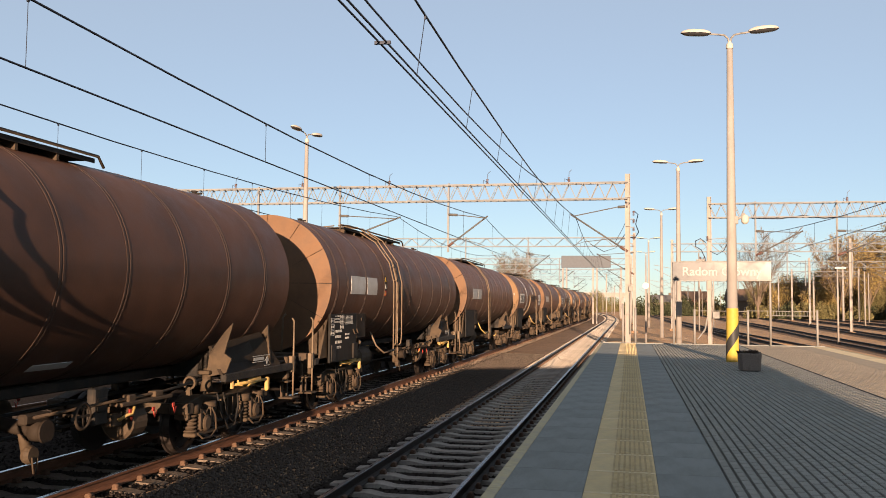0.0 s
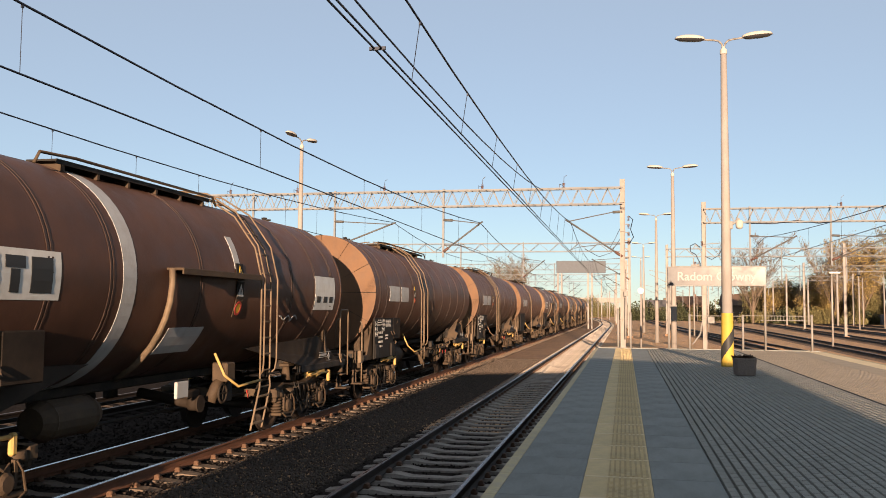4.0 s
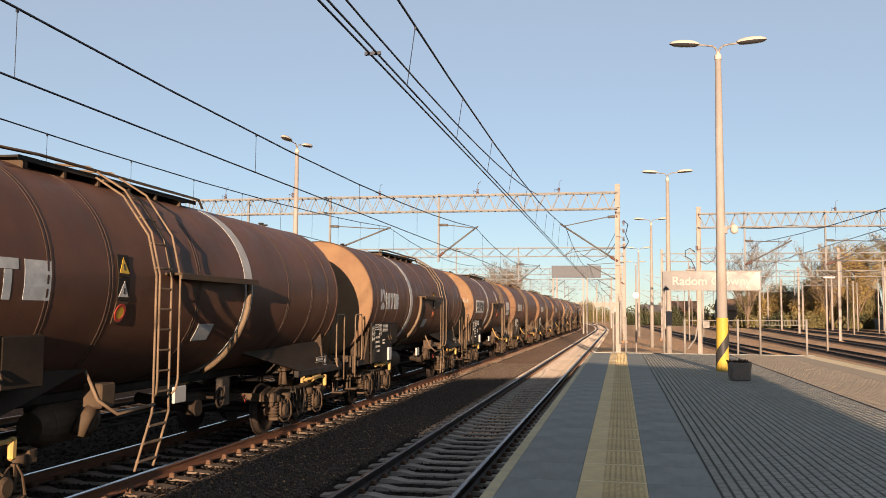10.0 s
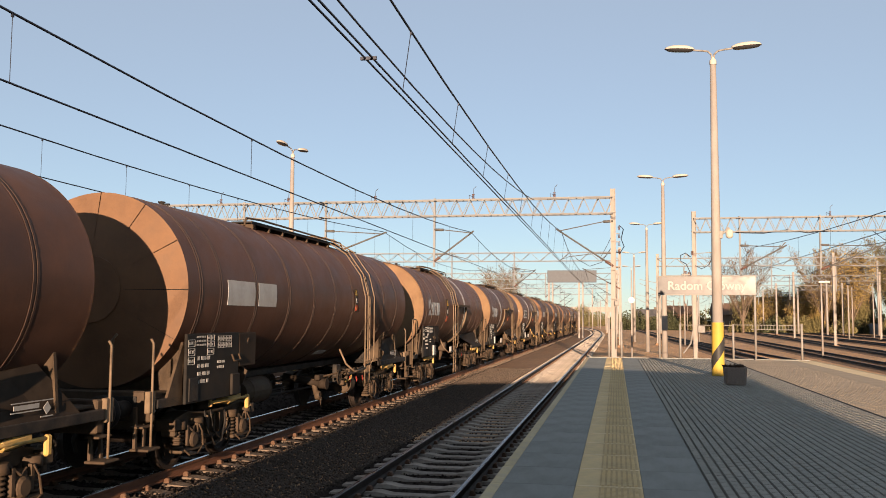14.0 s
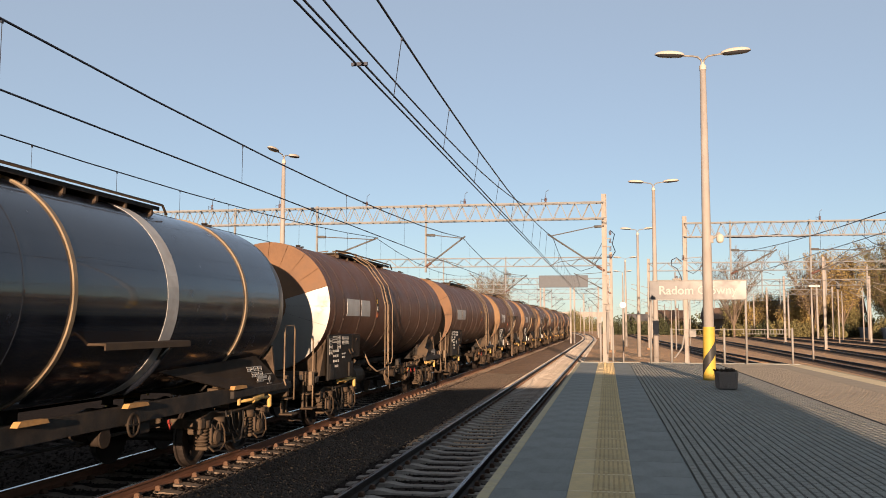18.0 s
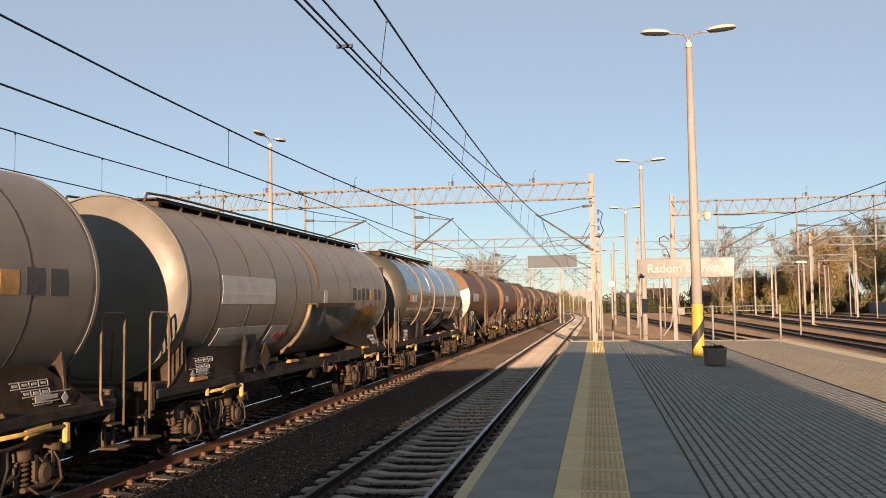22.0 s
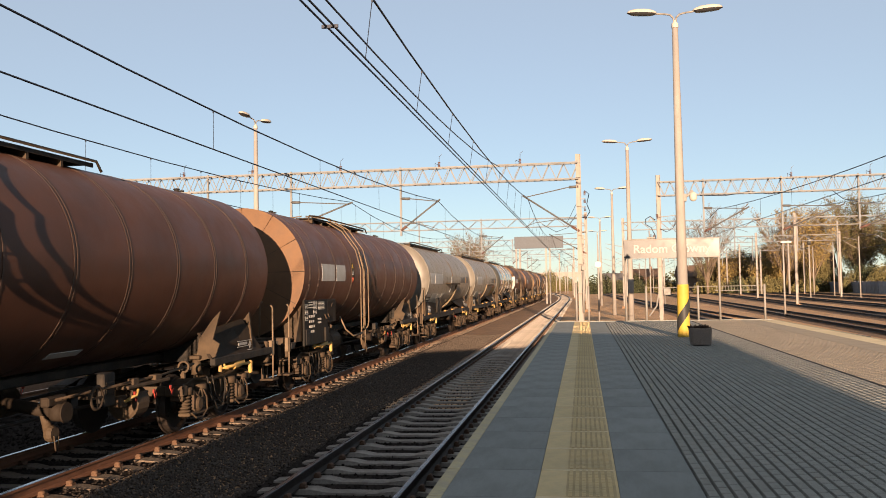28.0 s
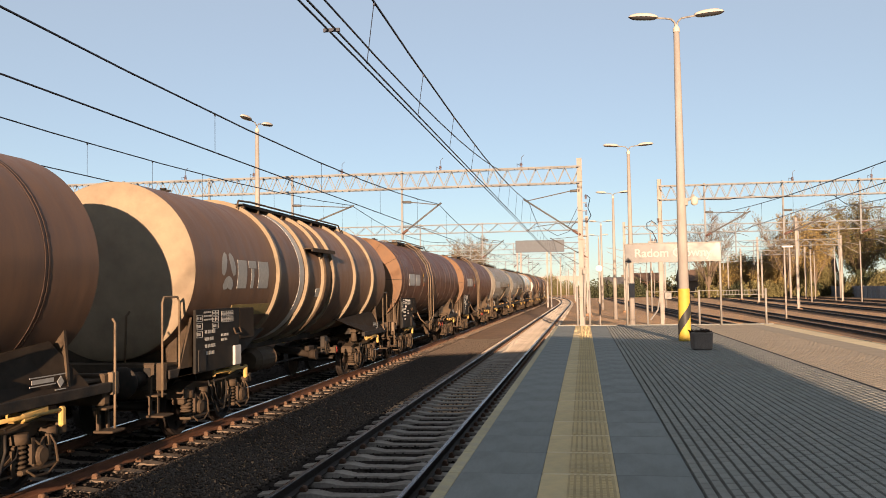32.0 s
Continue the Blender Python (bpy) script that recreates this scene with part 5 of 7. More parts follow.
def shared_meshes():
    """Meshes that all the wagons share."""
    out = {}
    out["saddle"] = Geo().plate([(-1.1, 1.1), (1.1, 1.1), (1.0, 1.6), (0.9, 1.6), (0.45, 1.37), (0, 1.3), (-0.45, 1.37), (-0.9, 1.6), (-1.0, 1.6)], 0.5, RX).mesh("saddle", M["steel_dark"])
    b = Geo().cyl((0, 0, 0), (0, 0.3, 0), 0.12, n=12).cyl((0, 0.3, 0), (0, 0.5, 0), 0.085, n=12)
    b.box((0, 0.01, 0), (0.34, 0.03, 0.34), ch=0.005)
    b.lathe([(0.5, 0.0), (0.5, 0.23), (0.53, 0.23), (0.55, 0.15), (0.56, 0.0)], 18, "y", True)
    out["buffer"] = b.mesh("buffer", M["steel_dark"])
    out["headstock"] = Geo().box((0, 0, 0), (2.5, 0.14, 0.42), ch=0.02).mesh("headstock", M["steel_brown"])
    c = Geo().box((0, 0.2, 0), (0.1, 0.4, 0.12), ch=0.02).hose([(0, 0.42, 0), (0, 0.5, -0.2), (0, 0.32, -0.38), (0, 0.1, -0.2)], 0.032, 6)
    out["coupling"] = c.mesh("coupling", M["steel_dark"])
    h = Geo().hose([(0, 0, 0), (0, 0, 1.4), (0, 0.05, 1.48), (0, 0.5, 1.48), (0, 0.56, 1.4), (0, 0.56, 0.42), (-0.06, 0.62, 0.32)], 0.017, 6)
    out["handrail"] = h.mesh("handrail", M["rail_paint"])
    out["grab_post"] = Geo().hose([(0, 0, -0.3), (0, 0, 0.1), (0, 0, 1.1), (-0.04, 0, 1.16)], 0.018, 6).box((-0.03, 0, 0.3), (0.08, 0.16, 0.3), ch=0.01).mesh("grab_post", M["rail_paint"])
    out["handle"] = Geo().hose([(0, 0, 0), (0.02, 0, 0.75), (0.08, 0, 0.82)], 0.02, 6).mesh("handle", M["rail_paint"])
    t = Geo().box((0, 0, 0), (0.28, 0.34, 0.035), ch=0.01).box((-0.1, -0.1, 0.28), (0.04, 0.05, 0.58)).box((-0.1, 0.12, 0.28), (0.04, 0.05, 0.58)).box((-0.06, 0, 0.3), (0.2, 0.3, 0.03), ch=0.008)
    out["step"] = t.mesh("step", M["steel_brown"])
    air = Geo().hose([(0, 0, 0), (0.02, 0.2, -0.08), (0.03, 0.35, -0.32), (0.02, 0.28, -0.5)], 0.028, 6)
    out["air_hose"] = air.mesh("air_hose", M["steel_dark"])
    v = Geo().cyl((0, 0, 0.0), (0, 0, 0.08), 0.05, n=10).cyl((0, 0, 0.06), (0.14, 0, 0.06), 0.02, n=6).lathe([(0.08, 0.04), (0.09, 0.06), (0.11, 0.06), (0.12, 0.0)], 12, "z", False)
    out["valve"] = v.mesh("valve", M["steel_dark"])
    d = Geo().cyl((0.2, 0, 1.0), (1.06, 0, 0.86), 0.08, n=10).cyl((1.05, 0, 0.86), (1.2, 0, 0.86), 0.11, n=14).cyl((1.2, 0, 0.86), (1.23, 0, 0.86), 0.13, n=14).box((1.05, 0, 1.0), (0.12, 0.4, 0.12), ch=0.02)
    out["discharge"] = d.mesh("discharge_pipe", M["steel_frame"])
    w = Geo().lathe([(-0.02, 0.14), (0.0, 0.17), (0.02, 0.14), (0.0, 0.12), (-0.02, 0.14)], 16, "x").box((0, 0, 0), (0.02, 0.3, 0.025)).box((0, 0, 0), (0.02, 0.025, 0.3)).cyl((-0.25, 0, 0), (0, 0, 0), 0.02, n=6)
    out["handwheel"] = w.mesh("handwheel", M["steel_frame"])
    cyl = Geo().lathe([(-0.58, 0.0), (-0.58, 0.17), (-0.42, 0.235), (-0.4, 0.25), (-0.37, 0.235), (0.37, 0.235), (0.4, 0.25), (0.42, 0.235), (0.58, 0.17), (0.58, 0.0)], 16, "y", False)
    out["cylinder"] = cyl.mesh("brake_cylinder", M["steel_brown"])
    br = Geo().box((0, 0, 0), (0.12, 0.3, 0.46), ch=0.02).box((0.05, 0, 0.02), (0.06, 0.18, 0.18), ch=0.01)
    out["brake_box"] = br.mesh("brake_box", M["steel_dark"])
    lv = Geo().box((0, 0.1, 0), (0.24, 0.5, 0.12), Matrix.Rotation(0.1, 4, "X"), ch=0.03).cyl((0.1, -0.75, 0.0), (0.1, 0.62, -0.02), 0.026, n=7).box((0.1, 0.62, -0.1), (0.07, 0.09, 0.24), ch=0.02).cyl((0.1, -0.78, 0.06), (0.1, -0.78, -0.06), 0.03, n=6)
    out["lever"] = lv.mesh("brake_lever", M["ochre"])
    out["redtag"] = Geo().box((0, 0, 0), (0.02, 0.07, 0.06), ch=0.01).hose([(0, 0, -0.03), (0, 0.04, -0.12), (0, 0.08, -0.03)], 0.008, 5).mesh("red_tag", M["red"])
    sg = Geo()
    for k in range(4):
        sg.box((0, -0.27 + k * 0.18, 0), (0.012, 0.08, 0.13), Matrix.Rotation(0.6, 4, "X"))
    out["stripe"] = sg.mesh("hazard_stripe", M["yellow"])
    out["wire_box"] = Geo().box((0, 0, 0), (0.05, 0.34, 0.24), ch=0.01).mesh("label_plate", M["plate_grey"])
    return out


M["end_dust"] = mat("yellow_dusty_end", (0.17, 0.105, 0.058), 0.85, var=0.12, scale=3, dirt=(0.12, 0.068, 0.042), dirt_amt=0.6, dscale=1.2)
M["end_brown"] = mat("brown_dusty_end_sheet", (0.125, 0.068, 0.036), 0.7, var=0.14, scale=3, bump=0.15, bscale=3, bdist=0.05, dirt=(0.08, 0.045, 0.028), dirt_amt=0.6, dscale=1.2)
M["end_grey"] = mat("dusty_grey_end", (0.062, 0.057, 0.046), 0.45, var=0.14, scale=3, spec=0.35, dirt=(0.04, 0.038, 0.033), dirt_amt=0.6, dscale=1.2)
M["end_cream"] = mat("pale_dusty_end", (0.21, 0.165, 0.115), 0.85, var=0.12, scale=3, dirt=(0.14, 0.1, 0.07), dirt_amt=0.6, dscale=1.2)
M["sign_yellow"] = mat("yellow_sign_face", (0.42, 0.27, 0.03), 0.5, var=0.1)
M["spray_olive"] = mat("olive_yellow_spray", (0.2, 0.16, 0.04), 0.55, var=0.25, scale=5, dirt=(0.13, 0.115, 0.03), dirt_amt=0.8, dscale=2)
M["red"] = mat("red_paint", (0.27, 0.035, 0.025), 0.5, var=0.1)
M["graffiti_pale"] = mat("pale_sprayed_paint", (0.3, 0.36, 0.38), 0.5, var=0.3, scale=6)
SH = shared_meshes()


def put(wagon, name, key, x, y, z, turn=0.0, label=""):
    m = Matrix.Translation((x, y, z)) @ Matrix.Rotation(turn, 4, "Z")
    return part(name, SH[key], None, wagon, label, m=m)


def scribble(wagon, y, a, wd, ht, seed, key, loops=9, r=0.008):
    """A loose sprayed line on the tank side."""
    q = random.Random(seed)
    pts = []
    for k in range(loops * 4):
        u = y + wd * k / (loops * 4)
        w = radians(a + ht * math.sin(k * 1.55 + q.uniform(-0.5, 0.5)) * q.uniform(0.4, 1))
        pts.append(((R + 0.004) * math.cos(w), u, AX + (R + 0.004) * math.sin(w)))
    part("sprayed_line", Geo().hose(pts, r, 4), M[key], wagon)


def on_tank(y, a, dr=0.0):
    """The pose of a flat sign on the tank side: x along the wagon, y up the round, z outwards."""
    c, s = math.cos(radians(a)), math.sin(radians(a))
    return Matrix(((0, -s, c, (R + dr) * c), (1, 0, 0, y), (0, c, s, AX + (R + dr) * s), (0, 0, 0, 1)))


def warning_signs(wagon, y, a, size):
    """Three small signs one above the other: a yellow triangle, a pale triangle, a red ring."""
    s = 0.13 * size
    for k in range(3):
        at = on_tank(y, a - k * 11.5 * size, 0.012)
        bk = part("warning_sign", Geo().box((0, 0, 0), (2 * s, 2.15 * s, 0.012), ch=0.003), M["panel" if k < 2 else "steel_brown"], wagon, "small square warning sign", m=at)
        if k < 2:
            part("warning_triangle", Geo().plate([(-0.85 * s, -0.75 * s), (0.85 * s, -0.75 * s), (0, 0.8 * s)], 0.006, Matrix.Translation((0, 0, 0.01))), M["sign_yellow" if k == 0 else "plate_grey"], bk)
            part("warning_mark", Geo().box((0, -0.15 * s, 0.015), (0.2 * s, 0.6 * s, 0.006)), M["black"], bk)
        else:
            ring = [(0.0, 0.62 * s), (0.008, 0.62 * s), (0.008, 0.9 * s), (0.0, 0.9 * s)]
            part("warning_ring", Geo().lathe(ring, 20, "z", False, Matrix.Translation((0, 0, 0.006))), M["red"], bk)
            part("warning_disc", Geo().cyl((0, 0, 0.006), (0, 0, 0.01), 0.6 * s, n=16), M["sign_yellow"], bk)


def stroke(wagon, pts, y, a, width, key, dr, label=""):
    """A broad painted stroke on the tank side through points (along, up) in metres, with round ends."""
    fine = []
    for p, q in zip(pts, pts[1:]):
        n = max(int(math.dist(p, q) / 0.04), 1)
        fine += [(p[0] + (q[0] - p[0]) * i / n, p[1] + (q[1] - p[1]) * i / n) for i in range(n)]
    fine.append(pts[-1])
    for k in range(2):
        fine = [fine[0]] + [tuple((fine[i - 1][c] + 2 * fine[i][c] + fine[i + 1][c]) / 4 for c in (0, 1)) for i in range(1, len(fine) - 1)] + [fine[-1]]
    vs, n = [], len(fine)
    for i, p in enumerate(fine):
        b, c = fine[max(i - 1, 0)], fine[min(i + 1, n - 1)]
        l = math.dist(b, c) or 1
        f = width / 2 * min(1, math.sqrt((min(i, n - 1 - i) + 0.5) / (0.5 + width * 12)))
        for s in (-1, -0.33, 0.33, 1):
            u, v = p[0] - s * f * (c[1] - b[1]) / l, p[1] + s * f * (c[0] - b[0]) / l
            w = radians(a) + v / R
            vs.append(((R + dr) * math.cos(w), y + u, AX + (R + dr) * math.sin(w)))
    fs = [(i * 4 + k, i * 4 + k + 1, i * 4 + k + 5, i * 4 + k + 4) for i in range(n - 1) for k in range(3)]
    part("sprayed_stroke", Geo().add(vs, [f[::-1] for f in fs], True), M[key], wagon, label)


SMALL = ("rung", "warning_sign", "warning_triangle", "warning_mark", "warning_ring", "warning_disc", "ladder_handrail", "equipment_shelf", "valve_drum", "control_rod", "rod_bracket", "outlet_valve", "valve", "handle", "red_tag", "label_plate", "writing", "data_box", "grille", "holder", "document_box", "brake_hose", "brake_block", "spring",
         "air_hose", "coupling", "brake_lever", "handwheel", "walkway_bracket", "end_disc", "end_backing", "hazard_stripe", "brake_rod", "air_pipe", "side_bearer")


def lean_copy(src):
    """A copy of a wagon for the far part of the train, without the parts too small to be seen there."""
    w = copy_thing(src, Matrix())
    for o in list(w.children_recursive):
        if o.name.split(".")[0] in SMALL:
            bpy.data.objects.remove(o)
    return w


def make_wagon(sp):
    """One four-axle tank wagon, standing on the rails at its own origin, buffers along y. Its platform side is +x."""
    global AX
    AX = {"grey": 2.65, "black": 2.67, "logo": 2.68}.get(sp["style"], 2.71)
    rnd = random.Random(sp["seed"])
    style, half, L, body = sp["style"], sp["half"], sp["tank"], sp["body"]
    w = thing("tank_wagon", sp["label"], "tank wagon", "tank wagons of the goods train")
    # shell
    if style == "black":
        end = [(L - 0.68, R), (L - 0.45, R - 0.03), (L - 0.2, R - 0.1), (L - 0.05, R - 0.2), (L, R - 0.3), (L + 0.06, R * 0.5), (L + 0.08, 0)]
    elif style == "plain":
        end = [(L, R)]
    else:
        end = [(L, R), (L + 0.03, R - 0.03), (L + 0.12, R * 0.8), (L + 0.2, R * 0.45), (L + 0.23, 0)]
    ys = [-L + 0.15 + (2 * L - 0.3) * k / 30 for k in range(31)]
    prof = [(-a, r) for a, r in end[::-1]] + [(y, R + (0.0 if style == "black" else 0.0015 * math.sin(y * 5.3))) for y in ys if abs(y) < end[0][0] - 0.05] + end
    if style in ("logo", "hooped", "black"):
        prof = [q for q in prof if abs(q[0]) <= end[0][0]]
        for s in (-1, 1):
            g = Geo().lathe([(s * a, r) for a, r in end][::s], 72, "y", True, Matrix.Translation((0, 0, AX)))
            part("tank_end", g, M[{"logo": "end_dust", "black": "end_grey"}.get(style, "end_cream")], w, "dusty dished tank end")
    part("tank_shell", Geo().lathe(prof, 72, "y", True, Matrix.Translation((0, 0, AX))), M[body], w)
    if style == "plain":
        # the ends are shallow cones of flat sheets
        n = 20 if sp.get("foil") else 12
        for s in (-1, 1):
            for k in range(n):
                g = Geo()
                a, b = 2 * math.pi * (k + 0.01) / n, 2 * math.pi * (k + 0.99) / n
                ring, m = [], 6
                for q, d in ((R, 0.0), (R * 0.32, 0.2)):
                    for i in range(m + 1):
                        w0 = a + (b - a) * i / m
                        ring.append((q * math.cos(w0), s * (L + d), AX + q * math.sin(w0)))
                fs = [(i, m + 1 + i, m + 2 + i, i + 1) for i in range(m)]
                g.add(ring, fs if s < 0 else [f[::-1] for f in fs])
                g.add([(x, y - s * 0.03, z) for x, y, z in ring], [f[::-1] for f in fs] if s < 0 else fs)
                key = sp.get("foil") and s < 0 and k in (0, 14, 15, 16, 17, 18, 19)
                part("end_sheet", g, M["foil" if key else "end_brown"], w)
            part("end_disc", Geo().lathe([(s * (L + 0.14), R * 0.34), (s * (L + 0.21), R * 0.34), (s * (L + 0.23), 0)][::s], 20, "y", False, Matrix.Translation((0, 0, AX))), M["end_brown"], w)
            part("end_backing", Geo().lathe([(s * (L - 0.03), R - 0.02), (s * (L + 0.13), R * 0.3), (s * (L + 0.13), 0)][::s], 20, "y", False, Matrix.Translation((0, 0, AX))), M["steel_dark"], w)
    hk = {"plain": "hoop_brown", "logo": "hoop_brown", "grey": "grey_seam", "black": "hoop_cream", "hooped": "hoop_cream"}.get(style, body)
    hw, hd = {"black": (0.075, 0.025), "hooped": (0.1, 0.075), "grey": (0.035, 0.004)}.get(style, (0.04, 0.005))
    for y in sp["hoops"]:
        if style in ("plain", "logo"):
            for q in (-0.035, 0.035):
                part("hoop", band(y + q - 0.017, y + q + 0.017, hd), M[hk], w)
        else:
            part("hoop", band(y - hw / 2, y + hw / 2, hd), M[hk], w)
    if style in ("logo", "grey"):
        for s in (-1, 1):
            part("end_rim", band(s * L - 0.05, s * L + 0.01, 0.012), M[body], w)
    for y, wd, key in sp.get("bands", ()):
        part("white_band", band(y - wd / 2, y + wd / 2, 0.006), M[key], w, "painted ring round the tank")
    for y0, y1, a0, a1, key in sp.get("plates", ()):
        part("plate", arc_plate(y0, y1, a0, a1), M[key], w)
    # shield and its drain pipe
    if "shield" in sp:
        y0, y1, a, pe, pk = sp["shield"]
        for side in (-1, 1):
            z = AX + R * math.sin(radians(a))
            x = side * (R * math.cos(radians(a)) + 0.1)
            g = Geo().box((x, (y0 + y1) / 2, z), (0.3, y1 - y0, 0.035), ch=0.008).box((side * (abs(x) + 0.14), (y0 + y1) / 2, z - 0.035), (0.025, y1 - y0, 0.07))
            part("drip_shield", g, M["steel_brown"], w)
            part("drain_pipe", tank_tube(pe, a, -62, R + 0.08, 0.045, side), M[pk], w)
    # end structures
    bo = half - 2.85
    for s in (-1, 1):
        t = 0 if s > 0 else math.pi
        put(w, "saddle", "saddle", 0, s * bo, 0)
        for x in (-1, 1):
            # a long wedge plate under the tank end, leaning out with the tank's round
            o = [(half - 1.1, 1.17), (half - 2.05, 1.72), (half - 5.4, 1.6), (half - 3.25, 1.17)]
            if style == "plain":
                o = [(half - 1.1, 1.17), (half - 1.75, 1.78), (half - 3.3, 1.6), (half - 3.45, 1.17)]
            lean = ((half - 1.1, 1.3), (half - 2.05, 1.16), (half - 5.4, 1.02), (half - 3.25, 1.3))
            vs = [(x * q[1], s * p[0], p[1]) for p, q in zip(o, lean)] + [(x * (q[1] - 0.06), s * p[0], p[1]) for p, q in zip(o, lean)]
            fs = [(0, 1, 2, 3), (7, 6, 5, 4), (0, 4, 5, 1), (1, 5, 6, 2), (2, 6, 7, 3), (3, 7, 4, 0)]
            ef = part("end_frame", Geo().add(vs, fs if x * s > 0 else [f[::-1] for f in fs]), M["steel_frame"], w, "dark steel wedge plate under the tank end")
            if style == "plain":
                fin = [(1.0, 1.12), (1.34, 1.2), (1.42, 1.42), (1.3, 1.5), (1.44, 1.98), (1.3, 1.84), (1.05, 1.5)]
                part("side_fin", Geo().plate([(x * a, b) for a, b in fin][::x], 0.04, Matrix.Translation((0, s * (half - 3.4), 0)) @ RX), M["steel_brown"], w)
            part("frame_rail", Geo().box((x * 1.27, s * (half - 2.0), 1.11), (0.1, 2.75, 0.13), ch=0.01), M["steel_dark"], w)
            if x > 0:
                g = Geo()
                for q in (-1, 1):
                    g.box((1.305, s * (half - 2.1), 1.34 + q * 0.05), (0.006, 0.5, 0.012)).box((1.305, s * (half - 1.75), 1.3 + q * 0.09), (0.006, 0.22, 0.012))
                g.box((1.305, s * (half - 2.1), 1.34), (0.006, 0.42, 0.05)).box((1.305, s * (half - 1.75), 1.3), (0.006, 0.1, 0.1), Matrix.Rotation(0.7, 4, "X"))
                part("writing", g, M["letter"], w, kind="stuff")
            if x > 0 and style in ("grey", "black"):
                g = Geo()
                tilt = Matrix.Rotation(-math.atan(0.255), 4, "Y")
                for row in range(3):
                    for k in range(4 - row):
                        for dv, dl in ((0.035, 1), (-0.035, 1), (0, 0)):
                            z = 1.5 - row * 0.1 + dv
                            yy = s * (half - (2.05 + 0.17 * k))
                            g.box((1.31 - (z - 1.17) * 0.255, yy + (0 if dl else 0.08), z), (0.006, 0.16 if dl else 0.012, 0.012 if dl else 0.08), tilt)
                        g.box((1.31 - (1.5 - row * 0.1 - 1.17) * 0.255, s * (half - (2.05 + 0.17 * k)), 1.5 - row * 0.1), (0.006, 0.09, 0.03), tilt)
                part("writing", g, M["letter"], w, kind="stuff")
            part("side_bearer", Geo().cyl((x * 1.0, s * bo - s * 0.55, 0.9), (x * 0.98, s * bo - s * 0.5, 1.25), 0.1, 0.06, 8).box((x * 1.0, s * bo - s * 0.52, 1.2), (0.2, 0.3, 0.06), ch=0.01), M["steel_brown"], w)
        put(w, "headstock", "headstock", 0, s * (half - 0.62), 1.08)
        cr = [(-1.28, 1.15), (1.28, 1.15), (1.2, 1.95), (1.05, 1.78), (0.8, 1.52), (0.45, 1.37), (0, 1.31), (-0.45, 1.37), (-0.8, 1.52), (-1.05, 1.78), (-1.2, 1.95)]
        part("end_cradle", Geo().plate(cr, 0.05, Matrix.Translation((0, s * (L - 0.35), AX - 2.71)) @ RX), M["steel_brown"], w, "brown steel cradle plate under the tank end")
        part("end_deck", Geo().box((0, s * (half - 1.05), 1.21), (2.4, 0.9, 0.04), ch=0.01), M["steel_brown"], w)
        put(w, "coupling", "coupling", 0, s * (half - 0.56), 1.02, t)
        put(w, "air_hose", "air_hose", 0.35, s * (half - 0.56), 0.98, t)
        for x in (-1, 1):
            put(w, "buffer", "buffer", x * 0.875, s * (half - 0.56), 1.05, t)
            if style == "plain":
                put(w, "grab_post", "grab_post", x * 1.3, s * (half - 0.5), 0.85, 0 if x > 0 else math.pi, "slim grab post at the wagon's corner")
            else:
                put(w, "handrail", "handrail", x * 1.3, s * (half - 0.42), 0.8, math.pi if s > 0 else 0)
            put(w, "handle", "handle", x * 0.6, s * (half - 0.6), 1.25)
            put(w, "step", "step", x * 1.22, s * (half - 0.5), 0.52, 0 if x > 0 else math.pi)
        add_bogie(w, s * bo, 0)
    # ladder
    ly = sp.get("ladder")
    if ly is not None:
        low_end = style != "plain"

        def bent(q, angles, dy, side):
            return [(side * q * math.cos(radians(a)), ly + dy, AX + q * math.sin(radians(a))) for a in angles]

        for side in (-1, 1):
            for dy in (-0.2, 0.2):
                pts = bent(R + 0.12, (86, 68, 48, 24, 4), dy, side)
                pts += [(side * (R + 0.12), ly + dy, 1.12)]
                pts += [(side * (R + 0.16), ly + dy * 1.1 - 0.08, 1.0), (side * (R + 0.22), ly + dy * 1.1 - 0.55, 0.36)] if low_end else [(side * (R + 0.12), ly + dy, 0.8)]
                part("ladder_rail", Geo().hose(pts, 0.017, 6), M["rail_paint"], w, "worn tan ladder rail")
                k = 1 if dy > 0 else -1
                pts = bent(R + 0.16, (88, 80), k * 0.27, side) + bent(R + 0.21, (70, 48, 24, 4), k * 0.27, side)
                pts += [(side * (R + 0.21), ly + k * 0.27, 1.42), (side * (R + 0.19), ly + k * 0.25, 1.27), (side * (R + 0.15), ly + k * 0.21, 1.22)]
                part("ladder_handrail", Geo().hose(pts, 0.016, 6), M["rail_paint"], w, "worn tan handrail beside the ladder")
            if low_end:
                for k in range(3):
                    part("step", Geo().box((side * (R + 0.17 + 0.02 * k), ly - 0.18 - 0.15 * k, 0.86 - 0.2 * k), (0.05, 0.44, 0.03), ch=0.006), M["rail_paint"], w)
            rung = Geo().cyl((0, -0.2, 0), (0, 0.2, 0), 0.014, n=5).mesh("rung", M["rail_paint"])
            for k in range(8):
                part("rung", rung, None, w, m=Matrix.Translation((side * (R + 0.12), ly, 1.0 + k * 0.27)))
            for a in (20, 34, 48, 62, 74):
                part("rung", rung, None, w, m=Matrix.Translation((side * (R + 0.12) * math.cos(radians(a)), ly, AX + (R + 0.12) * math.sin(radians(a)))))
            part("ladder_brace", Geo().hose([(side * (R + 0.14), ly - 0.2, 1.12), (side * (R + 0.1), ly - 1.0, 1.08), (side * (R - 0.05), ly - 1.18, 1.26), (side * (R - 0.2), ly - 1.22, 1.6)], 0.022, 6), M["ochre" if sp.get("bright") else "rail_paint"], w)
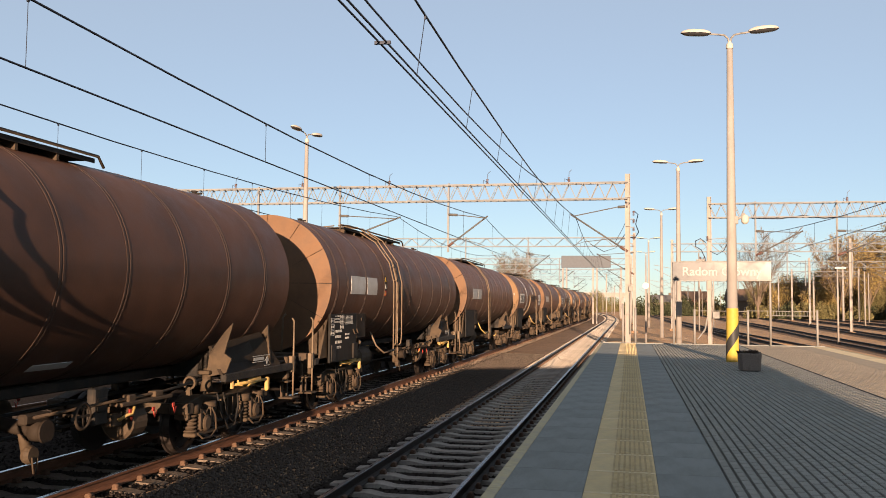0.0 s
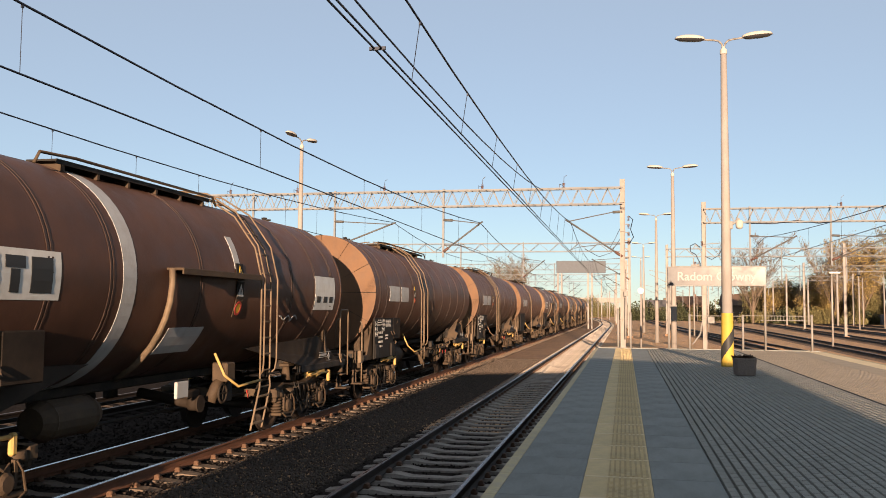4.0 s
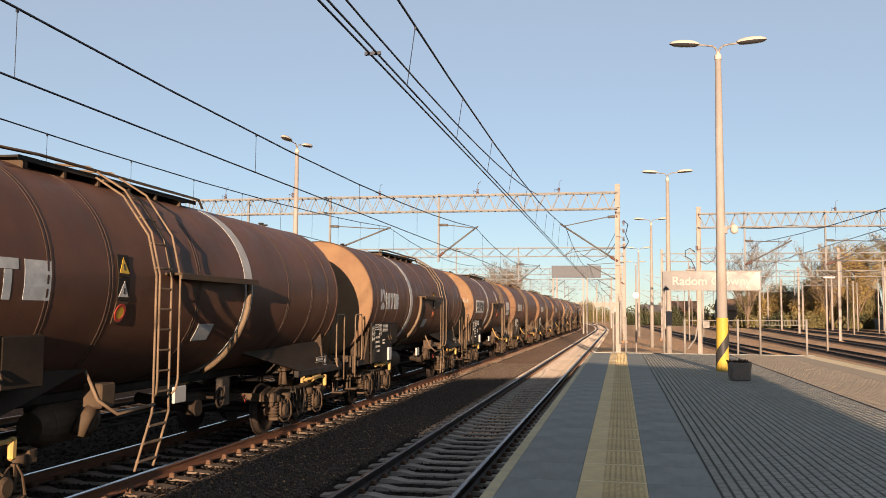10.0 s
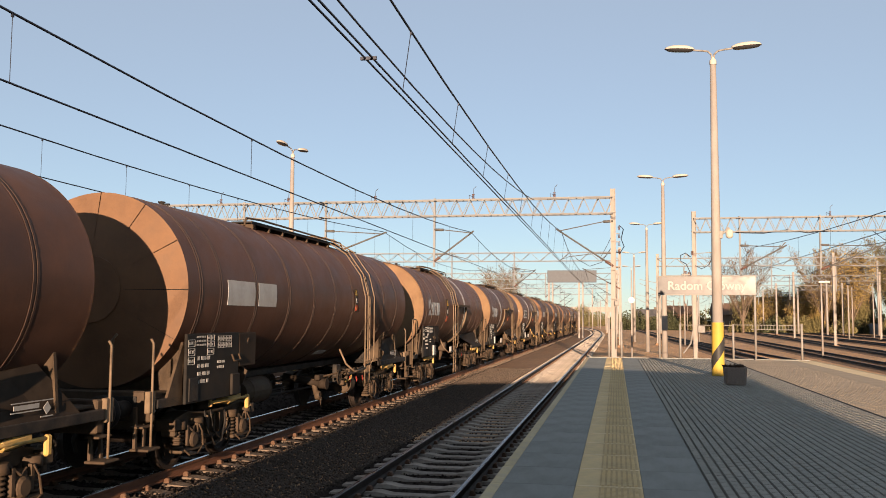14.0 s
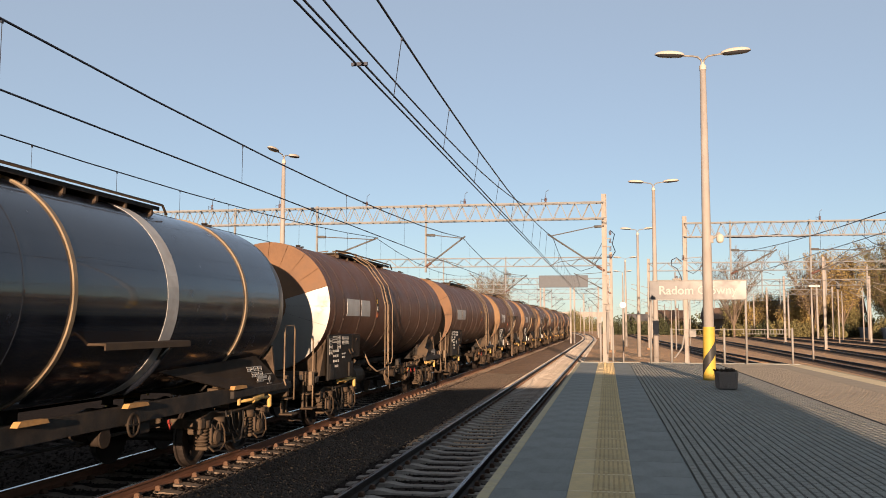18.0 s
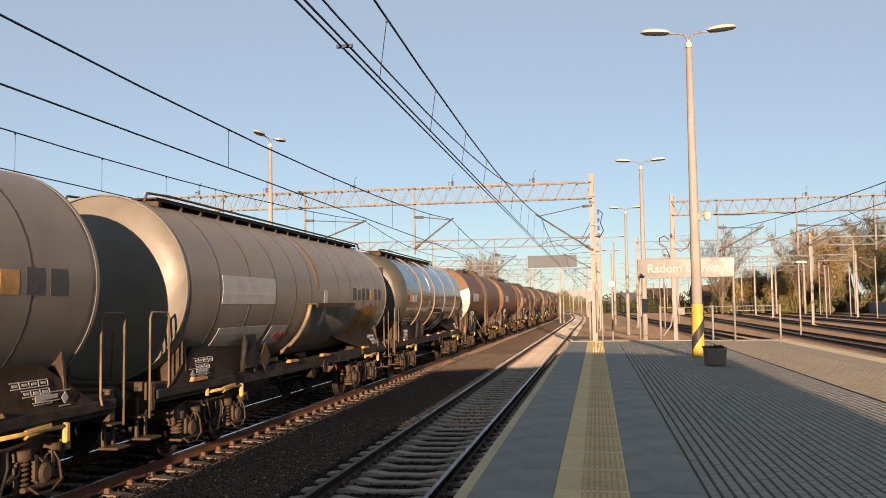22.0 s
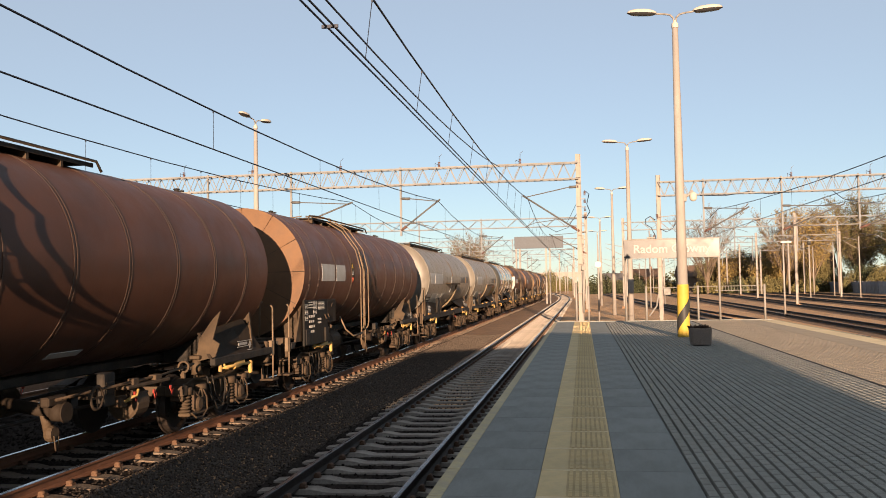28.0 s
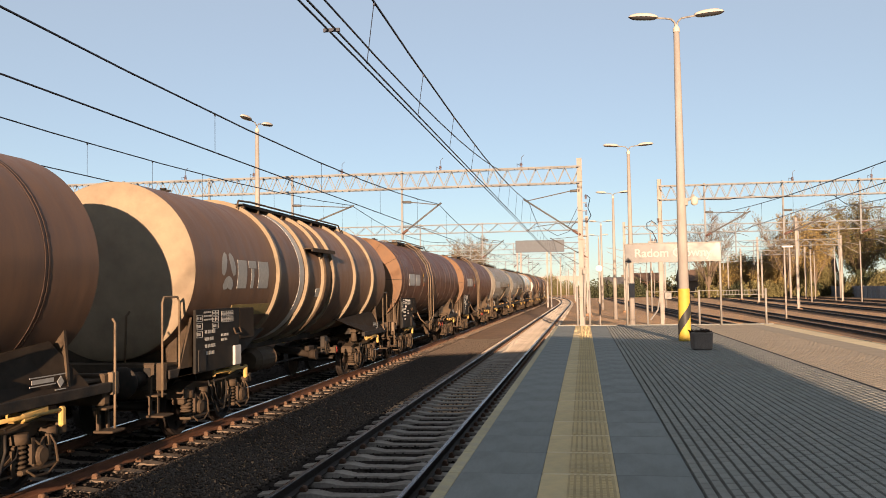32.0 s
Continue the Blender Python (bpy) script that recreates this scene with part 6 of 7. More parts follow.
        warning_signs(w, ly - (0.62 if style == "plain" else 0.8), 8.0, 0.62 if style == "plain" else 1.0)
    # walkway on the tank top
    w0, w1 = sp["walk"]
    top = AX + R
    for side in (-1, 1):
        g = Geo().box((side * 0.4, (w0 + w1) / 2, top + 0.0), (0.42, w1 - w0, 0.025)).box((side * 0.62, (w0 + w1) / 2, top - 0.015), (0.02, w1 - w0, 0.06))
        part("walkway", g, M["steel_dark"], w, "dark grating walkway on the tank top")
        k = w0 + 0.15
        br = Geo().box((side * 0.42, 0, top - 0.07), (0.4, 0.05, 0.12)).mesh("walkway_bracket", M["steel_brown"])
        while k < w1:
            part("walkway_bracket", br, None, w, m=Matrix.Translation((0, k, 0)))
            k += 0.75
        part("walkway_rail", Geo().hose([(side * 0.68, w0 - 0.5, top - 0.12), (side * 0.68, w0 - 0.4, top + 0.03), (side * 0.68, w0 + 0.3, top + 0.06), (side * 0.68, w1, top + 0.04), (side * 0.7, w1 + 0.1, top - 0.1)], 0.02, 6), M["steel_brown"], w)
    my = (w0 + w1) / 2
    part("manhole", Geo().lathe([(top - 0.1, 0.3), (top + 0.07, 0.3), (top + 0.1, 0.26), (top + 0.12, 0)], 20, "z", False, Matrix.Translation((0, my, 0))), M["steel_dark"], w)
    for yy in (L - 1.1, -L + 1.6):
        put(w, "valve", "valve", 0.1, yy, top - 0.04)
    # underside
    for side in (-1, 1):
        t = 0 if side > 0 else math.pi
        put(w, "discharge_pipe", "discharge", 0, 0.3 * side, 0, t)
        put(w, "handwheel", "handwheel", side * 1.36, 0.75, 0.98, t)
        put(w, "brake_box", "brake_box", side * 1.05, 1.5, 1.0, t)
        put(w, "brake_lever", "lever", side * 1.18, bo + 0.55, 0.98, t, "dull yellow brake handle")
        put(w, "brake_lever", "lever", side * 1.18, -bo + 0.25, 0.98, t, "dull yellow brake handle")
        put(w, "red_tag", "redtag", side * 1.26, 1.9, 0.9, t, "red handle tag")
        put(w, "hazard_stripe", "stripe", side * 1.27, -half + 1.3, 1.12, t, "yellow hazard stripes")
        if style == "logo":
            put(w, "label_plate", "wire_box", side * 1.22, -0.3, 1.12, t)
            g = Geo().box((side * 1.3, (ly or 1.9) - 1.0, 1.3), (0.26, 0.3, 0.3), ch=0.02).hose([(side * 1.26, (ly or 1.9) - 1.0, 1.2), (side * 1.26, (ly or 1.9) - 1.2, 1.05), (side * 1.2, (ly or 1.9) - 1.25, 0.85)], 0.09, 8)
            part("valve_housing", g, M["steel_brown"], w, "brown steel valve housing")
        if style == "plain":
            y0 = bo - 2.75
            part("equipment_shelf", Geo().box((side * 1.12, y0, 1.0), (0.36, 1.25, 0.05), ch=0.01).box((side * 1.22, y0 - 0.35, 1.06), (0.1, 0.16, 0.1), ch=0.01).box((side * 1.22, y0 + 0.3, 1.06), (0.12, 0.2, 0.08), ch=0.01), M["steel_brown"], w)
            part("valve_drum", Geo().lathe([(-0.2, 0.0), (-0.2, 0.2), (-0.17, 0.24), (0.15, 0.24), (0.18, 0.2), (0.18, 0.0)], 18, "y", False, Matrix.Translation((side * 1.02, y0 - 0.1, 0.74))).box((side * 1.1, y0 - 0.5, 0.8), (0.14, 0.2, 0.16), ch=0.02).cyl((side * 1.05, y0 - 0.62, 0.78), (side * 1.05, y0 - 0.3, 0.78), 0.05, n=8), M["steel_brown"], w, "brown dusty brake valve drum")
            part("yellow_handle", Geo().hose([(side * 1.2, y0 - 0.55, 0.8), (side * 1.27, y0 - 0.48, 0.86), (side * 1.27, y0 - 0.35, 0.86), (side * 1.27, y0 - 0.3, 0.95)], 0.022, 6), M["ochre"], w, "yellow valve handle")
            for q in (0.22, 0.75):
                put(w, "red_tag", "redtag", side * 1.24, y0 + q, 0.86, t, "red handle tag")
            part("control_rod", Geo().hose([(side * 1.22, y0 - 2.2, 1.04), (side * 1.22, y0 + 0.5, 1.07), (side * 1.22, bo - 1.15, 1.14)], 0.02, 6), M["steel_brown"], w)
            part("rod_bracket", Geo().lathe([(-0.02, 0.07), (-0.02, 0.1), (0.02, 0.1), (0.02, 0.07), (-0.02, 0.07)], 14, "y", False, Matrix.Translation((side * 1.22, bo - 1.5, 1.12))).box((side * 1.2, bo - 1.5, 1.0), (0.08, 0.06, 0.12)), M["steel_brown"], w)
            part("outlet_valve", Geo().cyl((side * 0.9, 0.3, 0.95), (side * 0.98, 0.3, 0.62), 0.06, n=10).lathe([(-0.05, 0.0), (-0.05, 0.09), (0.0, 0.11), (0.05, 0.09), (0.05, 0.0)], 14, "x", False, Matrix.Translation((side * 1.02, 0.3, 0.6))).hose([(side * 1.08, 0.26, 0.58), (side * 1.09, 0.28, 0.4), (side * 1.08, 0.33, 0.38), (side * 1.08, 0.36, 0.56)], 0.01, 5), M["steel_brown"], w, "brown outlet valve with a chain")
    put(w, "air_reservoir", "cylinder", 0.9, -3.1 if style == "plain" else -2.6, 0.98)
    part("brake_rod", Geo().hose([(0.5, -bo + 0.8, 0.72), (0.55, bo - 0.8, 0.72)], 0.025, 6), M["steel_dark"], w)
    part("air_pipe", Geo().hose([(-0.35, -half + 0.6, 0.95), (-0.35, -2, 0.82), (-0.35, 2, 0.82), (-0.35, half - 0.6, 0.95)], 0.028, 6), M["steel_dark"], w)
    if sp.get("solebar"):
        for side in (-1, 1):
            ch = [(1.255, 0.98), (1.255, 1.22), (1.15, 1.22), (1.15, 1.2), (1.225, 1.19), (1.225, 1.01), (1.15, 1.0), (1.15, 0.98)]
            g = Geo().plate([(side * a, b) for a, b in ch][::side], 2 * half - 1.3, RX)
            part("sole_bar", g, M["steel_dark"], w, "dark channel side beam")
            for y in (-bo - 0.9, -1.3, 0.9, bo - 0.3):
                g = Geo().plate([(-0.28, 0), (0.28, 0), (0.24, 0.05), (-0.22, 0.06)], 0.09, Matrix.Translation((side * 1.3, y, 1.2)) @ RZX)
                part("tow_hook", g, M["orange_worn"], w, "orange rope hook")
        for y in (-bo + 1.4, -bo + 1.9):
            part("plate_holder", Geo().plate([(0, -0.26), (0.24, 0), (0, 0.26), (-0.24, 0)], 0.02, Matrix.Translation((1.32, y, 1.42)) @ RZX), M["steel_brown"], w)
        g = Geo().hose([(1.3, -bo + 0.85, 1.2), (1.36, -bo + 0.85, 1.75)], 0.05, 6).box((1.34, -bo + 1.1, 1.55), (0.05, 0.5, 0.6), ch=0.01)
        part("data_board", g, M["steel_dark"], w)
    else:
        part("centre_beam", Geo().box((0, 0, 1.18), (0.5, 2 * half - 4.6, 0.14), ch=0.02), M["steel_dark"], w)
    # data panel beside the near bogie
    if sp.get("panel"):
        for side in (-1, 1):
            y0 = -L + 0.1 if side > 0 else L - 0.1 - 1.8
            x = side * 1.38
            pn = part("data_panel", Geo().box((x, y0 + 0.9, 1.56), (0.05, 1.8, 1.02), ch=0.01), M["panel"], w, "dark sheet panel with small white writing")
            part("equipment_box", Geo().box((side * 1.34, y0 + (2.15 if side > 0 else -0.35), 1.78), (0.14, 0.68, 0.56), ch=0.015), M["steel_frame"], w)
            if side > 0:
                f = on_side(1.408)
                g = Geo()
                for k in range(4):
                    marks(g, y0 + 0.34, 1.7 - k * 0.115, 0.055, 0.42 - 0.06 * (k % 2), rnd, f)
                part("writing", g, M["letter"], pn, kind="stuff")
                g = Geo()
                for k in range(3):
                    marks(g, y0 + 0.3, 2.02 - k * 0.06, 0.028, 0.3, rnd, f)
                marks(g, y0 + 1.0, 1.62, 0.04, 0.3, rnd, f)
                marks(g, y0 + 1.0, 1.54, 0.04, 0.24, rnd, f)
                part("writing", g, M["letter"], pn, kind="stuff")
                cells = [(0.14, 1.93, 0.2, 0.1), (0.14, 1.8, 0.2, 0.1), (0.14, 1.67, 0.2, 0.1), (0.7, 2.0, 0.11, 0.08), (0.83, 2.0, 0.11, 0.08), (0.7, 1.9, 0.11, 0.08), (0.83, 1.9, 0.11, 0.08), (0.76, 1.79, 0.22, 0.09)]
                cells += [(1.06 + 0.1 * k, z, 0.09, 0.08) for k in range(5) for z in (1.98, 1.88)]
                for uu, vv, ll, hh in cells:
                    g = Geo()
                    for q in (-1, 1):
                        g.box((1.408, y0 + uu, vv + q * hh / 2), (0.006, ll, 0.009)).box((1.408, y0 + uu + q * ll / 2, vv), (0.006, 0.009, hh))
                    marks(g, y0 + uu - ll / 2 + 0.02, vv, hh * 0.45, ll - 0.04, rnd, f)
                    part("data_box", g, M["letter"], pn, kind="stuff")
                part("grille", Geo().box((1.41, y0 + 0.22, 1.25), (0.02, 0.28, 0.34), ch=0.005), M["steel_dark"], pn)
                part("holder", Geo().hose([(1.42, y0 + 1.5, 1.72), (1.46, y0 + 1.5, 1.62), (1.46, y0 + 1.76, 1.62), (1.42, y0 + 1.76, 1.72)], 0.016, 5), M["steel_brown"], pn)
                part("document_box", Geo().box((1.43, y0 + 1.62, 1.24), (0.05, 0.28, 0.34), ch=0.01), M["plate_grey" if sp.get("paper", True) else "panel"], pn)
            g = Geo().plate([(0, -0.55), (0.5, -0.55), (0.5, 0.35)], 0.04, Matrix.Translation((side * 1.3, y0 - 0.45 if side > 0 else y0 + 2.0, 1.6)) @ RZX)
            part("panel_bracket", g, M["steel_brown"], w)
    if sp.get("extra"):
        sp["extra"](w, rnd)
    return w

# ---- block paving ----
def paver(geo, x, y, w, l, rnd, uneven=0.001):
    z = rnd.uniform(-uneven, 0.0)
    a, b = w / 2, l / 2
    c = 0.006
    geo.add([(x - a, y - b, -0.03), (x + a, y - b, -0.03), (x + a, y + b, -0.03), (x - a, y + b, -0.03),
             (x - a + c, y - b + c, z), (x + a - c, y - b + c, z), (x + a - c, y + b - c, z), (x - a + c, y + b - c, z)],
            [(4, 5, 6, 7), (0, 1, 5, 4), (1, 2, 6, 5), (2, 3, 7, 6), (3, 0, 4, 7)])


rk = random.Random(31)
PW, PL_ = 0.1, 0.2
one = Geo()
paver(one, 0, 0, 0.084, 0.196, rk)
pmesh = one.mesh("paver", M["paver"])
rest = Geo()
cols = int((4.18 - 0.86) / PW)
for i in range(cols):
    x = 0.86 + (i + 0.5) * PW
    y = 4.0 + (0.1 if i % 2 else 0.0)
    while y < P_END - 0.12:
        if i < 15 and 7.3 < y < 11.3:
            part("paver", pmesh, None, platform, m=Matrix.Translation((x, y, rk.uniform(-0.0006, 0.0004))) @ Matrix.Rotation(rk.uniform(-0.012, 0.012), 4, "Z"))
        else:
            paver(rest, x, y, 0.084, 0.196, rk)
        y += PL_
part("paving", rest, M["paver"], platform, kind="stuff")
slab_row("kerb_slab", 4.16, 4.24, "paver", 0.08, 4, P_END)
part("drain_channel", Geo().box((4.27, (P_END + 4) / 2, -0.0135), (0.056, P_END - 4.2, 0.03)), M["paver_bed"], platform, "dark drain channel")
rest = Geo()
for i in range(18):
    y = 8.0 + (0.1 if i % 2 else 0.0)
    while y < P_END - 0.12:
        paver(rest, 4.365 + i * 0.1035, y, 0.0995, 0.199, rk, 0.0002)
        y += 0.2
part("paved_strip", rest, M["paver_warm"], platform, "close-laid brown-grey paved strip", kind="stuff")
part("paving_back", Geo().box((3.8, (4 + P_BACK) / 2 - 0.1, -0.04), (5.9, 4 - P_BACK - 0.2, 0.06)), M["paver"], platform)
slab_row("inner_slab", 6.19, 6.93, "paver_warm", 0.08, 14, P_END)
slab_row("tactile_slab", 6.93, 7.48, "tactile_pale", 0.08, 14, P_END)
slab_row("edge_slab", 7.48, 7.6, "edge_yellow", 0.12, 14, P_END)
part("end_kerb", Geo().box((3.2, P_END - 0.03, 0.0), (8.6, 0.06, 0.05), ch=0.01), M["concrete"], platform, "pale kerb along the end")

# ---- ballast stones ----
def stones(name, n, xs, ys, z, lo, hi, seed, skip=None, power=1.6, key="ballast"):
    rs = np.random.RandomState(seed)
    x = rs.uniform(xs[0], xs[1], n)
    y = ys[0] + (ys[1] - ys[0]) * rs.uniform(0, 1, n) ** power
    if skip is not None:
        keep = ~skip(x, y)
        x, y = x[keep], y[keep]
        n = len(x)
    s = rs.uniform(lo, hi, n)
    base = np.array([(1, 0, 0), (0, 1, 0), (-1, 0, 0), (0, -1, 0), (0, 0, 1), (0, 0, -1)], float)
    v = base[None] * s[:, None, None] * rs.uniform(0.6, 1.25, (n, 6, 1)) + rs.uniform(-0.3, 0.3, (n, 6, 3)) * s[:, None, None]
    v[:, :, 2] *= 0.75
    a = rs.uniform(0, 6.283, n)
    vx = v[:, :, 0] * np.cos(a)[:, None] - v[:, :, 1] * np.sin(a)[:, None]
    vy = v[:, :, 0] * np.sin(a)[:, None] + v[:, :, 1] * np.cos(a)[:, None]
    zz = z + rs.uniform(-0.01, 0.03, n)
    co = np.stack([vx + x[:, None], vy + y[:, None], v[:, :, 2] + zz[:, None]], -1).reshape(-1, 3)
    f = np.array([(0, 1, 4), (1, 2, 4), (2, 3, 4), (3, 0, 4), (1, 0, 5), (2, 1, 5), (3, 2, 5), (0, 3, 5)])
    idx = (f[None] + (np.arange(n) * 6)[:, None, None]).reshape(-1, 3)
    me = bpy.data.meshes.new(name)
    me.vertices.add(len(co))
    me.vertices.foreach_set("co", co.ravel())
    me.loops.add(idx.size)
    me.loops.foreach_set("vertex_index", idx.ravel().astype(np.int32))
    me.polygons.add(len(idx))
    me.polygons.foreach_set("loop_start", np.arange(0, idx.size, 3, dtype=np.int32))
    me.update(calc_edges=True)
    me.materials.append(M[key])
    ob = new(name, me)
    return tagged(ob, "loose dark brown ballast stones between the tracks", "ballast", kind="stuff")


def under_tie(x, y):
    q = ((y + 70 - 0.3 + 0.3) % 0.6) - 0.3
    return np.abs(q) < 0.155


stones("ballast", 62000, (-6.2, -4.2), (6.0, 45.0), BED + 0.008, 0.014, 0.03, 1)
# dark stones carry that painted shade between the near sleepers
stones("ballast", 20000, (-4.2, -1.35), (6.0, 30.0), BED - 0.008, 0.014, 0.028, 2, under_tie, key="shade_dark")
# stones with the painted shade, under and beyond the wagons
stones("ballast", 9000, (-12.5, -9.2), (9.0, 45.0), BED + 0.005, 0.02, 0.04, 4, key="shade_dark")
stones("ballast", 16000, (-9.2, -6.2), (7.0, 45.0), BED + 0.005, 0.018, 0.036, 3, lambda x, y: np.abs(((y + 190 - 0.3 + 0.3) % 0.6) - 0.3) < 0.15, key="shade_dark")

# ---- the train ----
def run(t):
    """How far the train has come after t seconds."""
    return 4.75 * t + 0.03 * t * t


def letters(body, size):
    """A flat mesh of sprayed letters."""
    c = bpy.data.curves.new("letters", "FONT")
    c.body, c.size, c.extrude, c.align_x, c.offset = body, size, 0.003, "CENTER", 0.0
    o = new("letters", c)
    bpy.context.view_layer.update()
    me = bpy.data.meshes.new_from_object(o.evaluated_get(bpy.context.evaluated_depsgraph_get()))
    bpy.data.objects.remove(o)
    me.materials.clear()
    me.materials.append(M["letter"])
    return me


PLAIN_HOOPS = [-6.3, -5.62, -4.22, -2.65, -1.25, 0.15, 1.47, 2.9, 4.27, 5.65]
LOGO_HOOPS = [-5.8, -4.9, -3.68, -2.5, -0.2, 3.4, 4.65, 5.65]


def plain(ladder=-2.0, **more):
    sp = dict(style="plain", body="tank_brown", half=7.88, tank=6.72, hoops=PLAIN_HOOPS, ladder=ladder, walk=(-3.5, 1.9), panel=True, paper=False, seed=3,
              label="dusty brown tank wagon with seam hoops and a blank plate",
              plates=[(-5.38, -4.3, -8, 8, "plate_grey"), (-4.14, -3.32, -8, 8, "plate_grey"), (0.45, 1.2, -57, -52, "plate_grey")])
    sp.update(more)
    return sp


def logo_wagon(ladder=1.9, band=-2.12, pe=-1.2, **more):
    sp = dict(style="logo", body="tank_brown", half=7.68, tank=6.26, hoops=LOGO_HOOPS, ladder=ladder, walk=(-2.5, 1.6), panel=True, seed=5,
              label="dusty brown tank wagon with a white ring", bands=[(band, 0.3, "plate_grey")], shield=(-1.2, 1.4, 6, pe, "rail_paint"),
              plates=[(0.0, 0.5, -33, -22, "plate_grey")])
    sp.update(more)
    return sp


def placard(w, rnd):
    pl = part("placard", Geo().box((-0.5, -6.94, 3.2), (0.3, 0.015, 0.62), ch=0.004), M["plate_grey"], w, "white placard on the tank end")
    part("warning_triangle", Geo().plate([(-0.1, 0), (0.1, 0), (0, 0.17)], 0.006, Matrix.Translation((-0.5, -6.952, 3.25)) @ RX), M["yellow"], pl)
    part("warning_square", Geo().box((-0.5, -6.952, 3.06), (0.18, 0.006, 0.18)), M["red"], pl)


def first_logo(w, rnd):
    part("sprayed_letters", letters("BANALs", 0.27), None, w, "thin white sprayed letters", m=Matrix.Translation((0.78, -6.46, 2.8)) @ RX)
    part("sign_panel", arc_plate(-5.55, -3.5, -12, 9), M["white"], w, "white panel with dark shapes")
    for y0, y1, a0, a1 in ((-5.4, -5.22, -2, 6), (-5.12, -4.94, -2, 6), (-5.34, -5.0, -9, -4.5), (-4.8, -4.5, -9, 6), (-4.4, -4.1, 1, 6), (-4.32, -4.18, -9, 0.6), (-4.0, -3.65, -9, 6)):
        part("dark_block", arc_plate(y0, y1, a0, a1, 0.012), M["black"], w)
    part("sign_panel", arc_plate(4.65, 5.85, -16, 11), M["white"], w, "white panel with small dark marks")
    for k, (y0, a0) in enumerate(((4.75, -10), (5.15, -10), (5.5, -10))):
        part("dark_block", arc_plate(y0, y0 + 0.22, a0, a0 + 5, 0.012), M["black"], w)
    part("plate", arc_plate(-0.85, 0.2, -45, -27), M["plate_grey"], w)
    scribble(w, 3.0, -22, 1.0, 3, 2, "letter", 3, 0.012)


def grey_logo(w, rnd):
    logo(w, -5.58, 0, "letter_dull")
    pl = part("number_plate", Geo().box((-0.2, -6.51, 3.22), (0.8, 0.02, 0.15), ch=0.004), M["plate_grey"], w, "small white plate on the tank end")
    part("writing", Geo().box((-0.4, -6.523, 3.22), (0.28, 0.006, 0.06)).box((-0.02, -6.523, 3.22), (0.28, 0.006, 0.06)), M["black"], pl, kind="stuff")
    part("end_hatch", Geo().box((0.14, -6.53, 2.72), (0.22, 0.05, 0.4), ch=0.01).box((0.14, -6.56, 2.8), (0.14, 0.02, 0.12), ch=0.005).box((0.14, -6.56, 2.64), (0.14, 0.02, 0.12), ch=0.005), M["steel_dark"], w, "small dark hatch on the tank end")


def hooped_logo(w, rnd):
    logo(w, -5.75, 0, "letter", 1.18)
    part("plate", arc_plate(-0.3, 0.1, -20, -12), M["letter"], w)
    part("paint_patch", arc_plate(-5.0, -3.1, -33, -24), M["yellow_dull"], w)


def black_extra(w, rnd):
    bar_word(w, -5.0, 4, 0.19, 0.05, -8, 1.5, "letter")
    part("red_arc", arc_plate(-5.22, -5.06, -8, 3), M["red"], w)
    for a in (-32, -35.5, -39, -42.5, -46, -49.5):
        part("writing", arc_plate(-5.2, -5.2 + rnd.uniform(0.7, 1.2), a, a + 1.6, 0.004), M["letter"], w)
    for k, z in enumerate((3.36, 3.1)):
        part("warning_triangle", Geo().plate([(-0.1, 0), (0.1, 0), (0, 0.17)], 0.012, Matrix.Translation((0.66, -6.47, z)) @ RX), M["sign_yellow" if k == 0 else "orange"], w, "warning triangle")
    part("warning_square", Geo().box((0.66, -6.47, 2.92), (0.19, 0.014, 0.22)), M["red"], w)
    part("warning_square", Geo().box((0.64, -6.47, 2.62), (0.17, 0.014, 0.17)), M["plate_grey"], w)
    part("sign_backing", Geo().box((0.66, -6.45, 3.05), (0.3, 0.02, 1.05)), M["steel_dark"], w)


def grey_words(w, rnd):
    bar_word(w, 2.8, 7, 0.31, 0.12, -6, 6, "letter_dark", "orange_worn")


def grey_one(w, rnd):
    grey_words(w, rnd)
    bubble = (((3.3, -0.32), (3.42, 0.0), (3.75, 0.2), (3.98, 0.16), (4.0, -0.1), (3.7, -0.2), (4.1, -0.3)), ((4.12, -0.3), (4.2, 0.28), (4.48, 0.02), (4.7, 0.36), (4.85, -0.28)),
              ((5.42, 0.34), (5.08, 0.22), (5.0, -0.05), (5.1, -0.3), (5.55, -0.22)), ((5.05, 0.0), (5.4, 0.08)))
    for pts in bubble:
        stroke(w, pts, 0, -29, 0.36, "red", 0.003, "red edge of sprayed letters")
    for pts in bubble:
        stroke(w, pts, 0, -29, 0.22, "spray_olive", 0.006, "olive-yellow sprayed letters")
    for y0, a0, n, sd in ((1.85, -29, 5, 5), (5.5, -20, 4, 16), (5.6, -31, 3, 18)):
        q = random.Random(sd)
        pts = [(k * 0.075, (0.2 if k % 2 else -0.16) * q.uniform(0.3, 1)) for k in range(n * 3)]
        stroke(w, pts, y0, a0, 0.03, "letter" if y0 < 3 else "graffiti_pale", 0.008, "thin pale sprayed tag")
    scribble(w, -2.1, -38, 0.7, 5, 8, "red", 4, 0.012)
    part("white_mark", arc_plate(0.42, 0.68, -30, 2), M["plate_grey"], w)
    part("rust_streak", arc_plate(-0.12, 0.1, 3, 86, 0.003), M["rust_streak"], w, "rusty streak")


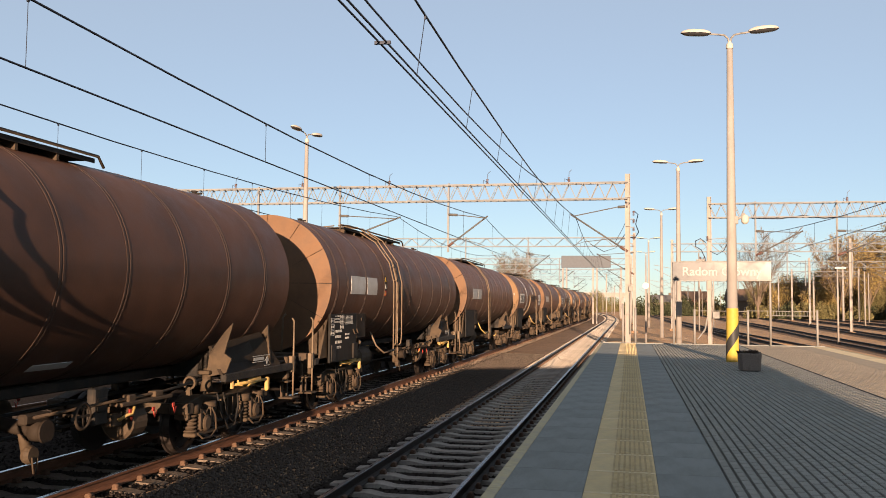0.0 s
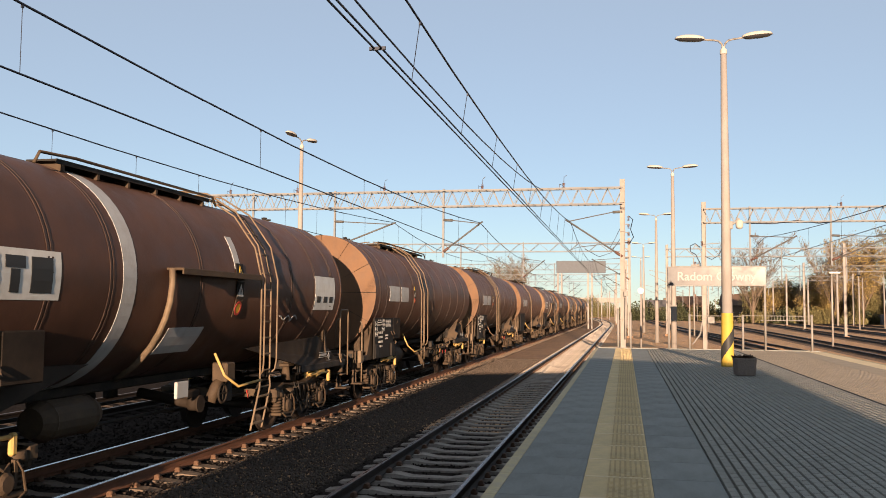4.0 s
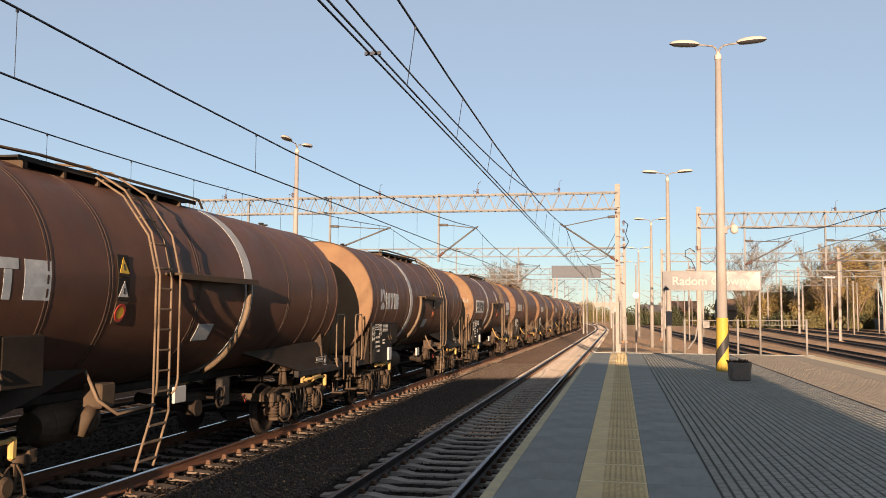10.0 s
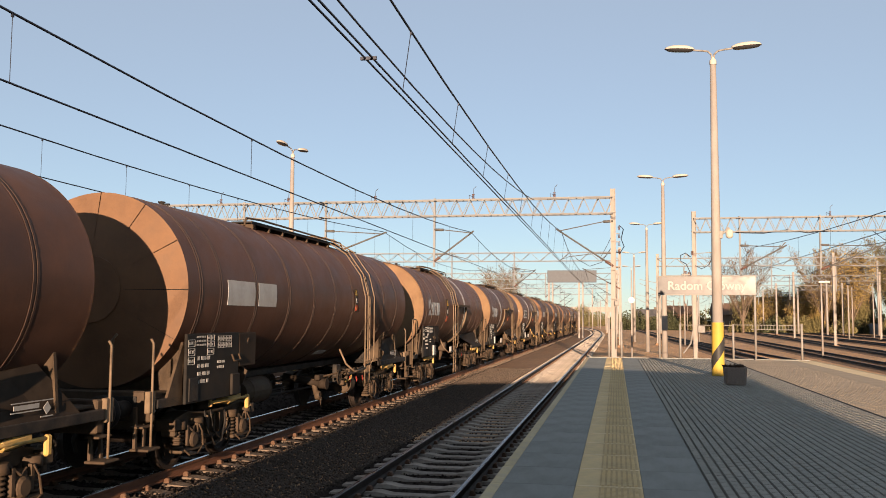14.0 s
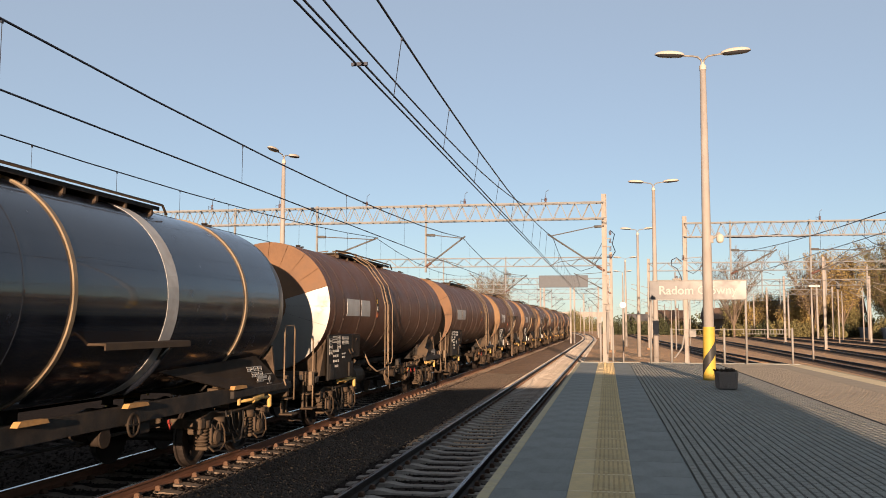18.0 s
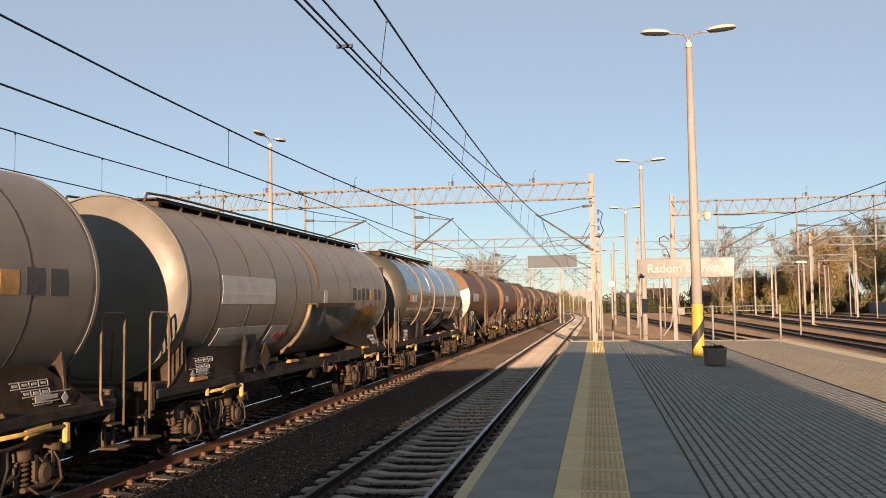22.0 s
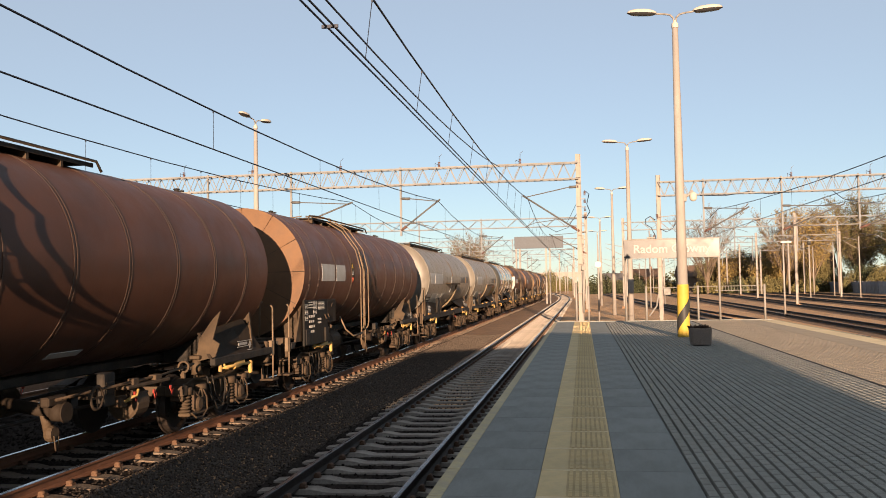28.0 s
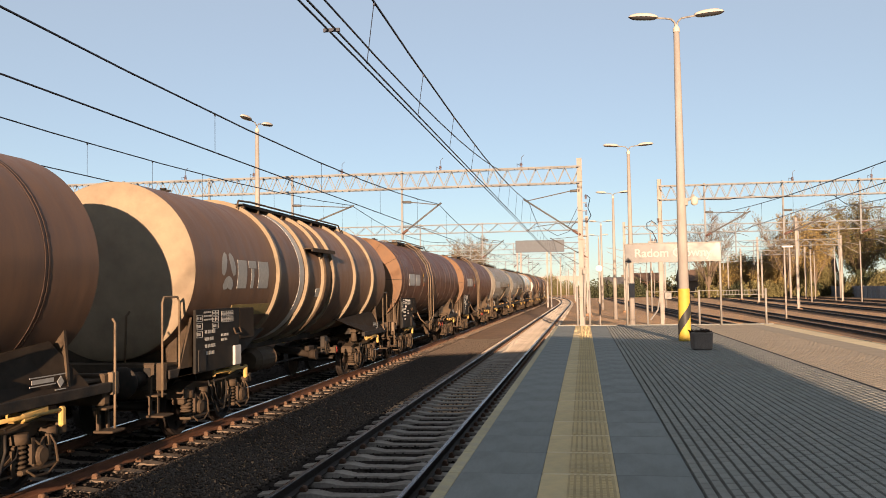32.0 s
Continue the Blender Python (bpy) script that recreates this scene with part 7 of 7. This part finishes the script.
def end_warnings(w, y):
    for k, z in enumerate((3.4, 3.06)):
        part("warning_triangle", Geo().plate([(-0.13, 0), (0.13, 0), (0, 0.22)], 0.012, Matrix.Translation((0.6, y, z)) @ RX), M["yellow" if k == 0 else "orange"], w, "warning triangle")
    part("warning_square", Geo().box((0.6, y, 2.85), (0.24, 0.014, 0.28)), M["red"], w)


def grey_two(w, rnd):
    grey_words(w, rnd)
    end_warnings(w, -6.57)
    part("data_plate", arc_plate(-6.1, -4.95, -55, -31, 0.008), M["panel"], w, "dark plate with white writing")
    for k, a in enumerate((-36, -42, -48)):
        u = -6.0
        while u < -5.1:
            l = rnd.uniform(0.08, 0.22)
            part("writing", arc_plate(u, min(u + l, -5.0), a, a + 3, 0.012), M["letter"], w)
            u += l + 0.08
    part("white_mark", arc_plate(-0.35, -0.12, -25, 5), M["plate_grey"], w)
    part("rust_streak", arc_plate(0.0, 0.2, 6, 86, 0.003), M["rust_streak"], w, "rusty streak")
    for a in (-28, -33, -38):
        part("writing", arc_plate(-6.1, -5.2, a, a + 2.4, 0.004), M["letter"], w)


M["letter_dull"] = mat("faded_grey_lettering", (0.33, 0.35, 0.36), 0.6, var=0.25, scale=6)
M["letter_dark"] = mat("dark_grey_lettering", (0.06, 0.06, 0.062), 0.6, var=0.2, scale=9)
M["yellow_dull"] = mat("faded_yellow_paint", (0.22, 0.17, 0.07), 0.6, var=0.25, scale=6)
M["rust_streak"] = mat("rust_streak", (0.2, 0.12, 0.06), 0.7, var=0.3, scale=4, dirt=(0.26, 0.2, 0.14), dscale=3)
GREY = dict(style="grey", body="tank_grey", half=7.65, tank=6.35, ladder=None, panel=False, solebar=True)
PLATES_A = [(-5.1, -2.66, -10, 9, "plate_grey"), (-4.9, -2.7, -48, -27, "plate_dull"), (-2.45, -1.5, -46, -28, "plate_dull")]
PLATES_B = [(-6.0, -5.0, -8, 9, "plate_grey"), (-4.88, -2.85, -8, 9, "plate_grey"), (-4.9, -3.65, -47, -24, "plate_dull"), (-3.55, -2.5, -45, -26, "plate_dull"), (-2.35, -1.85, -40, -26, "plate_dull")]
M["plate_dull"] = mat("dull_grey_plate", (0.34, 0.33, 0.3), 0.6, var=0.12, scale=5, dirt=(0.24, 0.21, 0.17), dscale=3)
SPECS = [
    (plain(), 24.17),
    (plain(bright=True), 8.4),
    (logo_wagon(extra=first_logo, bright=True, plates=[(0.95, 1.15, 10, 32, "plate_grey")]), -7.35),
    (logo_wagon(extra=grey_logo), -22.9),
    (logo_wagon(-1.45, 1.55, 1.4, extra=grey_logo, walk=(-3.2, 1.2), label="dusty brown tank wagon with a white ring and mid ladder"), -38.28),
    (plain(2.3, walk=(-2.6, 2.8), extra=placard), -53.85),
    (plain(foil=True, label="dusty brown tank wagon with bare bright sheets on its end"), -69.64),
    (dict(style="black", body="tank_black", half=7.4, tank=6.38, hoops=[-3.33, -0.81, 4.14], bands=[(1.57, 0.32, "plate_grey"), (-1.71, 0.03, "tank_black")], ladder=None,
          walk=(-6.0, 2.6), panel=False, solebar=True, seed=9, extra=black_extra, shield=(-0.3, 1.9, -25, 1.57, "tank_black"), label="glossy black tank wagon with cream hoops", plates=[]), -85.15),
    (dict(GREY, hoops=[-5.2, -3.9, -2.65, -1.5, -0.5, 1.55, 2.6, 3.9, 5.15], shield=(-0.8, 2.15, -10, -0.75, "hoop_cream"), walk=(-5.8, 6.0), plates=PLATES_A, seed=12, extra=grey_one,
          label="dirty grey tank wagon with pale plates and sprayed paint"), -100.2),
    (dict(GREY, hoops=[-6.1, -5.05, -3.9, -2.75, -1.65, 0.2, 1.4, 2.55, 3.85, 5.05], shield=(-2.1, 0.9, -7, 0.85, "hoop_cream"), walk=(-6.0, 1.6), plates=PLATES_B, seed=13, extra=grey_two,
          label="dirty grey tank wagon with pale blank plates"), -115.35),
    (plain(body="tank_red", label="red-brown tank wagon with seam hoops"), -131.05),
    (plain(body="tank_red", label="red-brown tank wagon with a pale plate"), -146.8),
    (dict(style="hooped", body="tank_tan", half=8.0, tank=6.76, hoops=[-3.0, -1.15, 0.06, 0.91, 2.95, 4.96], bands=[(-1.42, 0.3, "plate_grey")], ladder=None, walk=(-2.7, 4.2), panel=True, seed=14,
          shield=(-1.05, 0.76, 24, 0.06, "steel_brown"), extra=hooped_logo, plates=[], label="streaked brown tank wagon with cream hoops and white shapes"), -162.8),
    (plain(body="tank_tan", label="dirty olive-brown tank wagon with seam hoops"), -179.1),
]
WAGONS = []
for sp, y in SPECS:
    WAGONS.append((make_wagon(sp), y, True))
order = (1, 2, 1, 2, 3, 5, 3, 1, 2, 1, 3, 1, 2)
for k, src in enumerate(order):
    WAGONS.append((lean_copy(WAGONS[src][0]), 24.17 + 15.6 * (k + 1), k < 3))


def wagon_pose(d):
    p, a = along(TRAIN_X, d)
    return Matrix.Translation((p.x, p.y, RAIL)) @ Matrix.Rotation(a, 4, "Z")


def motions():
    times = [k * 1.0 for k in range(33)]
    spin = []
    t = 0.0
    while t < 32.0:
        spin.append(t)
        t += radians(84) * 0.455 / (4.75 + 0.06 * (t + 0.07))
    spin.append(32.0)
    for w, y, near in WAGONS:
        walk(w, [(t, wagon_pose(y + run(t))) for t in times])
        if near:
            for b in w.children:
                if b.name.startswith("bogie"):
                    for o in b.children:
                        if o.name.startswith("wheelset"):
                            base = o.matrix_basis.copy()
                            walk(o, [(t, base @ Matrix.Rotation(-run(t) / 0.455, 4, "X")) for t in spin])


motions()
